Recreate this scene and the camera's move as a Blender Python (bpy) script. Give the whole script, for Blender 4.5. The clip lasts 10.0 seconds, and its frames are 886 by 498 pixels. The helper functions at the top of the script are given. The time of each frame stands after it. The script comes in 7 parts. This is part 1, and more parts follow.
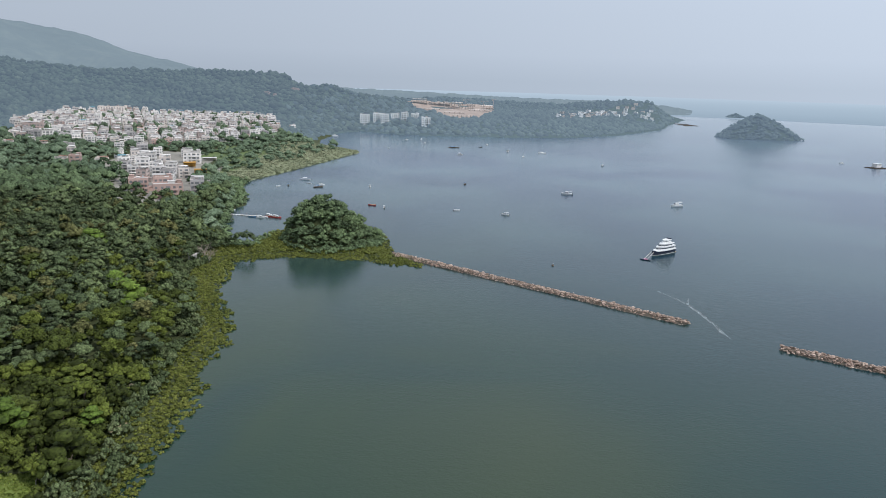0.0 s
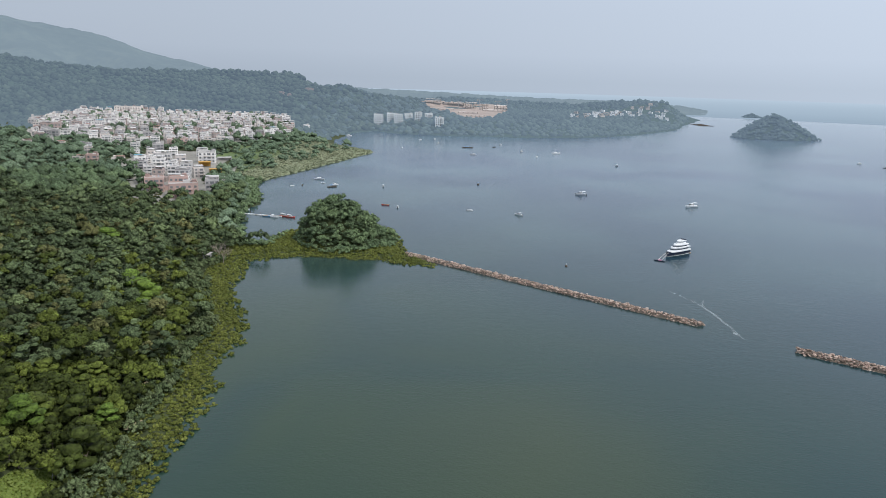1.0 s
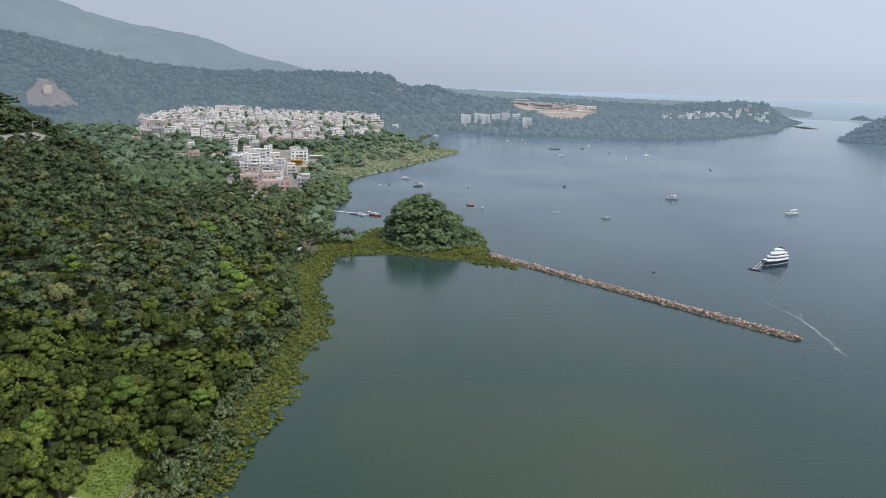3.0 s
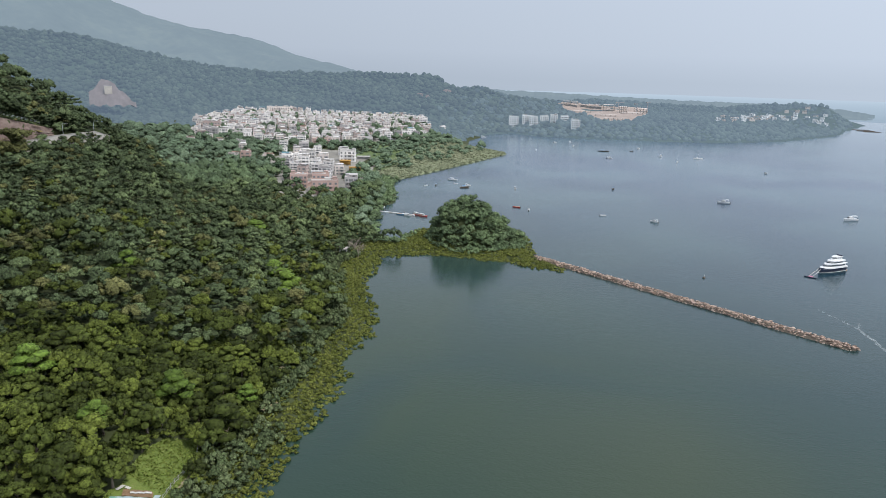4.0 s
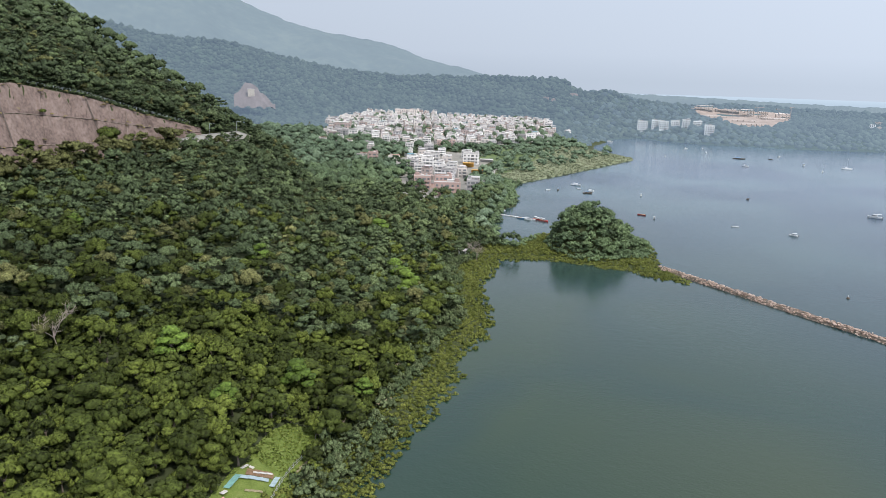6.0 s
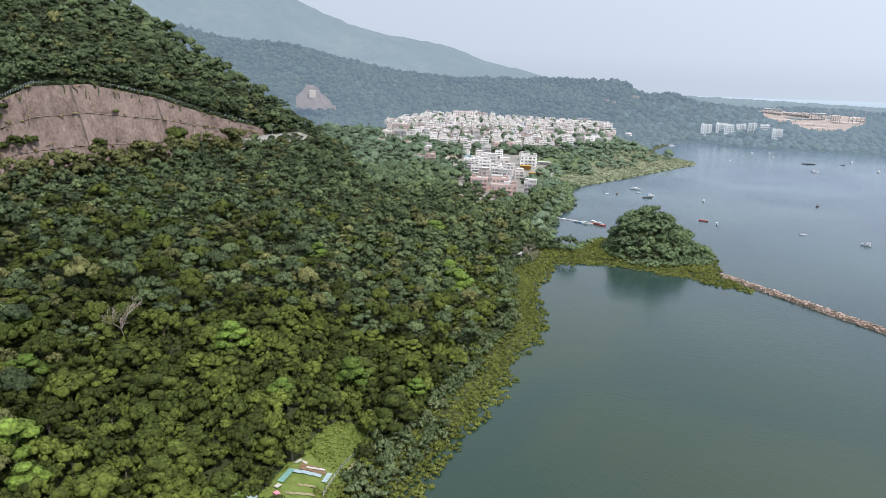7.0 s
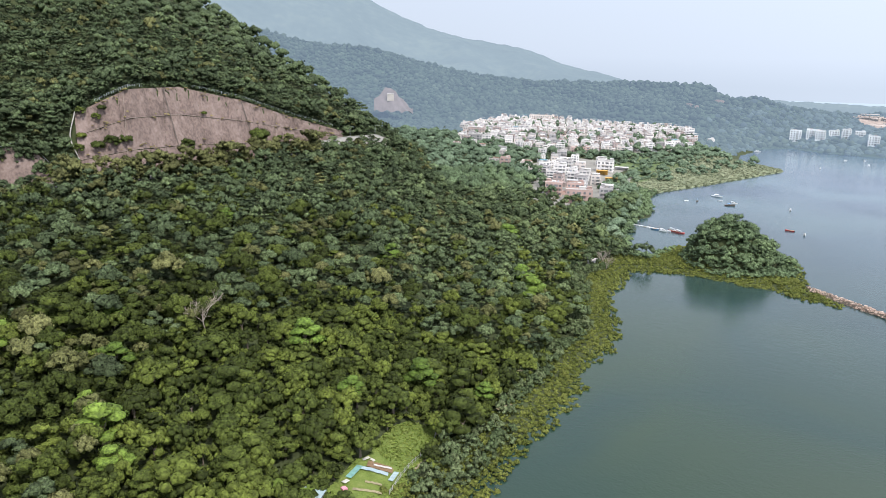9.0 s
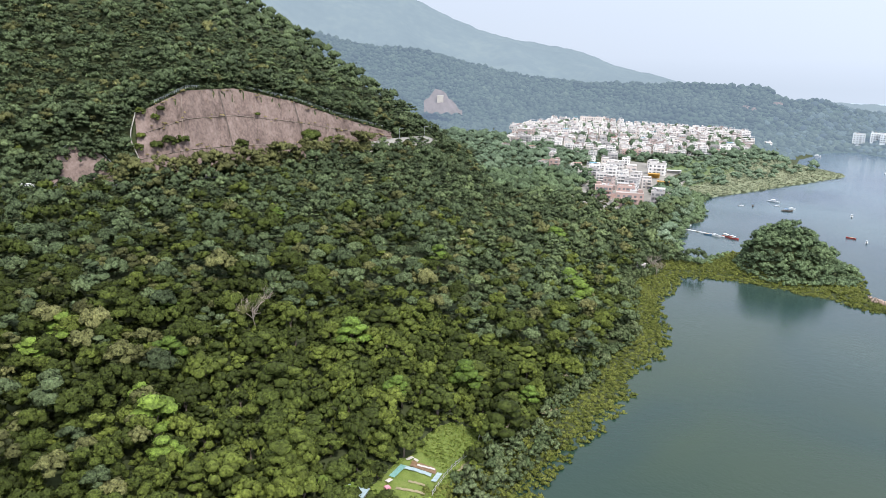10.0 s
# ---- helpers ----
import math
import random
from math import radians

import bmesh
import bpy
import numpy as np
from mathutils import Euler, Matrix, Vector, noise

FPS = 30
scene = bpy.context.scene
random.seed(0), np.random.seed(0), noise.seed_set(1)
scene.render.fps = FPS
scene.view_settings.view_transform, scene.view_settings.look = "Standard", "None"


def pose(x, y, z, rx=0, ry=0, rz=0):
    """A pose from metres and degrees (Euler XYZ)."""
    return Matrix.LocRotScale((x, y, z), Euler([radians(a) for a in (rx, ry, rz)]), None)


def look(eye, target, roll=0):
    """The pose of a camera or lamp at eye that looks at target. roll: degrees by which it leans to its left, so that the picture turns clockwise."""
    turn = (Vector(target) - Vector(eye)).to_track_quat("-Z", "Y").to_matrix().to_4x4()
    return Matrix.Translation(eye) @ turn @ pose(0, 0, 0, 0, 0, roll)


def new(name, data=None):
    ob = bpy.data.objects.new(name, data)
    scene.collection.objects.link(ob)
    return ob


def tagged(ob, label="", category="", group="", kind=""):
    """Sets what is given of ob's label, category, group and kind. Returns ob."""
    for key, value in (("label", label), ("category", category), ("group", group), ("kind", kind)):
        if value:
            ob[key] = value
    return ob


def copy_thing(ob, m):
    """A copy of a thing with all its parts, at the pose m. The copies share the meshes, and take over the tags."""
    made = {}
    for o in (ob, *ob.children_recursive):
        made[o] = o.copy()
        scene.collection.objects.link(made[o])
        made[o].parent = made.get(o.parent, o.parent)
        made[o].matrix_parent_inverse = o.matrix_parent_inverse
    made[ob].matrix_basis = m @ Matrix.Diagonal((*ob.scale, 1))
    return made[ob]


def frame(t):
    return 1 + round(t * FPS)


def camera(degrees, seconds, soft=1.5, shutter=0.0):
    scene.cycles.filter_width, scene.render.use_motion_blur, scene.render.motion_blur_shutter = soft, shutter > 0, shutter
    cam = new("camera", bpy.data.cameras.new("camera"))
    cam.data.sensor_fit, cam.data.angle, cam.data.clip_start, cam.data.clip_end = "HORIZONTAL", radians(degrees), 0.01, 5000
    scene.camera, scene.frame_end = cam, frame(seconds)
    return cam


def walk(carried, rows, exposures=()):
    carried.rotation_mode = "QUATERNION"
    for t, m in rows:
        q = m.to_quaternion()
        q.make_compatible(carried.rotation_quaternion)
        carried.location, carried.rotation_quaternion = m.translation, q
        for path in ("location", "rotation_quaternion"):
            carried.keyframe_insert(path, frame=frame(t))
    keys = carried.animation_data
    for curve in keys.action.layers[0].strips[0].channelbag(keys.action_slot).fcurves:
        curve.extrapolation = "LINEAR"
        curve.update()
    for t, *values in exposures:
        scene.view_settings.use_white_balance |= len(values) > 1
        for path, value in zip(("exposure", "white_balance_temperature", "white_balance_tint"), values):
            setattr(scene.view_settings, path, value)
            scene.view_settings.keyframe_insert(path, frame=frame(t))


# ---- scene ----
# seconds, place, then yaw, tilt and lean in degrees
ROWS = [
    (0.0, 0.00, 0.00, 76.00, 0.00, -13.69, 1.66),
    (0.5, 0.01, 0.00, 76.00, 0.39, -13.70, 1.63),
    (1.0, 0.02, 0.01, 76.01, 1.11, -13.72, 1.62),
    (1.5, 0.06, 0.03, 76.03, 2.71, -13.77, 1.58),
    (2.0, 0.09, 0.06, 76.05, 4.51, -13.81, 1.56),
    (2.5, 0.13, 0.08, 76.07, 6.32, -13.85, 1.54),
    (4.0, 0.25, 0.15, 76.13, 12.04, -13.87, 1.55),
    (4.5, 0.29, 0.18, 76.15, 14.15, -13.88, 1.53),
    (5.0, 0.34, 0.21, 76.18, 16.86, -13.88, 1.53),
    (5.5, 0.40, 0.24, 76.21, 19.51, -13.88, 1.53),
    (7.0, 0.55, 0.34, 76.29, 26.81, -13.84, 1.57),
    (7.5, 0.58, 0.36, 76.31, 28.52, -13.82, 1.62),
    (8.0, 0.60, 0.37, 76.32, 29.65, -13.78, 1.62),
    (8.5, 0.63, 0.39, 76.33, 31.14, -13.76, 1.62),
    (9.0, 0.67, 0.41, 76.35, 32.94, -13.75, 1.62),
    (9.5, 0.71, 0.44, 76.38, 35.01, -13.75, 1.62),
    (10.0, 0.75, 0.46, 76.40, 36.94, -13.73, 1.61),
]
cam = camera(64.86, 10.0, soft=0.5)
walk(cam, [(t, pose(x, y, z, 0, 0, yaw) @ pose(0, 0, 0, 90 + tilt) @ pose(0, 0, 0, 0, 0, lean))
           for t, x, y, z, yaw, tilt, lean in ROWS],
     exposures=[(0.0, -0.38, 6160, 9), (1.0, -0.37, 6160, 9), (2.5, -0.36, 6180, 9), (4.5, -0.24, 6220, 9.5), (5.5, -0.12, 6240, 10), (7.5, 0.11, 6240, 10.5), (10.0, 0.3, 6230, 11)])

# ---- world and sun ----
SUN_AZ, SUN_EL = 115.0, 58.0          # degrees clockwise from +y, above the horizon
world = bpy.data.worlds.new("hazy_sky")
scene.world = world
world.use_nodes = True
wn, wl = world.node_tree.nodes, world.node_tree.links
wn.clear()
sky = wn.new("ShaderNodeTexSky")
sky.sky_type, sky.sun_disc = "NISHITA", False
sky.sun_elevation, sky.sun_rotation = radians(SUN_EL), radians(SUN_AZ)
sky.air_density, sky.dust_density, sky.ozone_density = 1.0, 4.0, 1.0
sky_dim = wn.new("ShaderNodeVectorMath")
sky_dim.operation = "SCALE"
sky_dim.inputs["Scale"].default_value = 0.10
# the humid veil that whitens the whole sky
w_co = wn.new("ShaderNodeTexCoord")
w_sep = wn.new("ShaderNodeSeparateXYZ")
w_ramp = wn.new("ShaderNodeValToRGB")
w_ramp.color_ramp.elements[0].position, w_ramp.color_ramp.elements[0].color = 0.0, (0.66, 0.74, 0.85, 1)
w_ramp.color_ramp.elements[1].position, w_ramp.color_ramp.elements[1].color = 0.5, (1.0, 1.07, 1.21, 1)
e = w_ramp.color_ramp.elements.new(0.035)
e.color = (0.73, 0.81, 0.93, 1)
e = w_ramp.color_ramp.elements.new(0.09)
e.color = (0.745, 0.82, 0.94, 1)
# brighter on the side of the sun
w_side, w_gain, w_veil = wn.new("ShaderNodeVectorMath"), wn.new("ShaderNodeMath"), wn.new("ShaderNodeVectorMath")
w_side.operation, w_gain.operation, w_veil.operation = "DOT_PRODUCT", "MULTIPLY_ADD", "SCALE"
w_side.inputs[1].default_value = (math.sin(radians(SUN_AZ)), math.cos(radians(SUN_AZ)), 0)
w_gain.inputs[1].default_value, w_gain.inputs[2].default_value = 0.3, 1.15
wl.new(w_co.outputs["Generated"], w_side.inputs[0])
wl.new(w_side.outputs["Value"], w_gain.inputs[0])
wl.new(w_ramp.outputs["Color"], w_veil.inputs[0])
wl.new(w_gain.outputs[0], w_veil.inputs["Scale"])
w_mix = wn.new("ShaderNodeMix")
w_mix.data_type = "RGBA"
w_mix.inputs["Factor"].default_value = 0.85
w_bg = wn.new("ShaderNodeBackground")
w_out = wn.new("ShaderNodeOutputWorld")
wl.new(sky.outputs["Color"], sky_dim.inputs[0])
wl.new(w_co.outputs["Generated"], w_sep.inputs[0])
wl.new(w_sep.outputs["Z"], w_ramp.inputs["Fac"])
wl.new(sky_dim.outputs[0], w_mix.inputs["A"])
wl.new(w_veil.outputs[0], w_mix.inputs["B"])
wl.new(w_mix.outputs["Result"], w_bg.inputs["Color"])
wl.new(w_bg.outputs["Background"], w_out.inputs["Surface"])
sun = new("sun", bpy.data.lights.new("sun", "SUN"))
sun.data.energy, sun.data.angle, sun.data.color = 3.2, radians(4.0), (1.0, 0.95, 0.87)
sun.matrix_world = look((0, 0, 500), Vector((0, 0, 500)) - Vector((math.sin(radians(SUN_AZ)) * math.cos(radians(SUN_EL)),
                        math.cos(radians(SUN_AZ)) * math.cos(radians(SUN_EL)), math.sin(radians(SUN_EL)))))


# ---- materials ----
def material(name, colour, rough=0.8, spread=0.25, scale=1.0, bump=0.0, bump_scale=4.0, metal=0.0, spec=0.3,
             random_from="", second=None, coords="Object", haze_glow=None, streak=0.0, speckle=0.0, leafy=0.0, sharp=0.28):
    """Principled, its colour broken up by noise at two scales and, if asked, by a random value per object, island or tint."""
    m = bpy.data.materials.new(name)
    m.use_nodes = True
    n, l = m.node_tree.nodes, m.node_tree.links
    b = n["Principled BSDF"]
    b.inputs["Roughness"].default_value, b.inputs["Metallic"].default_value = rough, metal
    b.inputs["Specular IOR Level"].default_value = spec
    co = n.new("ShaderNodeTexCoord")
    big, small = n.new("ShaderNodeTexNoise"), n.new("ShaderNodeTexNoise")
    big.inputs["Scale"].default_value, small.inputs["Scale"].default_value = scale, scale * 7.3
    small.inputs["Detail"].default_value = 4
    for t in (big, small):
        l.new(co.outputs[coords], t.inputs["Vector"])
    if streak:          # stains drawn out down the face
        mp = n.new("ShaderNodeMapping")
        mp.inputs["Scale"].default_value = (1, 1, streak)
        l.new(co.outputs[coords], mp.inputs["Vector"])
        for t in (big, small):
            l.new(mp.outputs["Vector"], t.inputs["Vector"])
    add = n.new("ShaderNodeMath")
    add.operation = "ADD"
    l.new(big.outputs["Fac"], add.inputs[0])
    l.new(small.outputs["Fac"], add.inputs[1])
    last = add.outputs[0]
    half = n.new("ShaderNodeMath")
    half.operation, half.inputs[1].default_value = "MULTIPLY", 0.5
    l.new(last, half.inputs[0])
    last = half.outputs[0]
    if random_from:
        if random_from == "object":
            r = n.new("ShaderNodeObjectInfo").outputs["Random"]
        elif random_from == "island":
            r = n.new("ShaderNodeNewGeometry").outputs["Random Per Island"]
        else:
            a = n.new("ShaderNodeAttribute")
            a.attribute_name = random_from
            r = a.outputs["Fac"]
        mixr = n.new("ShaderNodeMix")
        mixr.inputs["Factor"].default_value = 0.62
        l.new(last, mixr.inputs["A"])
        l.new(r, mixr.inputs["B"])
        last = mixr.outputs["Result"]
    ramp = n.new("ShaderNodeValToRGB")
    c = Vector(colour[:3])
    lo = c * (1 - spread)
    hi = Vector(second) if second else c * (1 + spread)
    ramp.color_ramp.elements[0].position, ramp.color_ramp.elements[0].color = 0.5 - sharp, (*lo, 1)
    ramp.color_ramp.elements[1].position, ramp.color_ramp.elements[1].color = 0.5 + sharp, (*hi, 1)
    mid = ramp.color_ramp.elements.new(0.5)
    mid.color = (*c, 1)
    l.new(last, ramp.inputs["Fac"])
    if speckle:         # each spray of leaves a little lighter or darker than the next
        gn, mr, hv = n.new("ShaderNodeNewGeometry"), n.new("ShaderNodeMapRange"), n.new("ShaderNodeHueSaturation")
        mr.inputs["To Min"].default_value, mr.inputs["To Max"].default_value = 1 - speckle, 1 + speckle
        l.new(gn.outputs["Random Per Island"], mr.inputs["Value"])
        value = mr.outputs["Result"]
        if leafy:       # tufts of leaves and the shade in the hollows between them, painted by noise
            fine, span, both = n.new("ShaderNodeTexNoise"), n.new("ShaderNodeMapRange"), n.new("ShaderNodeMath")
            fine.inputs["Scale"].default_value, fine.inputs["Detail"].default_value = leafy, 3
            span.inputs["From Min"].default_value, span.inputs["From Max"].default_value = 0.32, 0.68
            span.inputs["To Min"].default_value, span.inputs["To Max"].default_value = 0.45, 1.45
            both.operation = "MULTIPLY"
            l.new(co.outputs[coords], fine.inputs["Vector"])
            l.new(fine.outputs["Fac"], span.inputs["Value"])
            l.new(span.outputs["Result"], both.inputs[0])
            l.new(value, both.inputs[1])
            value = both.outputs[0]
            lb = n.new("ShaderNodeBump")
            lb.inputs["Strength"].default_value, lb.inputs["Distance"].default_value = 0.9, 1.3 / leafy
            l.new(fine.outputs["Fac"], lb.inputs["Height"])
            l.new(lb.outputs["Normal"], b.inputs["Normal"])
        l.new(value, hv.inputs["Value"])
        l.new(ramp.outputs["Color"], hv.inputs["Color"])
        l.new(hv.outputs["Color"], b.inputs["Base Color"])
    else:
        l.new(ramp.outputs["Color"], b.inputs["Base Color"])
    # weak emission that stands in for haze on distant things
    if haze_glow:
        b.inputs["Emission Color"].default_value, b.inputs["Emission Strength"].default_value = (*haze_glow, 1), 1.0
    if bump:
        bn, bt = n.new("ShaderNodeBump"), n.new("ShaderNodeTexNoise")
        bt.inputs["Scale"].default_value, bt.inputs["Detail"].default_value = bump_scale, 5
        bn.inputs["Strength"].default_value = bump
        bn.inputs["Distance"].default_value = 0.3
        l.new(co.outputs[coords], bt.inputs["Vector"])
        l.new(bt.outputs["Fac"], bn.inputs["Height"])
        l.new(bn.outputs["Normal"], b.inputs["Normal"])
    return m


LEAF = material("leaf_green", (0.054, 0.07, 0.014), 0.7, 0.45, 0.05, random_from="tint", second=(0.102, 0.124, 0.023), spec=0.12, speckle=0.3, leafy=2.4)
# upper slope and knoll: leaf green paled and blued to stand in for haze
LEAF_UPPER = material("leaf_upper_slope_hazed", (0.08, 0.108, 0.05), 0.7, 0.42, 0.04, random_from="tint", second=(0.134, 0.172, 0.074), spec=0.12, speckle=0.18, leafy=1.8)
LEAF_KNOLL = material("leaf_knoll_hazed", (0.098, 0.138, 0.07), 0.7, 0.42, 0.06, random_from="tint", second=(0.15, 0.204, 0.096), spec=0.12, speckle=0.12, leafy=1.6)
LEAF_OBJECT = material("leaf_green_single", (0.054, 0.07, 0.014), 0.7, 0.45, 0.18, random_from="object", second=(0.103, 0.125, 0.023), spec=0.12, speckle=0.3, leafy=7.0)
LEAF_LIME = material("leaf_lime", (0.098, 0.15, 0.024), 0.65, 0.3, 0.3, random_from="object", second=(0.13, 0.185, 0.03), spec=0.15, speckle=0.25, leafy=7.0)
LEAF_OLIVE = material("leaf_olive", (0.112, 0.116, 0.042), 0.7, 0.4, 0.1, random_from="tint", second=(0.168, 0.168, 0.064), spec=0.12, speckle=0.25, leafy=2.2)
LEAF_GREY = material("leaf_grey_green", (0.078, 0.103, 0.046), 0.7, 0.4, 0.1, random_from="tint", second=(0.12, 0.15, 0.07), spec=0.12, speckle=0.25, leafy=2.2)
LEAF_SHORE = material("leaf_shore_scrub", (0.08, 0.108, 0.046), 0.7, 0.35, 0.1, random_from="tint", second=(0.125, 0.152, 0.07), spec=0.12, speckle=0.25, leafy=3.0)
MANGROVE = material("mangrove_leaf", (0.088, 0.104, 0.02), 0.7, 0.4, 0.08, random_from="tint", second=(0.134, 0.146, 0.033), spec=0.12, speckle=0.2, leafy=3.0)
# far shore: more haze mixed into the leaf colour
LEAF_MID = material("leaf_far_shore_hazed", (0.118, 0.165, 0.1), 0.7, 0.4, 0.03, random_from="tint", second=(0.165, 0.218, 0.135), spec=0.12, speckle=0.1, leafy=1.4)
LEAF_HILL = material("hill_leaf_hazed", (0.042, 0.056, 0.038), 0.8, 0.4, 0.014, random_from="tint", second=(0.06, 0.076, 0.05), spec=0.05,
                     haze_glow=(0.12, 0.16, 0.22))          # woods of the distance, haze put in as a bluish emission
LEAF_FAR = material("peninsula_leaf_hazed", (0.036, 0.048, 0.036), 0.8, 0.4, 0.014, random_from="tint", second=(0.052, 0.068, 0.05), spec=0.05,
                    haze_glow=(0.16, 0.212, 0.278))           # woods across the bay, with a stronger emission for the haze
# floor under the hill woods, given the same haze emission
HILL_FLOOR = material("hill_floor_hazed", (0.04, 0.055, 0.036), 0.9, 0.3, 0.02, spec=0.0, haze_glow=(0.12, 0.16, 0.22))
BARK = material("bark", (0.16, 0.13, 0.1), 0.9, 0.3, 1.5, bump=0.4)
SOIL = material("forest_floor", (0.045, 0.055, 0.02), 0.95, 0.4, 0.06, bump=0.5, bump_scale=0.5)
GRASS = material("grass", (0.125, 0.165, 0.03), 0.85, 0.45, 0.45, bump=0.8, bump_scale=2.2, second=(0.19, 0.21, 0.065))
MARSH = material("marsh_grass", (0.19, 0.21, 0.125), 0.85, 0.3, 0.03, second=(0.25, 0.255, 0.16), spec=0.12, speckle=0.2, leafy=0.8)
STONE = material("breakwater_stone", (0.35, 0.25, 0.195), 0.9, 0.6, 0.4, bump=0.5, bump_scale=2, random_from="island", second=(0.52, 0.4, 0.33))
STONE_OBJECT = material("breakwater_stone_single", (0.35, 0.25, 0.195), 0.9, 0.6, 0.4, bump=0.5, bump_scale=2, random_from="object", second=(0.52, 0.4, 0.33))
WET_STONE = material("wet_stone", (0.10, 0.08, 0.06), 0.6, 0.4, 0.5, bump=0.5, bump_scale=2)


# ---- mesh helpers ----
def mesh_from(name, verts, faces, mat, tint=None, smooth=False, normals=None):
    me = bpy.data.meshes.new(name)
    verts = np.asarray(verts, dtype=np.float32)
    if isinstance(faces, np.ndarray):
        n, k = faces.shape
        me.vertices.add(len(verts))
        me.vertices.foreach_set("co", verts.ravel())
        me.loops.add(n * k)
        me.loops.foreach_set("vertex_index", faces.astype(np.int32).ravel())
        me.polygons.add(n)
        me.polygons.foreach_set("loop_start", np.arange(0, n * k, k, dtype=np.int32))
        me.update(calc_edges=True)
    else:
        me.from_pydata([tuple(map(float, v)) for v in verts], [], faces)
        me.update()
    me.polygons.foreach_set("use_smooth", np.full(len(me.polygons), bool(smooth)))
    if tint is not None:
        a = me.attributes.new("tint", "FLOAT", "POINT")
        a.data.foreach_set("value", np.asarray(tint, dtype=np.float32))
    if normals is not None:         # rounded shading of a crown, leaf by leaf
        me.polygons.foreach_set("use_smooth", np.ones(len(me.polygons), dtype=bool))
        a = me.attributes.new("custom_normal", "FLOAT_VECTOR", "POINT")
        a.data.foreach_set("vector", np.asarray(normals, dtype=np.float32).ravel())
        me.update()
    for mt in mat if isinstance(mat, (list, tuple)) else [mat]:
        me.materials.append(mt)
    return me


def part(name, bm, mat, parent=None, label="", smooth=False):
    """Links a bmesh as one mesh object, under a thing or a part."""
    me = bpy.data.meshes.new(name)
    bm.to_mesh(me)
    bm.free()
    me.materials.append(mat)
    if smooth:
        me.polygons.foreach_set("use_smooth", np.ones(len(me.polygons), dtype=bool))
    ob = new(name, me)
    ob.parent = parent
    return tagged(ob, label)


def add_box(bm, x0, x1, y0, y1, z0, z1, taper=0.0):
    """A box from corner to corner; taper draws its top in."""
    v = [bm.verts.new(p) for p in ((x0, y0, z0), (x1, y0, z0), (x1, y1, z0), (x0, y1, z0),
                                   (x0 + taper, y0 + taper, z1), (x1 - taper, y0 + taper, z1), (x1 - taper, y1 - taper, z1), (x0 + taper, y1 - taper, z1))]
    for f in ((0, 3, 2, 1), (4, 5, 6, 7), (0, 1, 5, 4), (1, 2, 6, 5), (2, 3, 7, 6), (3, 0, 4, 7)):
        bm.faces.new([v[i] for i in f])
    return v


def box_bm(*a, **k):
    bm = bmesh.new()
    add_box(bm, *a, **k)
    return bm


ICO_BM = bmesh.new()
bmesh.ops.create_icosphere(ICO_BM, subdivisions=1, radius=1)
ICO_V = np.array([v.co[:] for v in ICO_BM.verts])
ICO_F = np.array([[v.index for v in f.verts] for f in ICO_BM.faces])
ICO_BM.free()
OCT_V = np.array([(1, 0, 0), (0, 1, 0), (-1, 0, 0), (0, -1, 0), (0, 0, 1), (0, 0, -1)], dtype=float)
OCT_F = np.array([(0, 1, 4), (1, 2, 4), (2, 3, 4), (3, 0, 4), (1, 0, 5), (2, 1, 5), (3, 2, 5), (0, 3, 5)])

# ---- the lie of the land ----
# shore of the mainland, its neck and wooded knoll, the bay and the far peninsula
COAST = np.array([(-55, -900), (-52, -200), (-55, 60), (-55, 105), (-56, 130), (-58, 156), (-62, 176), (-61, 192), (-66, 208), (-74, 224), (-80, 242), (-84, 262),
                  (-86, 278), (-75, 285), (-55, 288), (-34, 286), (-20, 281), (-10, 279), (-9, 285), (-21, 297), (-26, 321), (-33, 348),
                  (-55, 362), (-76, 356), (-84, 334), (-90, 313), (-102, 318), (-108, 335), (-113, 363), (-122, 391), (-119, 406), (-125, 434),
                  (-141, 478), (-143, 505), (-127, 564), (-114, 618), (-89, 723), (-116, 752), (-140, 762), (-154, 852)], dtype=float)
COAST_FAR = np.array([(-148, 974), (-122, 1017), (-70, 973), (-23, 971), (71, 976), (169, 1001), (258, 1075), (378, 1246), (434, 1396),
                      (543, 1627), (560, 1800), (300, 2000), (-400, 2300), (-3000, 2900), (-4600, 2000), (-4600, -900)], dtype=float)
SHORE = np.vstack([COAST, COAST_FAR])


def inland(x, y):
    """Metres from the shore, minus on the water."""
    x, y = np.atleast_1d(np.asarray(x, float)), np.atleast_1d(np.asarray(y, float))
    best = np.full(x.shape, 1e9)
    inside = np.zeros(x.shape, bool)
    for (ax, ay), (bx, by) in zip(SHORE, np.roll(SHORE, -1, axis=0)):
        dx, dy = bx - ax, by - ay
        s = np.clip(((x - ax) * dx + (y - ay) * dy) / (dx * dx + dy * dy), 0, 1)
        best = np.minimum(best, np.hypot(x - ax - s * dx, y - ay - s * dy))
        if ay != by:
            cross = ((ay > y) != (by > y)) & (x < dx * (y - ay) / dy + ax)
            inside ^= cross
    return np.where(inside, best, -best)


def smooth_noise(x, y, size, seed=0.0):
    """Cheap rolling noise in -1..1."""
    u, v = x / size, y / size
    return (np.sin(u * 1.7 + 1.3 * np.sin(v * 1.1 + seed)) + np.sin(v * 1.9 + 1.1 * np.sin(u * 1.3 - seed * 2)) + np.sin((u + v) * 2.7 + seed * 3) * 0.6) / 2.6


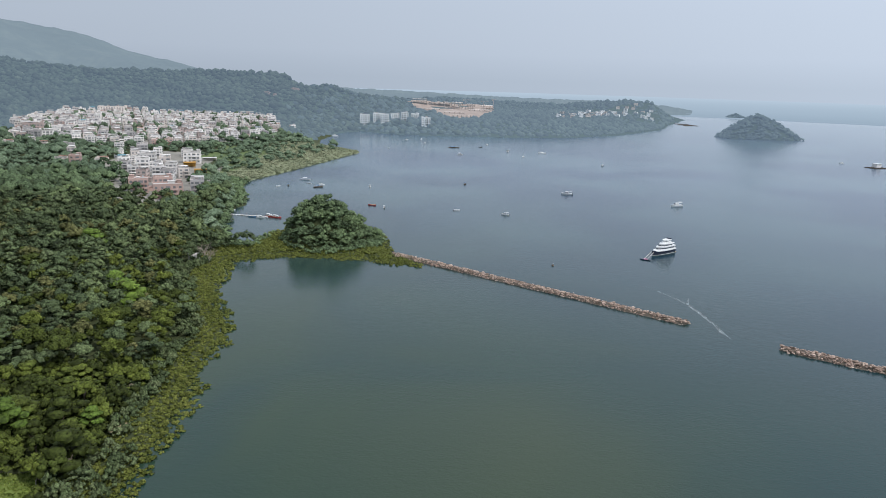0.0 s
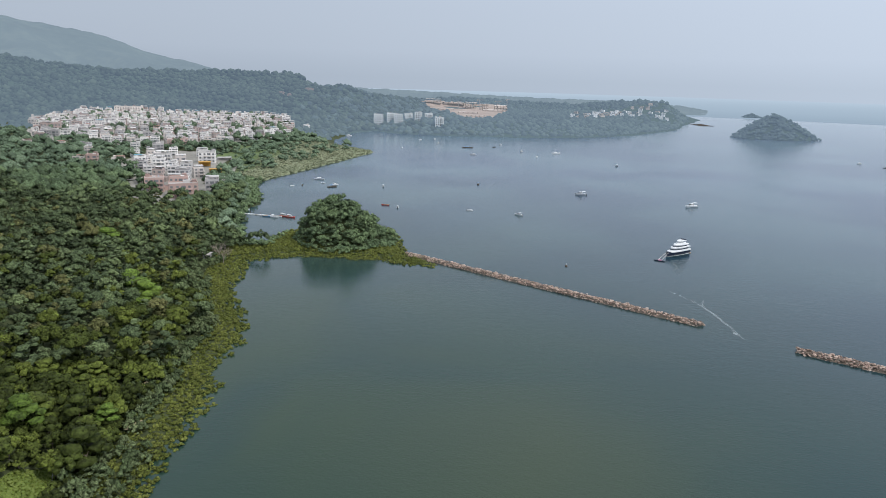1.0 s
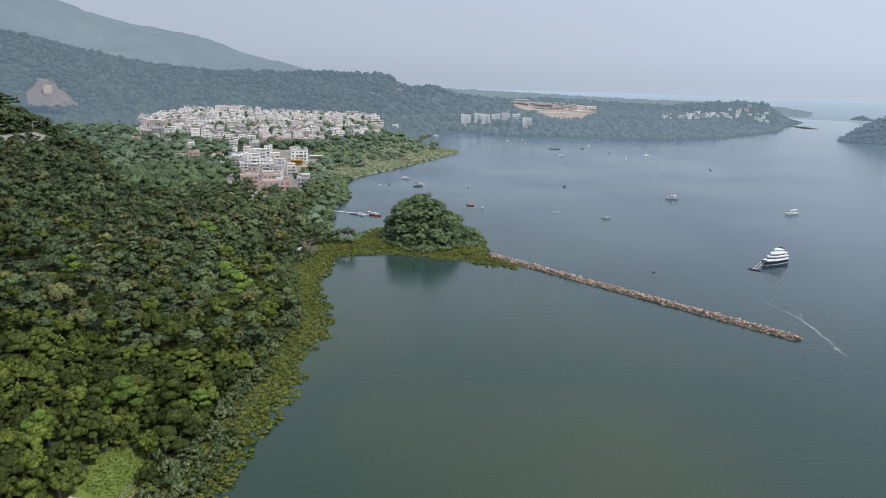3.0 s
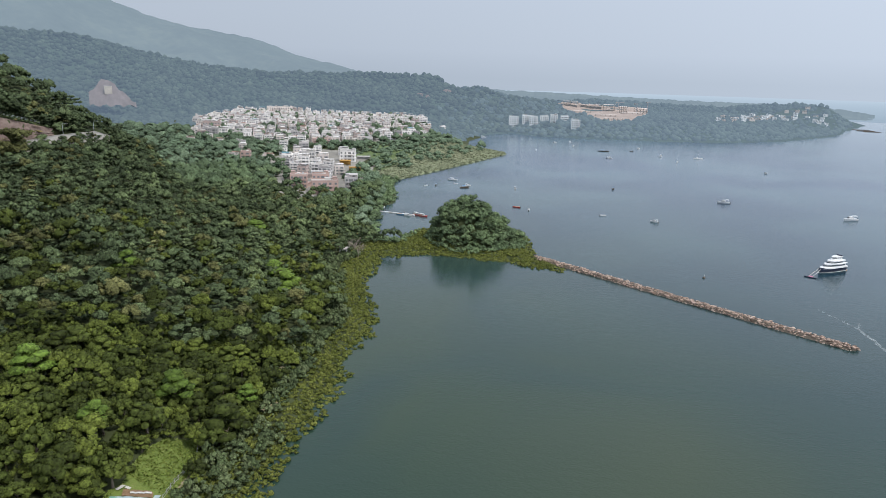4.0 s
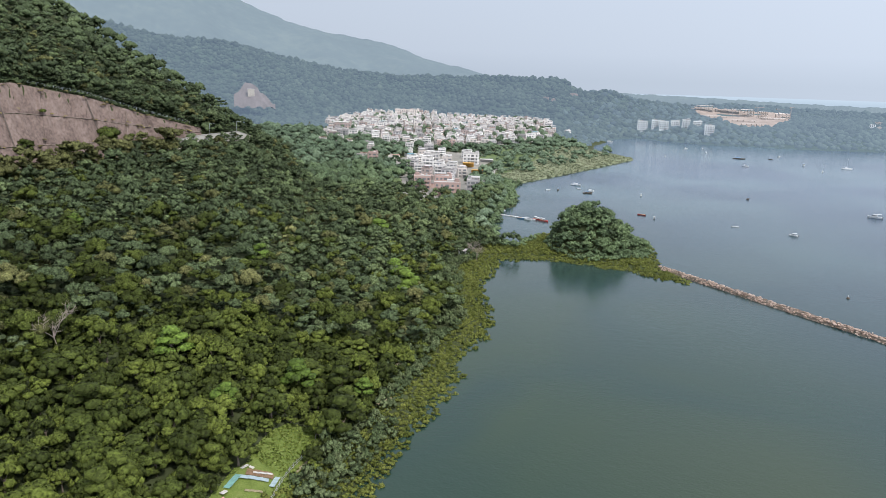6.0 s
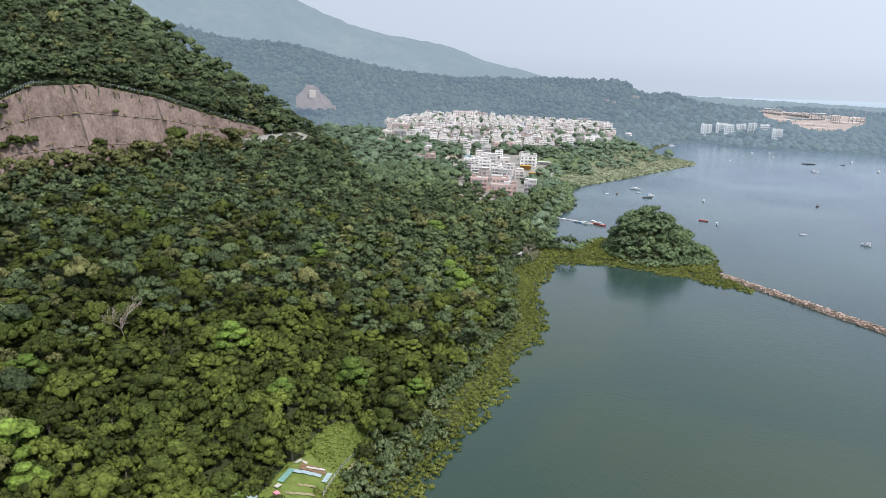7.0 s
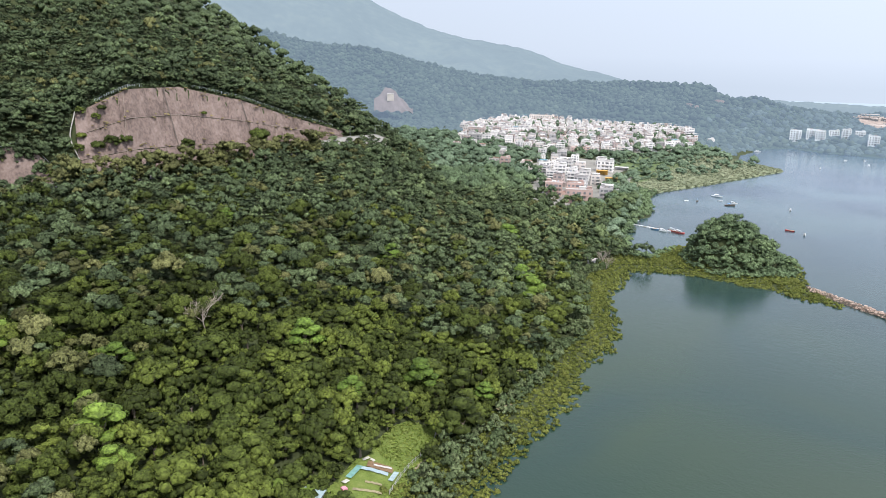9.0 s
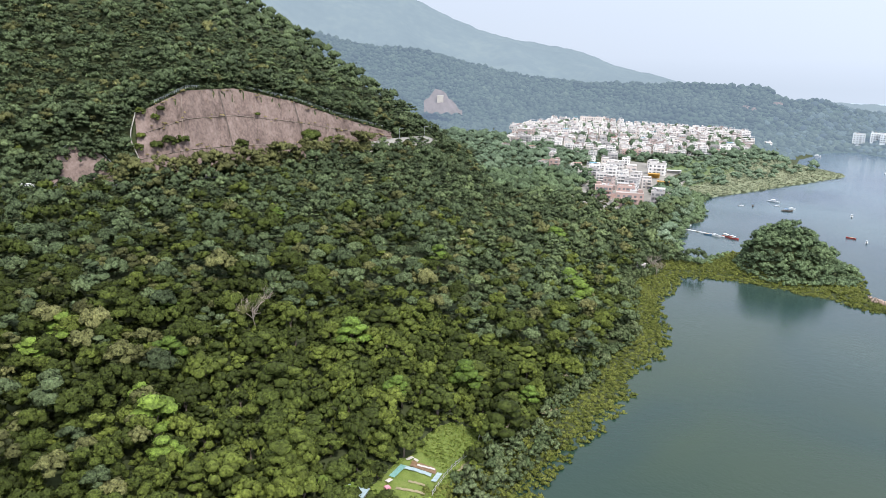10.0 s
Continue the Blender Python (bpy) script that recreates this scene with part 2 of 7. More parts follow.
# stations by bearing (degrees from +y): coast road, top of its cutting, crest of the near hill
ROAD_AZ = [-120, -75, -69, -61, -57, -53.5, -49, -45, -41, -38.5, -36, -32]
ROAD_R = [300, 300, 298, 296, 306, 319, 340, 362, 384, 392, 402, 420]
ROAD_Z = [33, 33, 33, 33, 33, 33, 34.5, 37, 40, 41, 34, 14]
CUT_R = [330, 330, 318, 322, 330, 350, 363, 378, 393, 400, 410, 440]
CUT_Z = [44, 44, 46, 57, 68, 69, 63, 54, 46, 43, 34, 12]
CREST_R = [700, 640, 620, 600, 575, 550, 508, 470, 440, 420, 420, 450]
CREST_Z = [230, 225, 200, 180, 158, 134, 103, 80, 60, 46, 32, 10]
# crest of the hills behind the town: bearing, metres away, height
HILL_AZ = [-120, -70, -55, -48.5, -43.3, -39.3, -34.4, -30.8, -26, -21.2, -19.2, -16, -13.3, -11.4, -9.3, -7, -5, -3.5, 0, 5, 9.4, 12, 15.8, 17.5, 18.4, 19.5]
HILL_R = [1400, 1400, 1400, 1380, 1350, 1340, 1330, 1320, 1300, 1300, 1290, 1280, 1260, 1250, 1240, 1300, 1400, 1500, 1550, 1600, 1600, 1600, 1600, 1580, 1560, 1600]
HILL_EL = [6, 5, 4.6, 3.65, 2.6, 2.5, 1.35, 0.65, 0.28, 0.3, 0.45, 0.4, 0.45, -0.6, -0.42, -1.1, -1.3, -1.42, -1.2, -1.4, -1.48, -1.15, -1.02, -1.5, -2.5, -2.8]
HILL_FOOT = [900, 900, 900, 900, 900, 930, 950, 950, 960, 960, 960, 965, 970, 1000, 1020, 1030, 1050, 1200, 1300, 1380, 1400, 1400, 1420, 1430, 1450, 1500]


def height(x, y):
    """Ground level, without trees."""
    x, y = np.atleast_1d(np.asarray(x, float)), np.atleast_1d(np.asarray(y, float))
    r, az = np.hypot(x, y), np.degrees(np.arctan2(x, y))
    d = inland(x, y)
    # shore and the plain of the town
    t = np.clip((r - 420) / 520, 0, 1)
    z = 1.0 + np.clip(d / 60, 0, 1) * (2.5 + 13 * t * t * (3 - 2 * t))
    # near hill with the bench of the road
    rr, rz = np.interp(az, ROAD_AZ, ROAD_R), np.interp(az, ROAD_AZ, ROAD_Z)
    cr, cz = np.interp(az, ROAD_AZ, CUT_R), np.interp(az, ROAD_AZ, CUT_Z)
    pr, pz = np.interp(az, ROAD_AZ, CREST_R), np.interp(az, ROAD_AZ, CREST_Z)
    low = np.clip(d / np.maximum(d + rr - 7 - r, 1), 0, 1)
    near = np.where(r < rr - 7, 1.5 + (rz - 1.5) * low ** 0.92,
                    np.where(r < rr + 7, rz, np.where(r < cr, rz + (cz - rz) * np.clip((r - rr - 7) / (cr - rr - 7), 0, 1),
                             np.where(r < pr, cz + (pz - cz) * np.clip((r - cr) / (pr - cr), 0, 1), pz - (r - pr) * 0.35))))
    near = near + smooth_noise(x, y, 26) * 1.6 * np.clip(low, 0, 1) * np.clip((np.abs(r - rr) - 25) / 20, 0, 1)
    f_ = np.clip((r - rr - 7) / np.maximum(cr - rr - 7, 1), 0, 1)
    near = near - 3.5 * np.sin(np.pi * f_) * (az > -61.2) * (az < -40.8)
    near = near * np.clip((-31.5 - az) / 3.5, 0, 1) * (az > -150)
    z = np.maximum(z, near)
    # hills behind the town and along the peninsula
    hr, hf = np.interp(az, HILL_AZ, HILL_R), np.interp(az, HILL_AZ, HILL_FOOT)
    hz = 70 + hr * np.tan(np.radians(np.interp(az, HILL_AZ, HILL_EL)))
    s = np.clip((r - hf) / (hr - hf), 0, 1)
    hill = hz * (0.75 * s + 0.25 * s * s) - np.clip(r - hr, 0, 500) * 0.25
    gully = smooth_noise(x, y, 95, 2.0) * 17 * np.sin(np.pi * s) * (hz / 90) + smooth_noise(x, y, 38, 5.0) * 5 * np.sin(np.pi * s)
    z = np.maximum(z, (hill + gully) * (az > -150) * (az < 19.5))
    # wooded front of the peninsula
    z = np.maximum(z, 24 * np.exp(-((az - 6.5) / 3.6) ** 2 - ((r - 1150) / 90) ** 2))
    # the knoll
    z = np.maximum(z, 15.5 * np.exp(-(((x + 59) / np.where(x < -59, 13.0, 20.5)) ** 2 + ((y - 319) / 18.0) ** 2) ** 2.0))
    cap = np.where((r < 400) & (d < 8), -0.7 + d * 0.2, 0.25 + d * 0.7)
    return np.where(d > 0, np.minimum(z, cap), np.maximum(-5.0, d * 0.12 - 0.2))


# ground: one sheet, fine where it is near, out to the horizon
az_steps = np.radians(np.concatenate([np.arange(-180, -78, 3.0), np.arange(-78, 34, 0.45), np.arange(34, 180, 3.0)]))
r_steps = np.concatenate([[0.0], np.geomspace(12, 88, 20), np.arange(90, 450, 3.4), np.geomspace(453, 4900, 110)])
gx = np.outer(r_steps, np.sin(az_steps)).ravel()
gy = np.outer(r_steps, np.cos(az_steps)).ravel()
gz = height(gx, gy)
na, nr = len(az_steps), len(r_steps)
gi = np.arange(nr * na).reshape(nr, na)
gf = np.stack([gi[:-1], np.roll(gi[:-1], -1, 1), np.roll(gi[1:], -1, 1), gi[1:]], -1).reshape(-1, 4)
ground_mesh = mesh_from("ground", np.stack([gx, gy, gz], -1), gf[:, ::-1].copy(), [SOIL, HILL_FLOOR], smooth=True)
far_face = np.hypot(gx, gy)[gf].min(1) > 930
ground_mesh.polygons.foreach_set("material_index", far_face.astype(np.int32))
tagged(new("ground", ground_mesh),
       "dark leaf-littered ground under the forest and the sea bed", "ground", kind="structure")


# ---- the sea ----
SHOAL = (22.0, 128.0)


def water_material():
    m = bpy.data.materials.new("sea_water")
    m.use_nodes = True
    n, l = m.node_tree.nodes, m.node_tree.links
    b = n["Principled BSDF"]
    b.inputs["Roughness"].default_value = 0.1
    b.inputs["IOR"].default_value = 1.33
    co = n.new("ShaderNodeTexCoord")
    big, mid = n.new("ShaderNodeTexNoise"), n.new("ShaderNodeTexNoise")
    big.inputs["Scale"].default_value, mid.inputs["Scale"].default_value = 0.008, 0.03
    big.inputs["Detail"].default_value = 3
    for t in (big, mid):
        l.new(co.outputs["Object"], t.inputs["Vector"])
    ramp = n.new("ShaderNodeValToRGB")
    ramp.color_ramp.elements[0].position, ramp.color_ramp.elements[0].color = 0.32, (0.005, 0.027, 0.035, 1)
    ramp.color_ramp.elements[1].position, ramp.color_ramp.elements[1].color = 0.7, (0.011, 0.038, 0.038, 1)
    l.new(big.outputs["Fac"], ramp.inputs["Fac"])
    # silt stirred up in the shallows towards the shore
    sep, silt, mixc = n.new("ShaderNodeSeparateXYZ"), n.new("ShaderNodeMapRange"), n.new("ShaderNodeMix")
    mixc.data_type = "RGBA"
    silt.inputs["From Min"].default_value, silt.inputs["From Max"].default_value, silt.inputs["To Max"].default_value = 150.0, -70.0, 0.95
    l.new(co.outputs["Object"], sep.inputs[0])
    l.new(sep.outputs["X"], silt.inputs["Value"])
    cloud, drift, patch = n.new("ShaderNodeTexNoise"), n.new("ShaderNodeMapRange"), n.new("ShaderNodeMath")
    cloud.inputs["Scale"].default_value, cloud.inputs["Detail"].default_value, cloud.inputs["Distortion"].default_value = 0.014, 2.0, 0.8
    drift.inputs["From Min"].default_value, drift.inputs["From Max"].default_value = 0.3, 0.7
    drift.inputs["To Min"].default_value, drift.inputs["To Max"].default_value = 0.55, 1.3
    patch.operation = "MULTIPLY"
    l.new(co.outputs["Object"], cloud.inputs["Vector"])
    l.new(cloud.outputs["Fac"], drift.inputs["Value"])
    l.new(silt.outputs["Result"], patch.inputs[0])
    l.new(drift.outputs["Result"], patch.inputs[1])
    l.new(patch.outputs[0], mixc.inputs["Factor"])
    l.new(ramp.outputs["Color"], mixc.inputs["A"])
    mixc.inputs["B"].default_value = (0.027, 0.048, 0.026, 1)
    # a pale shoal in the inlet
    off, shoal, bank = n.new("ShaderNodeVectorMath"), n.new("ShaderNodeMapRange"), n.new("ShaderNodeMix")
    off.operation, bank.data_type = "DISTANCE", "RGBA"
    off.inputs[1].default_value = (SHOAL[0], SHOAL[1], 0)
    shoal.interpolation_type = "SMOOTHSTEP"
    shoal.inputs["From Min"].default_value, shoal.inputs["From Max"].default_value = 60.0, 5.0
    shoal.inputs["To Max"].default_value = 0.6
    bank.inputs["B"].default_value = (0.05, 0.064, 0.03, 1)
    l.new(co.outputs["Object"], off.inputs[0])
    l.new(off.outputs["Value"], shoal.inputs["Value"])
    thick = n.new("ShaderNodeMath")
    thick.operation = "MULTIPLY"
    l.new(shoal.outputs["Result"], thick.inputs[0])
    l.new(drift.outputs["Result"], thick.inputs[1])
    l.new(thick.outputs[0], bank.inputs["Factor"])
    l.new(mixc.outputs["Result"], bank.inputs["A"])
    # base colour grows bluer and paler from the silty inlet to the open bay
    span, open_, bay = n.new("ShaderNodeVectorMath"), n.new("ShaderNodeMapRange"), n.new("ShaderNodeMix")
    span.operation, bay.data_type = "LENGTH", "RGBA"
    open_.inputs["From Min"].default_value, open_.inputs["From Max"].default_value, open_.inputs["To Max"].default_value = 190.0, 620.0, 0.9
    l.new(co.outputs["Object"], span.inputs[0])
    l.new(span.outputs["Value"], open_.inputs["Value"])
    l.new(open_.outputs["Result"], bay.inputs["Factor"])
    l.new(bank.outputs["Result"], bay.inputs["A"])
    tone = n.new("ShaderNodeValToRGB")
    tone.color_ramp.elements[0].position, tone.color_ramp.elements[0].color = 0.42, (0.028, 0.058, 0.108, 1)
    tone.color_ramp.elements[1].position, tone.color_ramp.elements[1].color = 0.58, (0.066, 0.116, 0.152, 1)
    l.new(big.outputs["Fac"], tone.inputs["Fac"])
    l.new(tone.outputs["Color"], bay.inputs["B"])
    # further out paler still, haze mixed into the water colour by distance
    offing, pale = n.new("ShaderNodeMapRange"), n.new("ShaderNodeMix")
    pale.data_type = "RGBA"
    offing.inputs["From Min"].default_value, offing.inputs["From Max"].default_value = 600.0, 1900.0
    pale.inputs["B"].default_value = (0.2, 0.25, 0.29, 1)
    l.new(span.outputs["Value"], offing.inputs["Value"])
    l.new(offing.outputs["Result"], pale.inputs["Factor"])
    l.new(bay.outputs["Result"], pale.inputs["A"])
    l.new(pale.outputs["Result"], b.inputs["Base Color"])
    # ripples, stronger in some lanes than in others
    w1, w2 = n.new("ShaderNodeTexNoise"), n.new("ShaderNodeTexNoise")
    w1.inputs["Scale"].default_value, w2.inputs["Scale"].default_value = 1.1, 0.3
    w1.inputs["Detail"].default_value = 3
    mp = n.new("ShaderNodeMapping")
    mp.inputs["Scale"].default_value = (1.0, 1.7, 1.0)
    mp.inputs["Rotation"].default_value = (0, 0, 0.5)
    l.new(co.outputs["Object"], mp.inputs["Vector"])
    for t in (w1, w2):
        l.new(mp.outputs["Vector"], t.inputs["Vector"])
    s = n.new("ShaderNodeMath")
    s.operation = "ADD"
    l.new(w1.outputs["Fac"], s.inputs[0])
    l.new(w2.outputs["Fac"], s.inputs[1])
    lane = n.new("ShaderNodeMath")
    lane.operation, lane.inputs[1].default_value = "MULTIPLY", 0.2
    l.new(mid.outputs["Fac"], lane.inputs[0])
    # calmer out in the open bay, away from the breakwaters
    dist, calm, rip = n.new("ShaderNodeVectorMath"), n.new("ShaderNodeMapRange"), n.new("ShaderNodeMath")
    dist.operation, rip.operation = "LENGTH", "MULTIPLY"
    calm.inputs["From Min"].default_value, calm.inputs["From Max"].default_value = 300.0, 1500.0
    calm.inputs["To Min"].default_value, calm.inputs["To Max"].default_value = 1.0, 0.3
    l.new(co.outputs["Object"], dist.inputs[0])
    l.new(dist.outputs["Value"], calm.inputs["Value"])
    l.new(lane.outputs[0], rip.inputs[0])
    l.new(calm.outputs["Result"], rip.inputs[1])
    chop = n.new("ShaderNodeMapRange")
    chop.inputs["From Min"].default_value, chop.inputs["From Max"].default_value = 230.0, 800.0
    chop.inputs["To Min"].default_value, chop.inputs["To Max"].default_value = 0.1, 0.17
    l.new(dist.outputs["Value"], chop.inputs["Value"])
    l.new(chop.outputs["Result"], b.inputs["Roughness"])
    bp = n.new("ShaderNodeBump")
    bp.inputs["Distance"].default_value = 0.5
    l.new(rip.outputs[0], bp.inputs["Strength"])
    l.new(s.outputs[0], bp.inputs["Height"])
    l.new(bp.outputs["Normal"], b.inputs["Normal"])
    return m


WATER = water_material()
wr = np.geomspace(20, 1900, 40)
wa = np.radians(np.arange(0, 360, 5))
wv = np.vstack([[0, 0, 0], np.stack([np.outer(wr, np.sin(wa)).ravel(), np.outer(wr, np.cos(wa)).ravel(), np.zeros(len(wr) * len(wa))], -1)])
wi = 1 + np.arange(len(wr) * len(wa)).reshape(len(wr), len(wa))
wf = [tuple(f) for f in np.stack([wi[:-1], wi[1:], np.roll(wi[1:], -1, 1), np.roll(wi[:-1], -1, 1)], -1).reshape(-1, 4)]
wf += [(0, int(wi[0, (i + 1) % len(wa)]), int(wi[0, i])) for i in range(len(wa))]
wf = [tuple(int(i) for i in reversed(f)) for f in wf]
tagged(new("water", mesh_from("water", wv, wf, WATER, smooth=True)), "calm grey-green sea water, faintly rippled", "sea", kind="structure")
# open sea beyond, emission rising with distance as haze, so no horizon line shows
m = bpy.data.materials.new("hazy_open_sea")
m.use_nodes = True
n, l = m.node_tree.nodes, m.node_tree.links
b = n["Principled BSDF"]
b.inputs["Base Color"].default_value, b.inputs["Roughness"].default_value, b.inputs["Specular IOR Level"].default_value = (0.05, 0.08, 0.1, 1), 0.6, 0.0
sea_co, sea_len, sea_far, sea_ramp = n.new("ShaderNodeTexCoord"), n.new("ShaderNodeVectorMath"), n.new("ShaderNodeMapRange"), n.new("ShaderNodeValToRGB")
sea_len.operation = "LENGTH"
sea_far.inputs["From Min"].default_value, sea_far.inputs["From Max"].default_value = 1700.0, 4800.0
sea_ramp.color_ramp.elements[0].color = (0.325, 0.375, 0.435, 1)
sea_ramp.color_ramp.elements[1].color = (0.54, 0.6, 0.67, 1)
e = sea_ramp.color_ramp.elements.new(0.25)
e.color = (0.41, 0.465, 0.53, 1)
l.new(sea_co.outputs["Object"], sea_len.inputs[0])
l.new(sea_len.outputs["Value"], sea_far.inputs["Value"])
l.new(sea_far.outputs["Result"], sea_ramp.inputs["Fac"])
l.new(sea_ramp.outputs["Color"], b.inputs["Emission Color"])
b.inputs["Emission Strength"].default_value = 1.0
OPEN_SEA = m
wr = np.array([1900, 2300, 3000, 4000, 4900.0])
wv = np.stack([np.outer(wr, np.sin(wa)).ravel(), np.outer(wr, np.cos(wa)).ravel(), np.zeros(len(wr) * len(wa))], -1)
wi = np.arange(len(wr) * len(wa)).reshape(len(wr), len(wa))
wf = np.stack([wi[:-1], np.roll(wi[:-1], -1, 1), np.roll(wi[1:], -1, 1), wi[1:]], -1).reshape(-1, 4)
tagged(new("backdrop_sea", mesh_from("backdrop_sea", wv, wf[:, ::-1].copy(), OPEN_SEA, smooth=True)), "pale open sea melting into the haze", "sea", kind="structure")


# ---- distant mountain ----
FAR_AZ = [-75, -60, -50, -44, -39.6, -36.7, -33.6, -29.6, -27.4, -23.4, -20, -17]
FAR_EL = [8.5, 9.5, 9, 7.4, 5.87, 4.6, 3.5, 2.8, 2.55, 1.25, 0.5, -0.6]
# the haze before mountain and ridge is a pale blue emission of their surface
HAZY = material("far_mountain", (0.075, 0.09, 0.085), 0.95, 0.2, 0.004, second=(0.11, 0.125, 0.105), spec=0.0, haze_glow=(0.175, 0.225, 0.285))
fa = np.arange(-75, -16.9, 0.3)
fs = np.linspace(0, 1, 16)
fr = 2500 + 1000 * fs[:, None] + 0 * fa[None]
crest = 76 + 3500 * np.tan(np.radians(np.interp(fa, FAR_AZ, FAR_EL)))
fx, fy = fr * np.sin(np.radians(fa)), fr * np.cos(np.radians(fa))
fz = crest[None] * fs[:, None] ** 0.9 + 40 * smooth_noise(fx, fy, 160, 1.0) * np.sin(np.pi * fs)[:, None] + 5 * smooth_noise(fx, fy, 35, 4.0)
fi = np.arange(fx.size).reshape(fx.shape)
ff = np.stack([fi[:-1, :-1], fi[:-1, 1:], fi[1:, 1:], fi[1:, :-1]], -1).reshape(-1, 4)
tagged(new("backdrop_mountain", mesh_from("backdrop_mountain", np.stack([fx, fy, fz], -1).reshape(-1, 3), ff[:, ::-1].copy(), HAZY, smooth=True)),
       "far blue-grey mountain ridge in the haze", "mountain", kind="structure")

# low ridge behind the peninsula
LOW_AZ = [-14, -10, -7.3, -4, -0.6, 3.2, 7, 11, 14, 17, 19]
LOW_EL = [-0.9, -0.88, -0.9, -0.98, -1.08, -1.2, -1.28, -1.3, -1.3, -1.5, -1.79]
la = np.arange(-14, 19.01, 0.1)
ls = np.linspace(0, 1, 12)
lr = 1900 + 500 * ls[:, None] + 0 * la[None]
lx_, ly_ = lr * np.sin(np.radians(la)), lr * np.cos(np.radians(la))
l_top = 76 + 2400 * np.tan(np.radians(np.interp(la, LOW_AZ, LOW_EL))) + 2.0 * smooth_noise(la * 20, la * 0, 9.0) + 1.2 * smooth_noise(la * 20, la * 0, 2.3)
lz_ = -3 + (l_top[None] + 3) * ls[:, None] ** 0.7 + 3 * smooth_noise(lx_, ly_, 24, 2.0) * np.sin(np.pi * ls)[:, None]
li = np.arange(lx_.size).reshape(lx_.shape)
lf = np.stack([li[:-1, :-1], li[:-1, 1:], li[1:, 1:], li[1:, :-1]], -1).reshape(-1, 4)
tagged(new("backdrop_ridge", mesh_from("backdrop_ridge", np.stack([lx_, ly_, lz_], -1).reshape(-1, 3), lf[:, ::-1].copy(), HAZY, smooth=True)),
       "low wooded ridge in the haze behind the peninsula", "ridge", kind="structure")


# ---- vegetation ----
def unit(v):
    return v / (np.linalg.norm(v, axis=-1, keepdims=True) + 1e-9)


def leaf_cards(rng, pts, normals, size):
    """Bent leaf sprays at pts, tipped off their normal, their upper side outwards."""
    n = len(pts)
    g = unit(normals + rng.normal(0, 0.62, (n, 3)))
    g *= np.sign((g * normals).sum(1, keepdims=True) + 1e-6)
    a = unit(np.cross(g, rng.normal(0, 1, (n, 3))))
    b = np.cross(g, a)
    s = (size * rng.uniform(0.6, 1.35, n))[:, None]
    v = np.stack([pts + a * s - g * s * 0.35, pts + b * s * 0.7 + g * s * 0.12, pts - a * s * 0.9 - g * s * 0.3, pts - b * s * 0.75 + g * s * 0.05], 1)
    i = np.arange(n)[:, None] * 4
    f = np.concatenate([i + np.array([[0, 1, 2]]), i + np.array([[0, 2, 3]])])
    sn = unit(normals + rng.normal(0, 0.38, (n, 3)))
    return v.reshape(-1, 3), f, np.repeat(sn, 4, axis=0)


def crown(seed, lobes=7, cards=180, card=0.14, flat=0.78, tiers=False, coarse=False, lobe=1.0):
    """A crown about 1 in radius with its base near z = 0: billowing lobes over a dome, wrapped in leaf sprays, with gaps between."""
    rng = np.random.default_rng(seed)
    centres, radii = [], []
    lean = rng.normal(0, 0.12, 2)
    for k in range(lobes):
        if tiers:
            lev = k % 3
            rad = (0.66, 0.48, 0.16)[lev] * rng.uniform(0.75, 1.15)
            a = k * 2.4 + rng.uniform(-0.4, 0.4)
            c = np.array([rad * np.cos(a), rad * np.sin(a), (0.28, 0.66, 1.0)[lev] + rng.normal(0, 0.06)])
            q = rng.uniform(0.28, 0.44) * lobe
        else:
            h = (k + 0.5) / lobes
            a = k * 2.4 + rng.uniform(-0.5, 0.5)
            w = math.sqrt(h) * rng.uniform(0.8, 1.05)
            c = np.array([0.72 * w * np.cos(a), 0.72 * w * np.sin(a), flat * (0.12 + 1.0 * math.sqrt(max(0.0, 1 - 0.92 * w * w))) + rng.normal(0, 0.1)])
            c[:2] += lean * c[2]
            q = rng.uniform(0.22, 0.42) * lobe * (9 / max(lobes, 5)) ** 0.45
        centres.append(c)
        radii.append(q)
    centres, radii = np.array(centres), np.array(radii)
    sq = 0.45 if tiers else 0.82
    sv, sf = (OCT_V, OCT_F) if coarse else (ICO_V, ICO_F)
    vs, fs, ns, base = [], [], [], 0
    for c, q in zip(centres, radii):
        vs.append(sv * (1 + rng.normal(0, 0.09, (len(sv), 1))) * q * 0.97 * np.array([1, 1, sq]) + c)
        ns.append(unit(sv * 0.7 + unit(c - np.array([0, 0, 0.1])) * 0.4))
        fs.append(sf + base)
        base += len(sv)
    m = cards * 3
    pick = rng.choice(lobes, m, p=radii ** 2 / (radii ** 2).sum())
    u = unit(rng.normal(0, 1, (m, 3)) + np.array([0, 0, 0.35]))
    p = centres[pick] + u * radii[pick][:, None] * np.array([1, 1, sq]) * rng.uniform(0.92, 1.12, (m, 1))
    # none inside a neighbouring lobe, few on the underside
    deep = (np.linalg.norm((p[:, None] - centres[None]) / np.array([1, 1, sq]), axis=2) < radii[None] * 0.8).any(1)
    keep = np.where(~deep & (u[:, 2] > -0.5))[0][:cards]
    p, u = p[keep], u[keep]
    nm = unit(u * 0.75 + unit(p - np.array([0, 0, 0.1])) * 0.4 + np.array([0, 0, 0.12]))
    v, f, sn = leaf_cards(rng, p, nm, card)
    return np.vstack(vs + [v]), np.vstack(fs + [f + base]), np.vstack(ns + [sn])


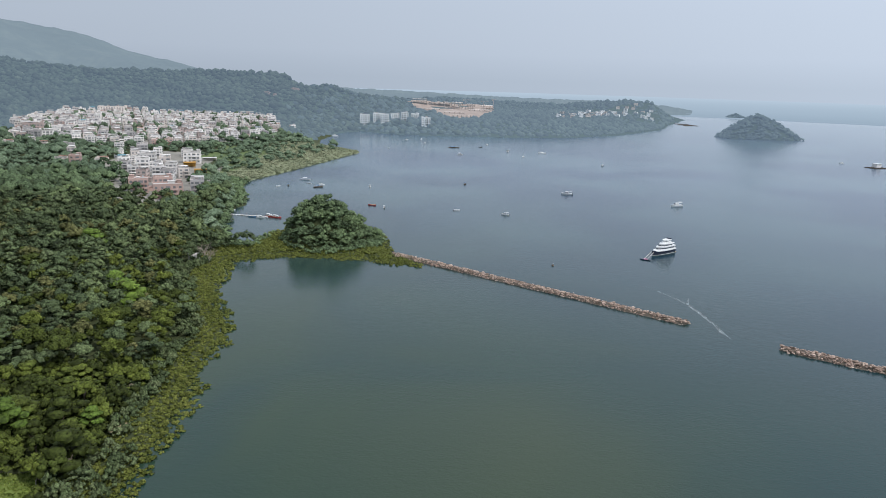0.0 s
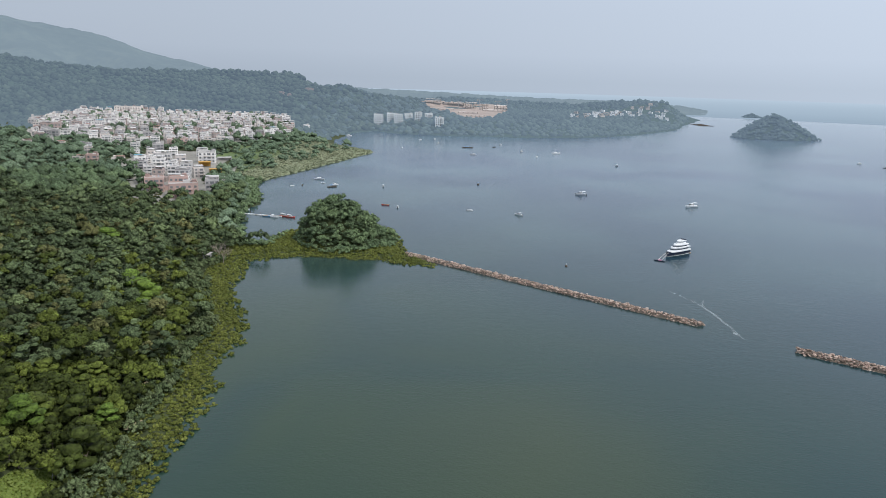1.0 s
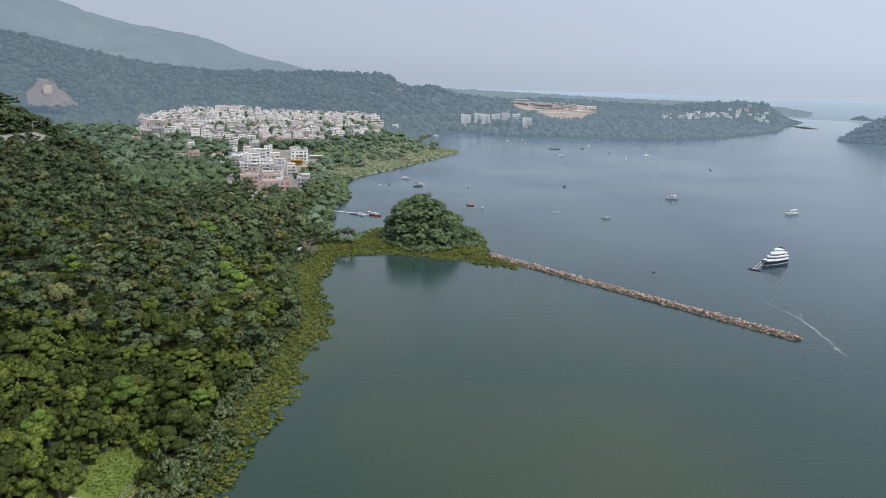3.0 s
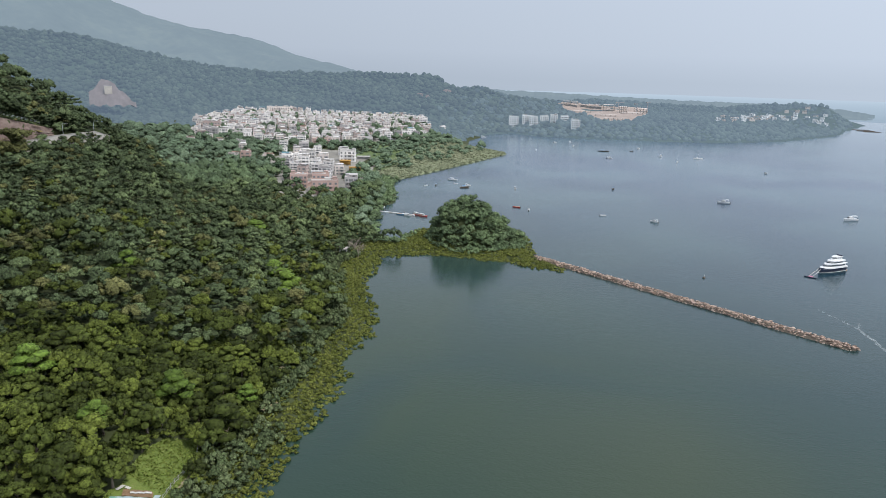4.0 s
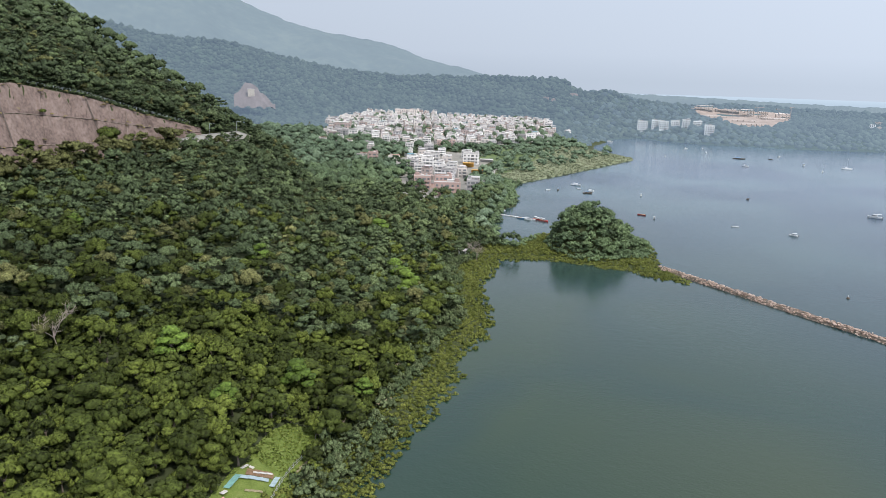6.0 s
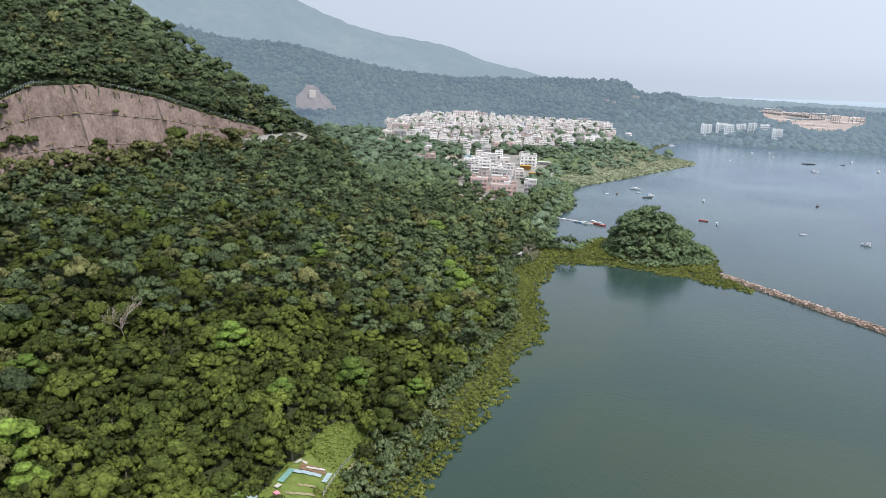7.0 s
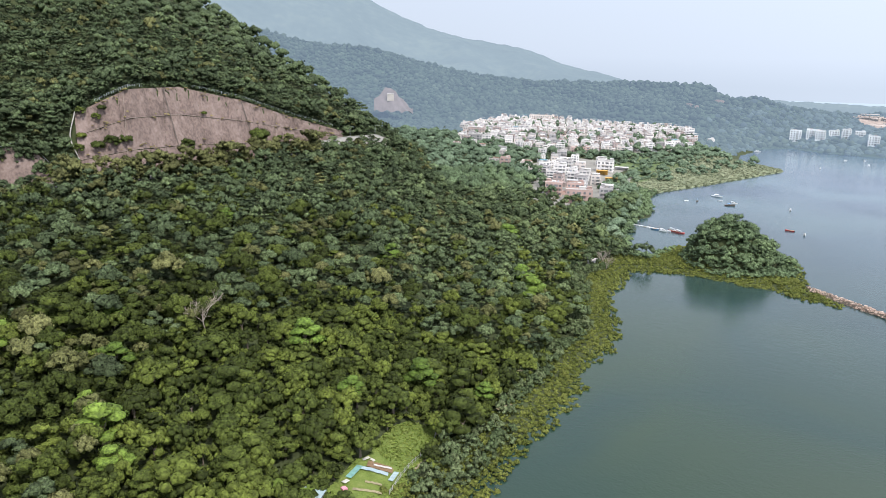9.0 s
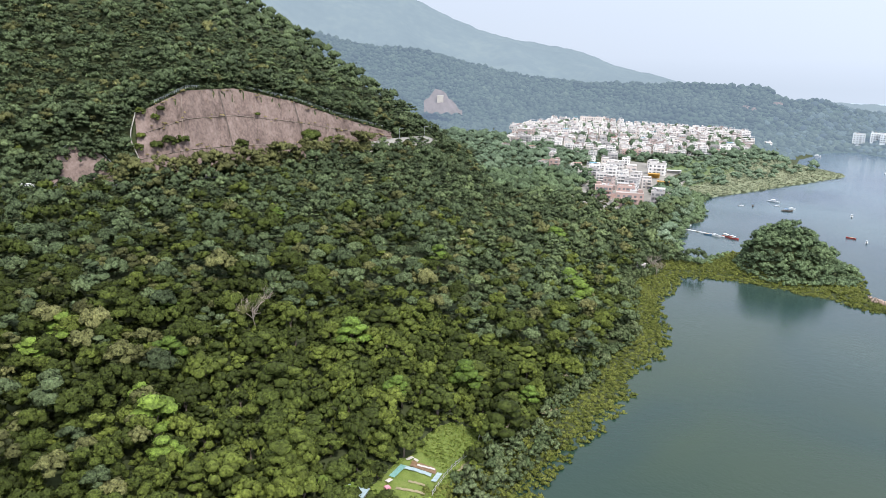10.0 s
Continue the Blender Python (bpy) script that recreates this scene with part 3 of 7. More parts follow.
def canopy_lump(seed):
    """A far-off tree top: one uneven rounded mass without leaves of its own."""
    rng = np.random.default_rng(seed)
    v = ICO_V * rng.uniform(0.75, 1.2, (len(ICO_V), 1)) * np.array([1, 1, 0.9])
    f = ICO_F[ICO_V[ICO_F].mean(1)[:, 2] > -0.5]
    return v + np.array([0, 0, 0.2]), f, unit(ICO_V + 0.25 * unit(v))


def crown_mesh(name, template, mat):
    return mesh_from(name, template[0], template[1], mat, normals=template[2])


def planted(name, templates, places, radii, heights, mat, rng, label, category, tint_shift=0.0, patch=0.16, shoreward=0.3):
    """Many crowns joined into one object of kind stuff; tint varies from tree to tree and, more slowly, over the
    ground; lightened towards the shore to imitate haze.
    """
    vs, fs, ts, ns, base = [], [], [], [], 0
    which = rng.integers(0, len(templates), len(places))
    turn = rng.uniform(0, 2 * np.pi, len(places))
    tints = np.clip(rng.normal(0.5 + tint_shift, 0.22, len(places)) + patch * smooth_noise(places[:, 0], places[:, 1], 14, 3.0)
                    + shoreward * (np.clip(1.2 - inland(places[:, 0], places[:, 1]) / 90, 0, 1) - 0.4), 0, 1)
    for k, (tv, tf, tn) in enumerate(templates):
        idx = np.where(which == k)[0]
        if not len(idx):
            continue
        c, s = np.cos(turn[idx])[:, None], np.sin(turn[idx])[:, None]
        x = tv[None, :, 0] * c - tv[None, :, 1] * s
        y = tv[None, :, 0] * s + tv[None, :, 1] * c
        v = np.stack([x * radii[idx][:, None] + places[idx, 0][:, None], y * radii[idx][:, None] + places[idx, 1][:, None],
                      tv[None, :, 2] * heights[idx][:, None] + places[idx, 2][:, None]], -1)
        n_ = np.stack([tn[None, :, 0] * c - tn[None, :, 1] * s, tn[None, :, 0] * s + tn[None, :, 1] * c, np.broadcast_to(tn[None, :, 2], x.shape)], -1)
        f = tf[None] + (np.arange(len(idx)) * len(tv))[:, None, None] + base
        vs.append(v.reshape(-1, 3))
        ns.append(n_.reshape(-1, 3))
        fs.append(f.reshape(-1, 3))
        ts.append(np.repeat(tints[idx], len(tv)))
        base += len(idx) * len(tv)
    return tagged(new(name, mesh_from(name, np.vstack(vs), np.vstack(fs), mat, np.concatenate(ts), normals=np.vstack(ns))), label, category, kind="stuff")


def in_polygon(x, y, poly):
    inside = np.zeros(np.shape(x), bool)
    for (ax, ay), (bx, by) in zip(poly, poly[1:] + poly[:1]):
        if ay != by:
            inside ^= ((ay > y) != (by > y)) & (x < (bx - ax) * (y - ay) / (by - ay) + ax)
    return inside


def jittered(x0, x1, y0, y1, step, rng):
    gx_, gy_ = np.meshgrid(np.arange(x0, x1, step), np.arange(y0, y1, step))
    gx_[::2] += step / 2
    return gx_.ravel() + rng.uniform(-0.42, 0.42, gx_.size) * step, gy_.ravel() + rng.uniform(-0.42, 0.42, gx_.size) * step


def laid_patch(name, poly, mat, lift, step=1.0, wobble=0.0):
    """A sheet that follows the ground inside poly."""
    xs, ys = [p[0] for p in poly], [p[1] for p in poly]
    x_, y_ = np.arange(min(xs), max(xs) + step, step), np.arange(min(ys), max(ys) + step, step)
    X_, Y_ = np.meshgrid(x_, y_)
    Z_ = height(X_.ravel(), Y_.ravel()).reshape(X_.shape) + lift + wobble * smooth_noise(X_, Y_, 1.3)
    ins = in_polygon(X_ + step / 2, Y_ + step / 2, poly)
    i = np.arange(X_.size).reshape(X_.shape)
    f = np.stack([i[:-1, :-1], i[:-1, 1:], i[1:, 1:], i[1:, :-1]], -1)[ins[:-1, :-1]]
    return mesh_from(name, np.stack([X_, Y_, Z_], -1).reshape(-1, 3), f, mat, smooth=True)


PLOT = [(-76, 118), (-71, 111), (-68.3, 100), (-64.8, 91), (-66, 81), (-75, 80), (-75.8, 86), (-77, 92), (-76.2, 95), (-78.2, 100), (-79.4, 106), (-79, 112)]        # clearing with its garden
NEAR_TOWN = [(-204, 408), (-168, 382), (-150, 398), (-148, 420), (-174, 470), (-184, 540), (-196, 600), (-262, 600), (-262, 520), (-226, 480)]
TOWN = [(-392, 634), (-345, 634), (-300, 622), (-255, 626), (-218, 662), (-184, 740), (-200, 850), (-236, 950), (-300, 975), (-420, 975), (-505, 940), (-470, 762)]
MARSH_ZONE = [(-150, 500), (-136, 500), (-110, 618), (-80, 723), (-120, 775), (-150, 745), (-168, 650), (-176, 570), (-170, 520)]
SITE = [(-82, 1490), (0, 1500), (102, 1520), (92, 1400), (52, 1110), (6, 1090), (-22, 1280)]

rng = np.random.default_rng(11)
NEAR_CROWNS = [crown(s, 16, 240, 0.06) for s in range(9)] + [crown(40 + s, 12, 240, 0.06, tiers=True) for s in range(3)]
FINE_CROWNS = [crown(s + 400, 20, 340, 0.048) for s in range(6)] + [crown(440 + s, 16, 340, 0.046, tiers=True) for s in range(2)]
MID_CROWNS = [crown(60 + s, 11, 56, 0.095, coarse=True) for s in range(8)] + [crown(80, 10, 56, 0.095, tiers=True, coarse=True)]
KNOLL_CROWNS = [crown(160 + s, 13, 130, 0.07, coarse=True) for s in range(6)]
FAR_CROWNS = [crown(90 + s, 6, 16, 0.14, coarse=True) for s in range(6)]
SOFT_CROWNS = [crown(600 + s, 8, 10, 0.09, coarse=True, lobe=1.25) for s in range(6)]
HILL_CROWNS = [canopy_lump(110 + s) for s in range(6)]


def bearing(x, y):
    return np.hypot(x, y), np.degrees(np.arctan2(x, y))


def forest_mask(x, y, margin):
    """Where the near woods grow: off the road and its cutting, the clearing, the town and the mangrove edge."""
    r, az = bearing(x, y)
    rr = np.interp(az, ROAD_AZ, ROAD_R)
    cr = np.interp(az, ROAD_AZ, CUT_R)
    pr = np.interp(az, ROAD_AZ, CREST_R)
    d = inland(x, y)
    ok = (d > margin) & (r < pr + 30)
    ok &= ~((np.abs(r - rr) < 6) & (az > -80) & (az < -38))
    ok &= ~((r > rr) & (r < cr + 1.0) & (az > -61) & (az < -41))
    ok &= ~((r > rr) & (r < rr + 10) & (az > -66.0) & (az < -63.2))
    return ok & ~in_polygon(x, y, PLOT) & ~in_polygon(x, y, NEAR_TOWN) & ~in_polygon(x, y, TOWN)


# near woods, tree by tree where the camera is nearest
fx_, fy_ = jittered(-330, -60, 20, 300, 4.3, rng)
rr_, aa_ = bearing(fx_, fy_)
k = forest_mask(fx_, fy_, 13) & (aa_ > -78) & (rr_ < 235) & (rr_ > 75)
k &= ~in_polygon(fx_, fy_, [(-112, 300), (-60, 300), (-60, 270), (-112, 290)])
nx, ny = fx_[k], fy_[k]
order = np.argsort(np.hypot(nx + 75, ny - 105))
nx, ny = nx[order], ny[order]
nz = height(nx, ny)
n_rad = np.clip(rng.lognormal(1.02, 0.27, len(nx)), 1.6, 5.2)
n_hgt = n_rad * rng.uniform(0.9, 1.25, len(nx))
n_lift = rng.uniform(0.2, 3.2, len(nx)) + n_rad * 0.5
n_lift[:300] = rng.uniform(0.1, 1.2, min(300, len(nx))) + n_rad[:300] * 0.3
SINGLE = 290

crown_meshes = []
for template in FINE_CROWNS:
    crown_meshes.append(crown_mesh("crown", template, LEAF_OBJECT))
trunk_bm = bmesh.new()
bmesh.ops.create_cone(trunk_bm, segments=7, radius1=0.16, radius2=0.07, depth=1.0, cap_ends=True, matrix=Matrix.Translation((0, 0, 0.5)))
for ang in (0.4, 2.5, 4.5):
    bmesh.ops.create_cone(trunk_bm, segments=5, radius1=0.06, radius2=0.02, depth=0.5, cap_ends=True,
                          matrix=Matrix.Translation((0.12 * math.cos(ang), 0.12 * math.sin(ang), 0.95)) @ Euler((0.6 * math.cos(ang + 1.57), 0.6 * math.sin(ang + 1.57), 0)).to_matrix().to_4x4())
trunk_mesh = bpy.data.meshes.new("trunk")
trunk_bm.to_mesh(trunk_mesh)
trunk_bm.free()
trunk_mesh.materials.append(BARK)
TREE_LABELS = ("dense dark green broadleaf tree on the coastal slope", "tall green broadleaf tree with layered spreading branches")


def tree(x, y, z, radius, tall, lift, turn, kind, crown_mesh, label):
    t = new("tree")
    t.matrix_world = Matrix.Translation((x, y, z)) @ Matrix.Rotation(turn, 4, "Z")
    tr = new("trunk", trunk_mesh)
    tr.parent, tr.scale, tr.location = t, (radius * 0.55, radius * 0.55, lift + radius * 0.25), (0, 0, -0.25)
    c = new("crown", crown_mesh)
    c.parent, c.location, c.scale = t, (0, 0, lift - radius * 0.1), (radius, radius, tall)
    return tagged(t, label, "tree", "trees of the coastal wood")


for i in range(SINGLE):
    kd = int(rng.integers(0, len(crown_meshes)))
    tree(nx[i], ny[i], nz[i], n_rad[i], n_hgt[i], n_lift[i], rng.uniform(0, 6.28), kd, crown_meshes[kd], TREE_LABELS[kd > 5])
# bushes and saplings that close the gaps between the trees
fx_, fy_ = jittered(-300, -60, 20, 300, 3.2, rng)
rr_, aa_ = bearing(fx_, fy_)
k = forest_mask(fx_, fy_, 12) & (aa_ > -78) & (rr_ < 240) & (rr_ > 75)
k &= rr_ < 190
planted("undergrowth", [crown(500 + s, 5, 20, 0.12, coarse=True) for s in range(4)], np.stack([fx_[k], fy_[k], height(fx_[k], fy_[k])], -1), rng.uniform(1.5, 2.7, k.sum()), rng.uniform(1.4, 3.2, k.sum()), LEAF, rng,
        "green bushes and saplings under the trees", "undergrowth")
rest = slice(SINGLE, None)
pl = np.stack([nx, ny, nz + n_lift], -1)[rest]
pick = rng.random(len(pl))
# random mix that blends the haze-tinted greens into the near ones
turn_up = rng.random(len(pl)) < np.clip((np.hypot(pl[:, 0], pl[:, 1]) - 160) / 130, 0, 0.6)
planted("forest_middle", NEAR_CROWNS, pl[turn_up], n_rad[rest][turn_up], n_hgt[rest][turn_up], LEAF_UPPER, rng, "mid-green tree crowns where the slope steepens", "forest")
pick[turn_up] = 2.0
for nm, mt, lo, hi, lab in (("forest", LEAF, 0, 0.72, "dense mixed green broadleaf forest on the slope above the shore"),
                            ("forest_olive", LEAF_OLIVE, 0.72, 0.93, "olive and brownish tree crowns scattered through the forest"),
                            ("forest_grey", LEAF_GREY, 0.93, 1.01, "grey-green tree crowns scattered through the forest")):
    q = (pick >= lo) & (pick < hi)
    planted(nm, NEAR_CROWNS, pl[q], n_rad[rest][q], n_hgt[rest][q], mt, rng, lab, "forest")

# bright spreading trees that stand out of the wood
LIME_CROWNS = [crown_mesh("crown", crown(140 + s, 16, 520, 0.042, tiers=True), LEAF_LIME) for s in range(3)]
for i, (x, y, rad) in enumerate(((-86, 126, 4.4), (-90, 105.5, 3.0), (-113, 115.5, 4.6), (-138, 182, 4.2), (-110, 62, 4.8), (-131, 78, 3.6),
                                 (-152, 66, 4.2), (-107, 219, 5.2), (-142, 274, 6.0), (-193, 159, 3.6), (-147, 57, 3.4), (-72, 132, 2.6), (-101, 58, 3.2), (-147, 88, 3.6), (-153, 74, 3.0), (-97, 208, 5.4), (-119.5, 64.5, 2.6))):
    z = float(height(x, y)[0])
    tree(x, y, z, rad * 1.12, rad * 1.05, 3.4, i * 1.3, 5, LIME_CROWNS[i % 3], "bright lime-green tree with flat layered branches")

# upper slope, hill above the road
fx_, fy_ = jittered(-620, -60, 60, 520, 4.1, rng)
rr_, aa_ = bearing(fx_, fy_)
k = forest_mask(fx_, fy_, 10) & (aa_ > -78) & (aa_ < -14) & (rr_ >= 235) & (rr_ < 640) & ~in_polygon(fx_, fy_, MARSH_ZONE)
k &= (fy_ < 440) | (aa_ < -32)
k &= (rr_ < 430) | (rng.random(len(rr_)) < 0.62)
k &= (inland(fx_, fy_) > 16) | (fx_ < -100)
ux, uy = fx_[k], fy_[k]
# closer on the steep banks beside and above the cutting
fx_, fy_ = jittered(-400, -200, 80, 340, 2.6, rng)
rr_, aa_ = bearing(fx_, fy_)
b_rr, b_cr = np.interp(aa_, ROAD_AZ, ROAD_R), np.interp(aa_, ROAD_AZ, CUT_R)
k = forest_mask(fx_, fy_, 10) & (aa_ > -76) & (aa_ < -39) & (rr_ > b_rr + 5) & (rr_ < b_cr + 9) & ((rr_ > b_cr) | (rng.random(len(fx_)) < 0.75))
ux, uy = np.concatenate([ux, fx_[k]]), np.concatenate([uy, fy_[k]])
uz = height(ux, uy)
u_rad = np.clip(rng.lognormal(1.02, 0.28, len(ux)), 1.7, 5.2)
u_hgt = u_rad * rng.uniform(0.9, 1.2, len(ux))
ur, ua = bearing(ux, uy)
u_lift = rng.uniform(0.6, 3.0, len(ux)) + u_rad * 0.4
u_lift += rng.uniform(-2.5, 1.0, len(ux)) * (np.abs(ur - np.interp(ua, ROAD_AZ, ROAD_R) + 12) < 9)
front = (ua > -44) & (ua < -37.3) & (ur > np.interp(ua, ROAD_AZ, ROAD_R) - 40) & (ur < np.interp(ua, ROAD_AZ, ROAD_R))
u_lift[front] = np.minimum(u_lift[front], 1.6)
pl = np.stack([ux, uy, uz + u_lift], -1)
pick = rng.random(len(pl))
turn_down = rng.random(len(pl)) < np.clip((320 - ur) / 190, 0, 0.45)
planted("forest_fringe", MID_CROWNS, pl[turn_down], u_rad[turn_down], u_hgt[turn_down], LEAF, rng, "yellowish green crowns at the lower edge of the hillside forest", "forest")
pick[turn_down] = 2.0
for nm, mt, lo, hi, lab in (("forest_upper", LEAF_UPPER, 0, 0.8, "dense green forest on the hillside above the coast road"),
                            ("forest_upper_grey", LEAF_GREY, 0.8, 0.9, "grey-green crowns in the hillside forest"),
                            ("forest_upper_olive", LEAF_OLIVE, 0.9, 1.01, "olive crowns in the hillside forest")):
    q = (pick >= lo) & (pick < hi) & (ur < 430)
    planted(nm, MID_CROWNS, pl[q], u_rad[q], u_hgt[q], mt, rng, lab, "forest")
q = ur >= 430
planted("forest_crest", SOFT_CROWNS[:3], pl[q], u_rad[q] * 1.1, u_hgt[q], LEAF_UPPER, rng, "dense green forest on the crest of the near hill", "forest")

# bushes that close the gaps between those trees
fx_, fy_ = jittered(-440, -60, 60, 420, 4.6, rng)
rr_, aa_ = bearing(fx_, fy_)
k = forest_mask(fx_, fy_, 10) & (aa_ > -78) & (aa_ < -14) & (rr_ >= 190) & (rr_ < 425) & (rng.random(len(fx_)) < 0.9) & ((inland(fx_, fy_) > 16) | (fx_ < -100))
planted("hillside_undergrowth", [crown(520 + s, 4, 8, 0.16, coarse=True) for s in range(4)], np.stack([fx_[k], fy_[k], height(fx_[k], fy_[k])], -1), rng.uniform(1.5, 2.6, k.sum()), rng.uniform(1.2, 2.6, k.sum()),
        LEAF_UPPER, rng, "green bushes filling the gaps of the hillside forest", "undergrowth")

# olive roadside trees before the cutting
rx_, ra_ = rng.uniform(-14, -5.5, 220), rng.uniform(-62, -42.5, 220)
r0_ = np.interp(ra_, ROAD_AZ, ROAD_R) + rx_
x_, y_ = r0_ * np.sin(np.radians(ra_)), r0_ * np.cos(np.radians(ra_))
rd_ = np.clip(rng.lognormal(1.15, 0.3, 220), 1.8, 5.0)
planted("roadside_trees", MID_CROWNS, np.stack([x_, y_, height(x_, y_) + rng.uniform(0.0, 1.0, 220) ** 1.4 * 9.0], -1), rd_, rd_ * rng.uniform(0.8, 1.2, 220), LEAF_OLIVE, rng,
        "olive-green roadside trees along the coast road", "trees")

# scrub along the brow of the cutting
ra_ = rng.uniform(-60.8, -40.5, 330)
r0_ = np.interp(ra_, ROAD_AZ, CUT_R) + rng.uniform(0.6, 6, 330)
x_, y_ = r0_ * np.sin(np.radians(ra_)), r0_ * np.cos(np.radians(ra_))
planted("brow_scrub", FAR_CROWNS, np.stack([x_, y_, height(x_, y_) - 0.2], -1), rng.uniform(1.0, 2.1, 330), rng.uniform(0.8, 1.9, 330), LEAF_UPPER, rng,
        "green scrub along the brow of the rock cutting", "shrubs")

# the knoll at the end of the neck
fx_, fy_ = jittered(-84, -22, 290, 356, 2.7, rng)
k = (((fx_ + 52) / 21.5) ** 2 + ((fy_ - 320) / 24) ** 2 < 1) & (inland(fx_, fy_) > 2)
kx, ky = fx_[k], fy_[k]
kz = height(kx, ky)
k_rad = np.clip(rng.lognormal(0.78, 0.34, len(kx)), 1.3, 4.2)
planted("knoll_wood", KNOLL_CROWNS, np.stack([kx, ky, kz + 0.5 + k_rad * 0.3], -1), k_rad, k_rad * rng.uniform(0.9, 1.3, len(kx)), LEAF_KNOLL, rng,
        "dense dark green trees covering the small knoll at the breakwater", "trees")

fx_, fy_ = jittered(-84, -22, 288, 356, 2.1, rng)
k = (((fx_ + 52) / 24) ** 2 + ((fy_ - 320) / 27) ** 2 < 1) & (inland(fx_, fy_) > 1.5)
planted("knoll_scrub", FAR_CROWNS, np.stack([fx_[k], fy_[k], height(fx_[k], fy_[k]) - 0.2], -1), rng.uniform(1.3, 2.2, k.sum()), rng.uniform(1.2, 2.6, k.sum()), LEAF_KNOLL, rng,
        "dense green scrub clothing the slopes of the knoll", "shrubs")

# low scrub on the shore behind the mangroves, and on the neck
fx_, fy_ = jittered(-118, -10, 40, 300, 2.4, rng)
d_ = inland(fx_, fy_)
k = (((d_ > 9) & (d_ < 18) & (smooth_noise(fx_, fy_, 11.0, 5.0) > -0.15)) | ((d_ > 4.5) & (d_ < 13) & (fy_ < 128))) & ~in_polygon(fx_, fy_, PLOT) & (fy_ < 290)
sx, sy = fx_[k], fy_[k]
planted("shore_scrub", MID_CROWNS, np.stack([sx, sy, height(sx, sy)], -1), rng.uniform(1.2, 2.2, len(sx)), rng.uniform(1.5, 3.0, len(sx)), LEAF_SHORE, rng,
        "grey-green coastal scrub behind the mangrove fringe", "shrubs")
fx_, fy_ = jittered(-118, -5, 40, 365, 1.25, rng)
d_ = inland(fx_, fy_) + smooth_noise(fx_, fy_, 4.0, 3.0) * 1.8 + smooth_noise(fx_, fy_, 13.0, 1.0) * 1.5
k = (d_ > -0.6) & ((d_ < 12.5) | (fy_ > 276)) & (inland(fx_, fy_) > -2) & ~((fy_ > 300) & (fx_ < -86)) & (((fx_ + 52) / 21) ** 2 + ((fy_ - 320) / 23) ** 2 > 1) & ~((fy_ > 276) & (fx_ < -100))
k &= ~((d_ < 2.2) & (rng.random(len(d_)) < 0.35))
mx, my = fx_[k], fy_[k]
MANGROVE_CROWNS = [crown(200 + s, 4, 7, 0.15, flat=0.5, coarse=True) for s in range(5)]
planted("mangrove", MANGROVE_CROWNS, np.stack([mx, my, np.maximum(height(mx, my), 0) - 0.3], -1), rng.uniform(0.75, 1.4, len(mx)), rng.uniform(0.6, 1.5, len(mx)), MANGROVE, rng,
        "low yellow-olive mangrove fringe along the waterline", "mangroves")

fx_, fy_ = jittered(-175, -86, 300, 505, 2.6, rng)
d_ = inland(fx_, fy_) + smooth_noise(fx_, fy_, 6.0, 3.0) * 1.8
k = (d_ > -0.5) & (d_ < 15) & (fy_ > 300) & ~in_polygon(fx_, fy_, NEAR_TOWN)
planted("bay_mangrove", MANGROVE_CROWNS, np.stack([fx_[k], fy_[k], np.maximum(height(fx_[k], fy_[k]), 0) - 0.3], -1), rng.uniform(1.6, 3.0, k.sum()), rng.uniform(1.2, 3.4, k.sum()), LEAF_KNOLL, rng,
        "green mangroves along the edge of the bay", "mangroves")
# woods and scrub round the town, and the marsh point
fx_, fy_ = jittered(-560, -70, 330, 1010, 6.8, rng)
rr_, aa_ = bearing(fx_, fy_)
d_ = inland(fx_, fy_)
k = (d_ > 6) & (aa_ > -38) & (aa_ < -4) & (rr_ > 330) & (rr_ < 830) & ~in_polygon(fx_, fy_, NEAR_TOWN) & ~in_polygon(fx_, fy_, TOWN) & (~in_polygon(fx_, fy_, MARSH_ZONE) | ((d_ > 17) & (rng.random(len(fx_)) < 0.45)))
k &= ((fy_ > 430) | (aa_ > -22)) & (fx_ < -86)
k &= ~in_polygon(fx_, fy_, [(-175, 500), (-150, 520), (-150, 640), (-205, 640), (-205, 560)]) | (rng.random(len(fx_)) < 0.65)
tx, ty = fx_[k], fy_[k]
t_rad = np.clip(rng.lognormal(1.18, 0.32, len(tx)), 2.0, 6.5)
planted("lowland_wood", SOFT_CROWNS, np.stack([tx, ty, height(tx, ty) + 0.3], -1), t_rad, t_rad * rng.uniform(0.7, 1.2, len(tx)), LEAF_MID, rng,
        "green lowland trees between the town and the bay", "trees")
fx_, fy_ = jittered(-300, -178, 380, 470, 7.0, rng)
k = in_polygon(fx_, fy_, [(-262, 474), (-206, 446), (-183, 405), (-235, 380), (-300, 430)]) & ~in_polygon(fx_, fy_, NEAR_TOWN)
g_rad = rng.uniform(3.0, 5.6, k.sum())
planted("town_grove", SOFT_CROWNS, np.stack([fx_[k], fy_[k], height(fx_[k], fy_[k]) + rng.uniform(1.5, 4.5, k.sum())], -1), g_rad, g_rad * rng.uniform(0.9, 1.3, k.sum()), LEAF_KNOLL, rng,
        "tall dark green trees on the slope before the town", "trees")
fx_, fy_ = jittered(-185, -75, 495, 780, 3.3, rng)
k = in_polygon(fx_, fy_, MARSH_ZONE) & (inland(fx_, fy_) + smooth_noise(fx_, fy_, 7.0, 2.0) * 2 > -0.5)
sx, sy = fx_[k], fy_[k]
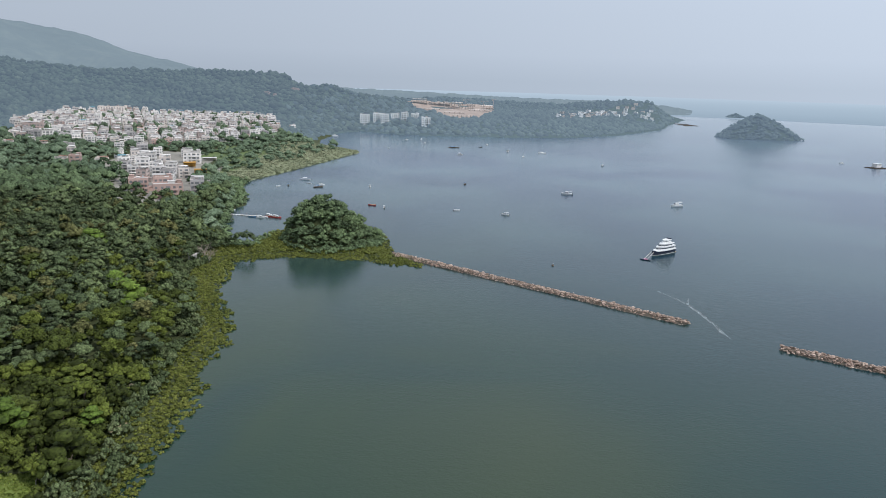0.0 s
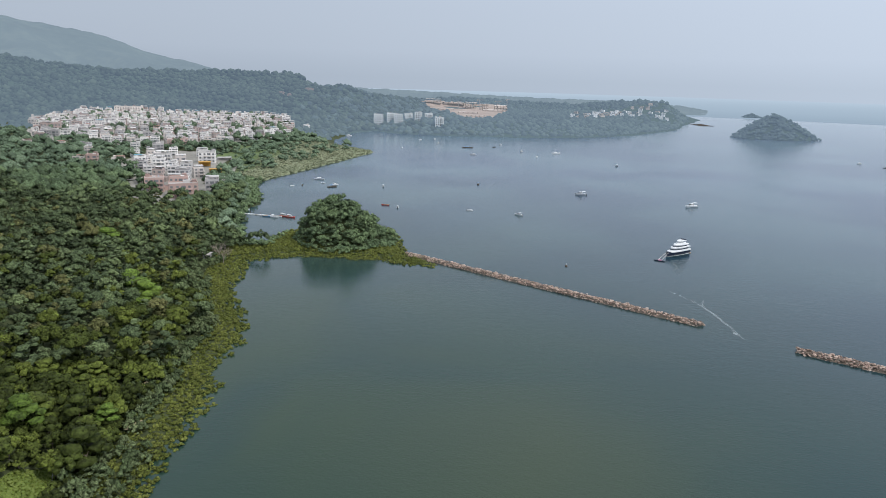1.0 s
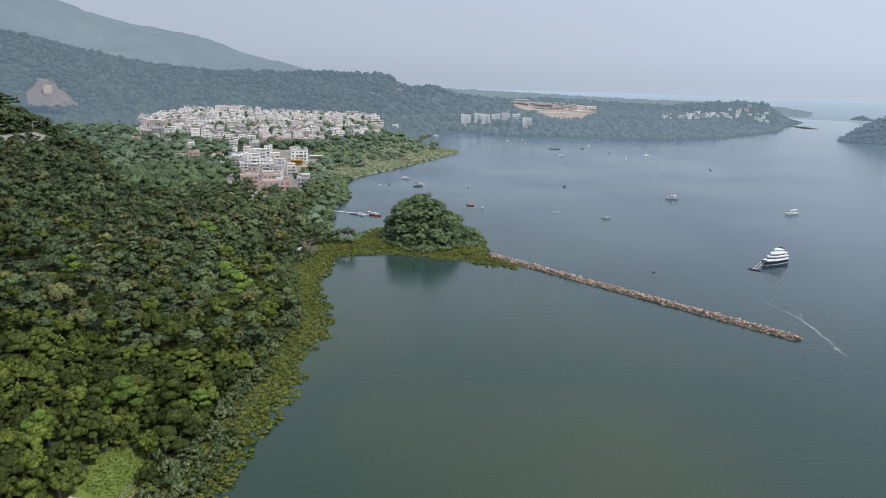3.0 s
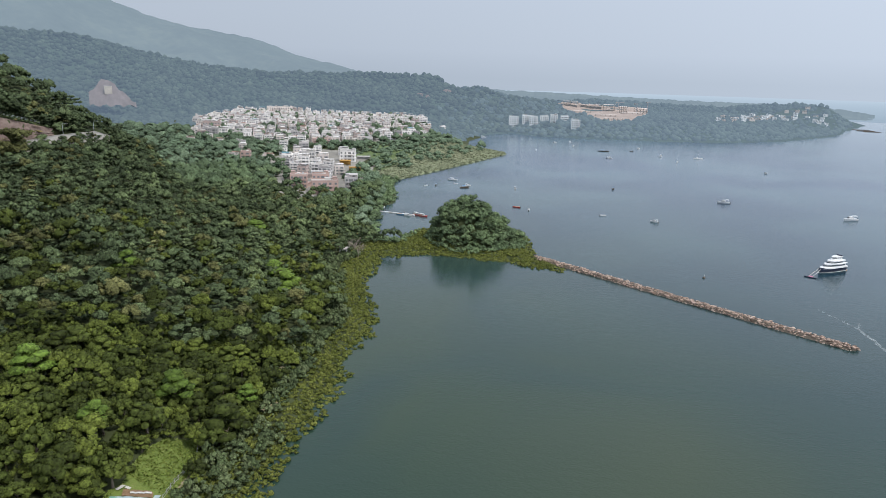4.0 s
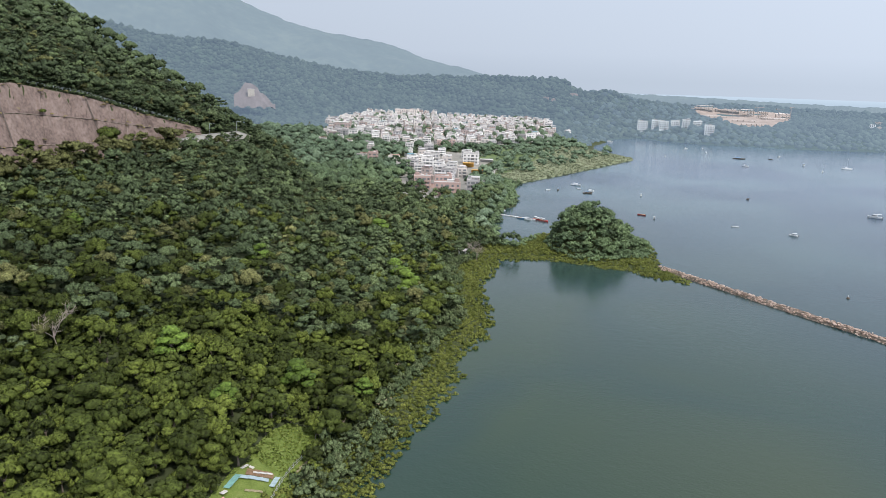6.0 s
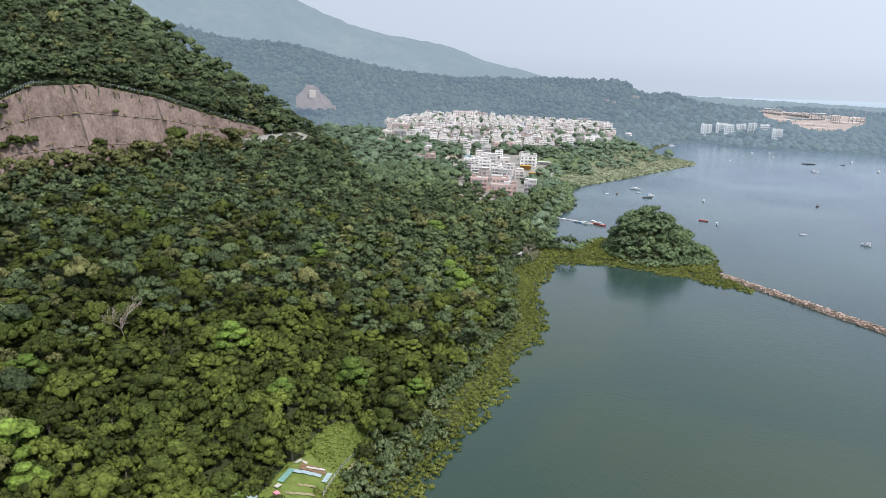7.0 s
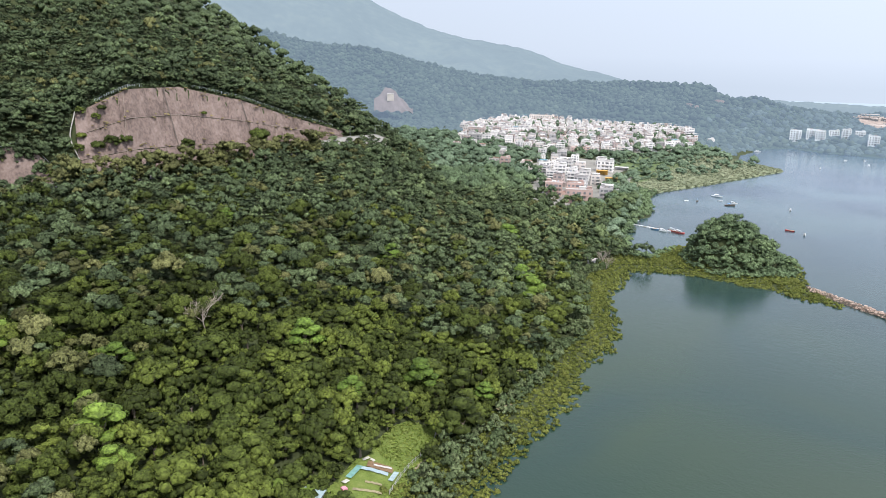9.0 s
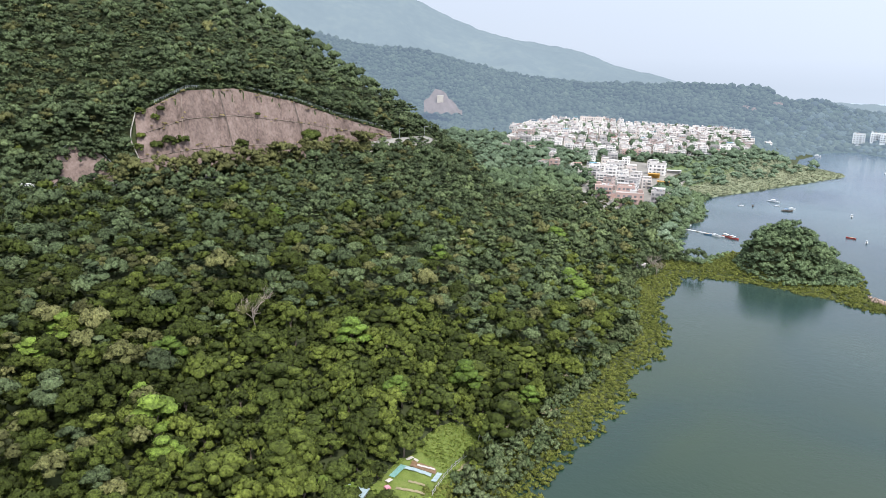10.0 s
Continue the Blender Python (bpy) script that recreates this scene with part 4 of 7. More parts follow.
planted("marsh_scrub", MANGROVE_CROWNS, np.stack([sx, sy, np.maximum(height(sx, sy), 0.2) - 0.2], -1), rng.uniform(1.4, 2.8, len(sx)), rng.uniform(0.5, 1.7, len(sx)), MARSH, rng,
        "low brownish-green mangrove marsh on the point", "marsh plants")

tagged(new("marsh_ground", laid_patch("marsh_ground", MARSH_ZONE, MARSH, 0.22, 3.0)), "matted brownish-green marsh plants on wet mud", "marsh", kind="structure")

# far hill woods
fx_, fy_ = jittered(-1300, 560, 700, 1720, 7.4, rng)
rr_, aa_ = bearing(fx_, fy_)
hr_, hf_ = np.interp(aa_, HILL_AZ, HILL_R), np.interp(aa_, HILL_AZ, HILL_FOOT)
k = (aa_ > -54) & (aa_ < 19.3) & (rr_ < hr_ + 15) & (inland(fx_, fy_) > 3) & ~in_polygon(fx_, fy_, SITE)
k &= (rr_ > 830) & ~in_polygon(fx_, fy_, TOWN)
k &= ~((aa_ > 8.3) & (aa_ < 16.8) & (rr_ > 1150 + 26 * (aa_ - 8.8)) & (rr_ < 1430 + 26 * (aa_ - 8.8)) & (rng.random(len(fx_)) < 0.8))
hx, hy = fx_[k], fy_[k]
h_rad = np.clip(rng.lognormal(1.5, 0.25, len(hx)), 2.8, 7.5)
h_pl, h_tall = np.stack([hx, hy, height(hx, hy) - 1.2], -1), h_rad * rng.uniform(0.7, 1.1, len(hx))
h_az = bearing(hx, hy)[1]
# random blend, so that the stronger haze emission sets in gradually
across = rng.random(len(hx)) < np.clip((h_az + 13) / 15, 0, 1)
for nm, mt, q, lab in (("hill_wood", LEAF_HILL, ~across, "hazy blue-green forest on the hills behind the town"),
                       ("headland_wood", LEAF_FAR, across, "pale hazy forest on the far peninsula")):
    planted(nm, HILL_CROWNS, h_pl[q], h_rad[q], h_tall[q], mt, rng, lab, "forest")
print("trees", len(nx), len(ux), len(kx), len(mx), len(tx), len(hx))


# ---- islets ----
def islet(name, x, y, rx, ry, top, seed, label):
    rg = np.random.default_rng(seed)
    u, v = np.meshgrid(np.linspace(0, 1, 14), np.linspace(0, 2 * np.pi, 48, endpoint=False), indexing="ij")
    wob = 1 + 0.08 * np.sin(3 * v + seed) + 0.05 * np.sin(7 * v)
    px_, py_ = x + rx * u * wob * np.cos(v), y + ry * u * wob * np.sin(v)
    pz = -1.0 + (top - 4) * np.clip(1 - u ** 1.25, 0, 1)
    i = np.arange(u.size).reshape(u.shape)
    f = np.stack([i[:-1], i[1:], np.roll(i[1:], -1, 1), np.roll(i[:-1], -1, 1)], -1).reshape(-1, 4)
    body = tagged(new(name, mesh_from(name, np.stack([px_, py_, pz], -1).reshape(-1, 3), f[:, ::-1].copy(), HILL_FLOOR, smooth=True)), label, "island")
    n = int(rx * ry / 5)
    a, q = rg.uniform(0, 2 * np.pi, n), np.sqrt(rg.uniform(0, 1.0, n))
    w = 1 + 0.08 * np.sin(3 * a + seed) + 0.05 * np.sin(7 * a)
    pts = np.stack([x + rx * q * w * np.cos(a), y + ry * q * w * np.sin(a), -1.5 + (top - 4) * (1 - q ** 1.25)], -1)
    rad = rg.uniform(2.6, 5, n)
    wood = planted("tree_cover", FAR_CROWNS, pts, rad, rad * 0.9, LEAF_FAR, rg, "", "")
    wood.parent = body
    for key in ("kind", "label", "category"):
        if key in wood:
            del wood[key]
    return body


islet("wooded_island", 487, 1112, 62, 48, 40, 3, "steep wooded island in the haze with a rocky shore")
islet("small_island", 752, 1850, 24, 18, 13, 5, "low wooded islet far out in the haze")


# ---- breakwaters ----
def stone_shape(rg):
    v = ICO_V * (1 + rg.normal(0, 0.16, (len(ICO_V), 1)))
    return np.clip(v, -0.78, 0.78) * np.array([1, rg.uniform(0.6, 0.9), rg.uniform(0.5, 0.75)])


STONES = [stone_shape(np.random.default_rng(300 + s)) for s in range(8)]
STONE_MESHES = [mesh_from("stone", s, ICO_F, STONE_OBJECT) for s in STONES]


def breakwater(name, x0, y0, x1, y1, width, tall, seed, singles, label):
    """Rubble mound: a core and stones heaped on it, the stones nearest the camera as parts."""
    rg = np.random.default_rng(seed)
    length = math.hypot(x1 - x0, y1 - y0)
    ux_, uy_ = (x1 - x0) / length, (y1 - y0) / length
    core = new(name)
    core.matrix_world = Matrix(((ux_, -uy_, 0, x0), (uy_, ux_, 0, y0), (0, 0, 1, 0), (0, 0, 0, 1)))
    bm = bmesh.new()
    hw = width / 2
    n = int(length / 3)
    rows_ = []
    for j in range(n + 1):
        s = length * j / n
        e_ = min(1, 0.45 + min(s, length - s) / 3)
        rows_.append([bm.verts.new((s, w * hw * e_ + rg.normal(0, 0.12), z)) for w, z in ((-1.25, -1.2), (-1, 0), (-0.5, tall - 0.5), (0.5, tall - 0.5), (1, 0), (1.25, -1.2))])
    for a, b in zip(rows_, rows_[1:]):
        for q in range(5):
            bm.faces.new((a[q], b[q], b[q + 1], a[q + 1]))
    for end in (rows_[0], rows_[-1]):
        bm.faces.new(end)
    bmesh.ops.recalc_face_normals(bm, faces=bm.faces)
    part("core", bm, WET_STONE, core, "dark wet rubble core")
    cnt = int(length * width * 3.4)
    s = rg.uniform(-0.3, length + 0.3, cnt)
    w = rg.uniform(-1.08, 1.08, cnt)
    e_ = np.minimum(1, 0.45 + np.minimum(s, length - s) / 3)
    z = np.where(np.abs(w) < 0.5, tall - 0.35, (tall - 0.35) * (1.08 - np.abs(w)) / 0.58) + rg.normal(0, 0.16, cnt)
    size = np.clip(rg.lognormal(-0.95, 0.34, cnt), 0.2, 0.85)
    o = np.argsort(-size * (1 + (w < 0.4)))
    big, small = o[:singles], o[singles:]
    for i in big:
        st = new("stone", STONE_MESHES[int(rg.integers(0, 8))])
        st.parent = core
        st.matrix_local = Matrix.LocRotScale((s[i], w[i] * hw * e_[i], z[i]), Euler((rg.normal(0, 0.3), rg.normal(0, 0.3), rg.uniform(0, 6.28))), (size[i],) * 3)
    vs, fs, b = [], [], 0
    for i in small:
        a, kk = rg.uniform(0, 6.28), int(rg.integers(0, 8))
        c_, s_ = math.cos(a), math.sin(a)
        v = STONES[kk] * size[i]
        vs.append(np.stack([v[:, 0] * c_ - v[:, 1] * s_ + s[i], v[:, 0] * s_ + v[:, 1] * c_ + w[i] * hw * e_[i], v[:, 2] + z[i]], -1))
        fs.append(ICO_F + b)
        b += len(v)
    r_ = new("rubble", mesh_from("rubble", np.vstack(vs), np.vstack(fs), STONE))
    r_.parent = core
    r_["kind"] = "stuff"
    return tagged(core, label, "breakwater", "rubble breakwaters")


breakwater("breakwater", -22, 299, 81, 217.5, 4.4, 1.2, 1, 300, "long rubble breakwater of pale brown boulders running out from the knoll")
breakwater("breakwater", 102.5, 197.5, 215, 118, 4.8, 1.2, 2, 280, "detached rubble breakwater of pale brown boulders beyond the gap")


# ---- coast road and its cutting ----
ROCK = material("cut_rock_face", (0.18, 0.132, 0.112), 0.95, 0.42, 0.13, bump=1.0, bump_scale=1.1, second=(0.24, 0.182, 0.158), streak=0.6, sharp=0.15)
CONCRETE = material("weathered_concrete", (0.33, 0.31, 0.28), 0.9, 0.3, 0.3, bump=0.3)
PALE_CONCRETE = material("pale_concrete", (0.46, 0.43, 0.39), 0.9, 0.25, 0.15, bump=0.3)
LEDGE = material("stained_ledge", (0.25, 0.2, 0.165), 0.9, 0.4, 0.2, bump=0.3)
DARK_CHANNEL = material("stained_drain", (0.12, 0.095, 0.08), 0.9, 0.4, 0.5)
ASPHALT = material("asphalt", (0.06, 0.06, 0.06), 0.9, 0.3, 0.4)
STEEL = material("galvanised_steel", (0.5, 0.52, 0.54), 0.45, 0.15, 2.0, metal=0.7)


def at_bearing(az, r):
    return r * math.sin(radians(az)), r * math.cos(radians(az))


def cut_point(az, v, out=0.0):
    """A point of the cut face: v runs from its foot at the road to its top; two ledges break it."""
    r0, z0 = np.interp(az, ROAD_AZ, ROAD_R) + 6.6, np.interp(az, ROAD_AZ, ROAD_Z)
    r1, z1 = np.interp(az, ROAD_AZ, CUT_R), np.interp(az, ROAD_AZ, CUT_Z)
    r = r0 + (r1 - r0) * v - 0.8 - out
    n_ = 0.35 * math.sin(az * 9 + v * 7) + 0.25 * math.sin(az * 23 - v * 17) + 0.8 * noise.noise((az * 3.1, v * 9, 0.0)) + 0.4 * noise.noise((az * 9.0, v * 22, 4.0))
    x, y = at_bearing(az, r + n_)
    return (x, y, z0 + (z1 - z0) * v + 0.25)


cutting = tagged(new("cut_slope"), "bare brown rock cutting above the road with ledges and drains", "rock cutting")
TIERS = ((0.0, 0.30), (0.31, 0.66), (0.67, 1.0))
COLUMNS = (-60.6, -57.6, -54.6, -51.8, -49.0, -46.4, -43.8, -41.2)
for a0, a1 in zip(COLUMNS, COLUMNS[1:]):
    for v0, v1 in TIERS:
        na_, nv = 26, 10
        g0, g1 = a0 + 0.004, a1 - 0.004
        vs = [cut_point(g0 + (g1 - g0) * i / na_, v0 + (v1 - v0) * j / nv, -0.5 * (v0 > 0.2) - 0.5 * (v0 > 0.5)) for j in range(nv + 1) for i in range(na_ + 1)]
        fs = [(j * (na_ + 1) + i, j * (na_ + 1) + i + 1, (j + 1) * (na_ + 1) + i + 1, (j + 1) * (na_ + 1) + i) for j in range(nv) for i in range(na_)]
        ob = new("rock_panel", mesh_from("rock_panel", vs, fs, ROCK, smooth=True))
        ob.parent = cutting
# concrete ledges, drains down the face
for v in (0.305, 0.665):
    bm = bmesh.new()
    prev = None
    for i in range(61):
        az = -60.4 + 19.0 * i / 60
        p, q = Vector(cut_point(az, v, -0.25)), Vector(cut_point(az, v, -1.2))
        ring = [bm.verts.new(p), bm.verts.new(p + Vector((0, 0, 0.2))), bm.verts.new(q + Vector((0, 0, 0.2))), bm.verts.new(q)]
        if prev:
            for k in range(4):
                bm.faces.new((prev[k], ring[k], ring[(k + 1) % 4], prev[(k + 1) % 4]))
        prev = ring
    bmesh.ops.recalc_face_normals(bm, faces=bm.faces)
    part("ledge", bm, LEDGE, cutting, "narrow concrete ledge")
for az, wide, mt in ((-54.6, 0.045, DARK_CHANNEL), (-49.0, 0.045, DARK_CHANNEL), (-46.4, 0.02, LEDGE), (-57.3, 0.018, LEDGE)):
    bm = bmesh.new()
    prev = None
    for j in range(25):
        v = 0.02 + 0.96 * j / 24
        off = 0.55 - 0.5 * (v > 0.305) - 0.5 * (v > 0.665)
        sl = az + (1 - v) * 1.3 * (wide > 0.04)
        pts = [Vector(cut_point(sl - wide, v, off)), Vector(cut_point(sl - wide, v, off - 0.5)), Vector(cut_point(sl + wide, v, off - 0.5)), Vector(cut_point(sl + wide, v, off))]
        ring = [bm.verts.new(p) for p in pts]
        if prev:
            for k in range(4):
                bm.faces.new((prev[k], ring[k], ring[(k + 1) % 4], prev[(k + 1) % 4]))
        prev = ring
    bmesh.ops.recalc_face_normals(bm, faces=bm.faces)
    part("drain", bm, mt, cutting, "stained drain channel")


def swept(name, points, width, tall, mat, parent=None, label="", lift=0.0):
    """A bar of that width and height along points."""
    bm = bmesh.new()
    prev = None
    for i, p in enumerate(points):
        p = Vector(p)
        d = Vector(points[min(i + 1, len(points) - 1)]) - Vector(points[max(i - 1, 0)])
        side = Vector((-d.y, d.x, 0)).normalized() * width / 2
        ring = [bm.verts.new(p - side + Vector((0, 0, lift))), bm.verts.new(p + side + Vector((0, 0, lift))),
                bm.verts.new(p + side + Vector((0, 0, lift + tall))), bm.verts.new(p - side + Vector((0, 0, lift + tall)))]
        if prev:
            for k in range(4):
                bm.faces.new((prev[k], prev[(k + 1) % 4], ring[(k + 1) % 4], ring[k]))
        else:
            bm.faces.new(ring[::-1])
        prev = ring
    bm.faces.new(prev)
    bmesh.ops.recalc_face_normals(bm, faces=bm.faces)
    return part(name, bm, mat, parent, label)


def along_road(a0, a1, off, n=50, lift=0.0):
    out = []
    for i in range(n + 1):
        az = a0 + (a1 - a0) * i / n
        x, y = at_bearing(az, float(np.interp(az, ROAD_AZ, ROAD_R)) + off)
        out.append((x, y, float(np.interp(az, ROAD_AZ, ROAD_Z)) + lift))
    return out


tagged(swept("road", along_road(-78, -37.5, 0.5, 80), 8.0, 0.25, ASPHALT), "two-lane asphalt coast road cut into the hill", "road", kind="structure")
swept("kerb", along_road(-78, -37.5, 4.7, 80), 0.4, 0.4, CONCRETE)["kind"] = "structure"
rail = tagged(new("road_railing"), "galvanised steel railing along the coast road", "railing")
swept("top_rail", along_road(-75, -43, -4.4, 70, 1.1), 0.12, 0.12, STEEL, rail)
swept("lower_rail", along_road(-75, -43, -4.4, 70, 0.6), 0.1, 0.1, STEEL, rail)
post_me = mesh_from("post", *(lambda b: ([v.co[:] for v in b.verts], [[v.index for v in f.verts] for f in b.faces]))((lambda b: (b.verts.index_update(), b)[1])(box_bm(-0.06, 0.06, -0.06, 0.06, 0, 1.2))), STEEL)
for p in along_road(-75, -43, -4.4, 90):
    o = new("post", post_me)
    o.parent, o.location = rail, p

# pale retaining wall where the road rounds the spur
tagged(swept("retaining_wall", along_road(-43.2, -37.6, -6.2, 20), 0.9, 5.6, PALE_CONCRETE, lift=-1.2), "pale concrete retaining wall where the road rounds the spur", "retaining wall", kind="structure")
swept("wall_coping", along_road(-43.2, -37.6, -6.2, 20), 1.1, 0.3, CONCRETE, lift=4.4)["kind"] = "structure"

# stepped drain with white edges on the left flank of the cutting
flank = [Vector(cut_point(-60.75 + 0.25 * math.sin(v * 7), v, 0.7)) + Vector((0, 0, 0.2)) for v in np.linspace(-0.05, 1.02, 26)]
stair = tagged(new("stair_channel"), "steep stepped concrete drain beside the rock cutting", "drain")
swept("channel", flank, 0.4, 0.14, CONCRETE, stair)
swept("edge", [p + Vector((0.22, 0.08, 0.1)) for p in flank], 0.08, 0.14, CONCRETE, stair)
swept("edge", [p - Vector((0.22, 0.08, -0.1)) for p in flank], 0.08, 0.14, CONCRETE, stair)

# railings along the top of the cutting
def top_rail(a0, a1, off, zo):
    pts = [Vector(cut_point(a0 + (a1 - a0) * i / 40, 1.0, -off)) + Vector((0, 0, zo)) for i in range(41)]
    rl = tagged(new("slope_railing"), "thin steel railing along the top of the cutting", "railing", "slope railings")
    swept("top_rail", [p + Vector((0, 0, 1.15)) for p in pts], 0.06, 0.06, STEEL, rl)
    swept("lower_rail", [p + Vector((0, 0, 0.6)) for p in pts], 0.05, 0.05, STEEL, rl)
    for p in pts[::2]:
        o = new("post", post_me)
        o.parent, o.location = rl, p


top_rail(-59.2, -56.0, 1.6, 0.8)
top_rail(-52.5, -42.0, 1.8, 1.0)
# smaller cutting further along
small_cut = tagged(new("cut_slope"), "small bare rock cutting with a railing on its crest", "rock cutting")
vs, fs = [], []
for j in range(6):
    for i in range(17):
        az = -66.8 + 4.6 * i / 16
        v = j / 5 * math.sin(math.pi * (i + 0.6) / 17.2) ** 0.6
        x, y = at_bearing(az, np.interp(az, ROAD_AZ, ROAD_R) + 5.5 + 9 * v)
        vs.append((x, y, np.interp(az, ROAD_AZ, ROAD_Z) + 13.5 * v + 0.3))
for j in range(5):
    for i in range(16):
        fs.append((j * 17 + i, j * 17 + i + 1, (j + 1) * 17 + i + 1, (j + 1) * 17 + i))
part_ob = new("rock_panel", mesh_from("rock_panel", vs, fs, ROCK, smooth=True))
part_ob.parent = small_cut
crest_pts = [Vector(vs[5 * 17 + i]) for i in range(17)]
swept("top_rail", [p + Vector((0, 0, 1.1)) for p in crest_pts], 0.12, 0.12, STEEL, small_cut)
for p in crest_pts[::2]:
    o = new("post", post_me)
    o.parent, o.location = small_cut, p

# shrubs rooted on the ledges
SHRUB = [crown_mesh("foliage", crown(230 + s, 16, 220, 0.06, flat=0.9), LEAF_OBJECT) for s in range(3)]
for i, (az, v, rad) in enumerate(((-53.0, 0.27, 4.0), (-47.9, 0.36, 5.6), (-57.4, 0.4, 3.2), (-58.3, 0.42, 3.6), (-59.4, 0.42, 3.0), (-50.0, 0.26, 2.2), (-60.5, 0.45, 2.6), (-60.4, 0.62, 2.2), (-60.6, 0.15, 3.2), (-60.2, 0.97, 2.5),
                                  (-51.8, 0.7, 1.5), (-49.2, 0.03, 2.4), (-59.2, 0.8, 2.3), (-46.2, 0.4, 1.6), (-45.6, 0.3, 1.3), (-45.9, 0.12, 1.8), (-58.9, 0.9, 2.0), (-44.6, 0.2, 1.5))):
    p = cut_point(az, v, 0.4)
    b = new("shrub")
    b.matrix_world = Matrix.Translation(p)
    c = new("foliage", SHRUB[i % 3])
    c.parent, c.scale, c.location = b, (rad * 1.2, rad * 1.2, rad * 1.1), (0, 0, -0.3 * rad)
    tagged(b, "round green shrub rooted on a ledge of the cutting", "shrub", "shrubs on the cutting")
rg = np.random.default_rng(77)
tufts = [(a, v) for a, v in zip(rg.uniform(-60, -42, 160), rg.choice([0.02, 0.31, 0.67, 0.99], 160) + rg.normal(0, 0.03, 160)) if 0 < v < 1.02]
planted("ledge_grass", FAR_CROWNS, np.array([cut_point(a, v, 0.2) for a, v in tufts]), rg.uniform(0.4, 1.3, len(tufts)), rg.uniform(0.3, 0.9, len(tufts)),
        material("dry_grass", (0.24, 0.2, 0.08), 0.9, 0.4, 0.3, random_from="tint"), rg, "dry yellowish grass tufts on the rock ledges", "grass")


# ---- vehicles on the road ----
CAR_WHITE = material("white_car_paint", (0.75, 0.75, 0.74), 0.3, 0.05, 1.0, spec=0.5)
GLASS_DARK = material("dark_window_glass", (0.035, 0.042, 0.05), 0.12, 0.3, 1.0, spec=0.6)
RUBBER = material("tyre_rubber", (0.03, 0.03, 0.03), 0.8, 0.2, 2.0)


def vehicle(name, az, off, length, wide, tall, label):
    v = new(name)
    az1 = az + 0.2
    p, q = Vector(along_road(az, az1, off, 1)[0]), Vector(along_road(az, az1, off, 1)[1])
    d = (q - p).normalized()
    v.matrix_world = Matrix.LocRotScale(p + Vector((0, 0, 0.25)), Euler((0, 0, math.atan2(d.y, d.x))), None)
    bm = bmesh.new()
    prof = [(-0.5, 0.3), (-0.5, 0.95), (-0.46, 1.0), (0.28, 1.0), (0.40, 0.62), (0.49, 0.55), (0.5, 0.3)]
    rows_ = [[bm.verts.new((x * length, s * wide / 2 * (0.92 if z > 0.7 else 1), z * tall)) for x, z in prof] for s in (-1, 1)]
    bm.faces.new(rows_[0])
    bm.faces.new(rows_[1][::-1])
    for k in range(len(prof)):
        bm.faces.new((rows_[0][k], rows_[1][k], rows_[1][(k + 1) % len(prof)], rows_[0][(k + 1) % len(prof)]))
    bmesh.ops.recalc_face_normals(bm, faces=bm.faces)
    part("body", bm, CAR_WHITE, v)
    for s in (-1, 1):
        part("side_window", box_bm(-0.4 * length, 0.25 * length, s * wide * 0.47 - 0.02, s * wide * 0.47 + 0.02, 0.62 * tall, 0.9 * tall), GLASS_DARK, v, "dark side glass")
        for x in (-0.32, 0.33):
            bm = bmesh.new()
            bmesh.ops.create_cone(bm, segments=12, radius1=0.34, radius2=0.34, depth=0.22, cap_ends=True,
                                  matrix=Matrix.Translation((x * length, s * wide * 0.45, 0.34)) @ Matrix.Rotation(math.pi / 2, 4, "X"))
            part("wheel", bm, RUBBER, v, "black tyre")
    return tagged(v, label, "vehicle", "vehicles on the coast road")


vehicle("van", -53.4, -1.6, 5.2, 1.9, 2.2, "white van parked on the coast road below the cutting")
vehicle("car", -68.0, -1.6, 4.4, 1.8, 1.5, "white car on the coast road")
vehicle("car", -61.8, -1.6, 4.4, 1.8, 1.5, "white car on the coast road")

# ---- clearing with its garden ----
tagged(new("lawn", laid_patch("lawn", PLOT, GRASS, 0.25, 0.25, 0.12)), "bright green rough grass in the coastal clearing", "grass", kind="structure")
rg = np.random.default_rng(5)
lx, ly = rg.uniform(-82, -64, 9000), rg.uniform(78, 122, 9000)
k = in_polygon(lx, ly, PLOT) & ~in_polygon(lx, ly, [(-76, 97), (-68.5, 95.5), (-66, 82), (-76, 82)])
GRASS_TUFT = material("long_grass", (0.17, 0.235, 0.045), 0.85, 0.35, 0.35, random_from="tint", second=(0.24, 0.28, 0.07), spec=0.1, speckle=0.3)
TUFT = [crown(250 + s, 2, 6, 0.5, flat=0.25, coarse=True, lobe=0.6) for s in range(3)]
planted("grass_tufts", TUFT, np.stack([lx[k], ly[k], height(lx[k], ly[k]) + 0.24], -1), rg.uniform(0.15, 0.4, k.sum()), rg.uniform(0.1, 0.4, k.sum()), GRASS_TUFT, rg,
        "uneven tufts of long bright grass", "grass")
TEAL = material("teal_tarpaulin", (0.16, 0.3, 0.26), 0.6, 0.5, 1.6)
PALE_BLUE = material("pale_blue_tarpaulin", (0.3, 0.37, 0.38), 0.5, 0.3, 0.8)
WHITE_SHEET = material("white_sheet", (0.5, 0.47, 0.43), 0.7, 0.4, 1.8)
PINK_SHEET = material("pink_sheet", (0.62, 0.28, 0.33), 0.6, 0.2, 0.8)
RED_SOIL = material("red_soil", (0.2, 0.125, 0.07), 0.95, 0.45, 1.2, bump=0.6)
SAND = material("sandy_path", (0.26, 0.22, 0.13), 0.95, 0.5, 1.2, bump=0.4)


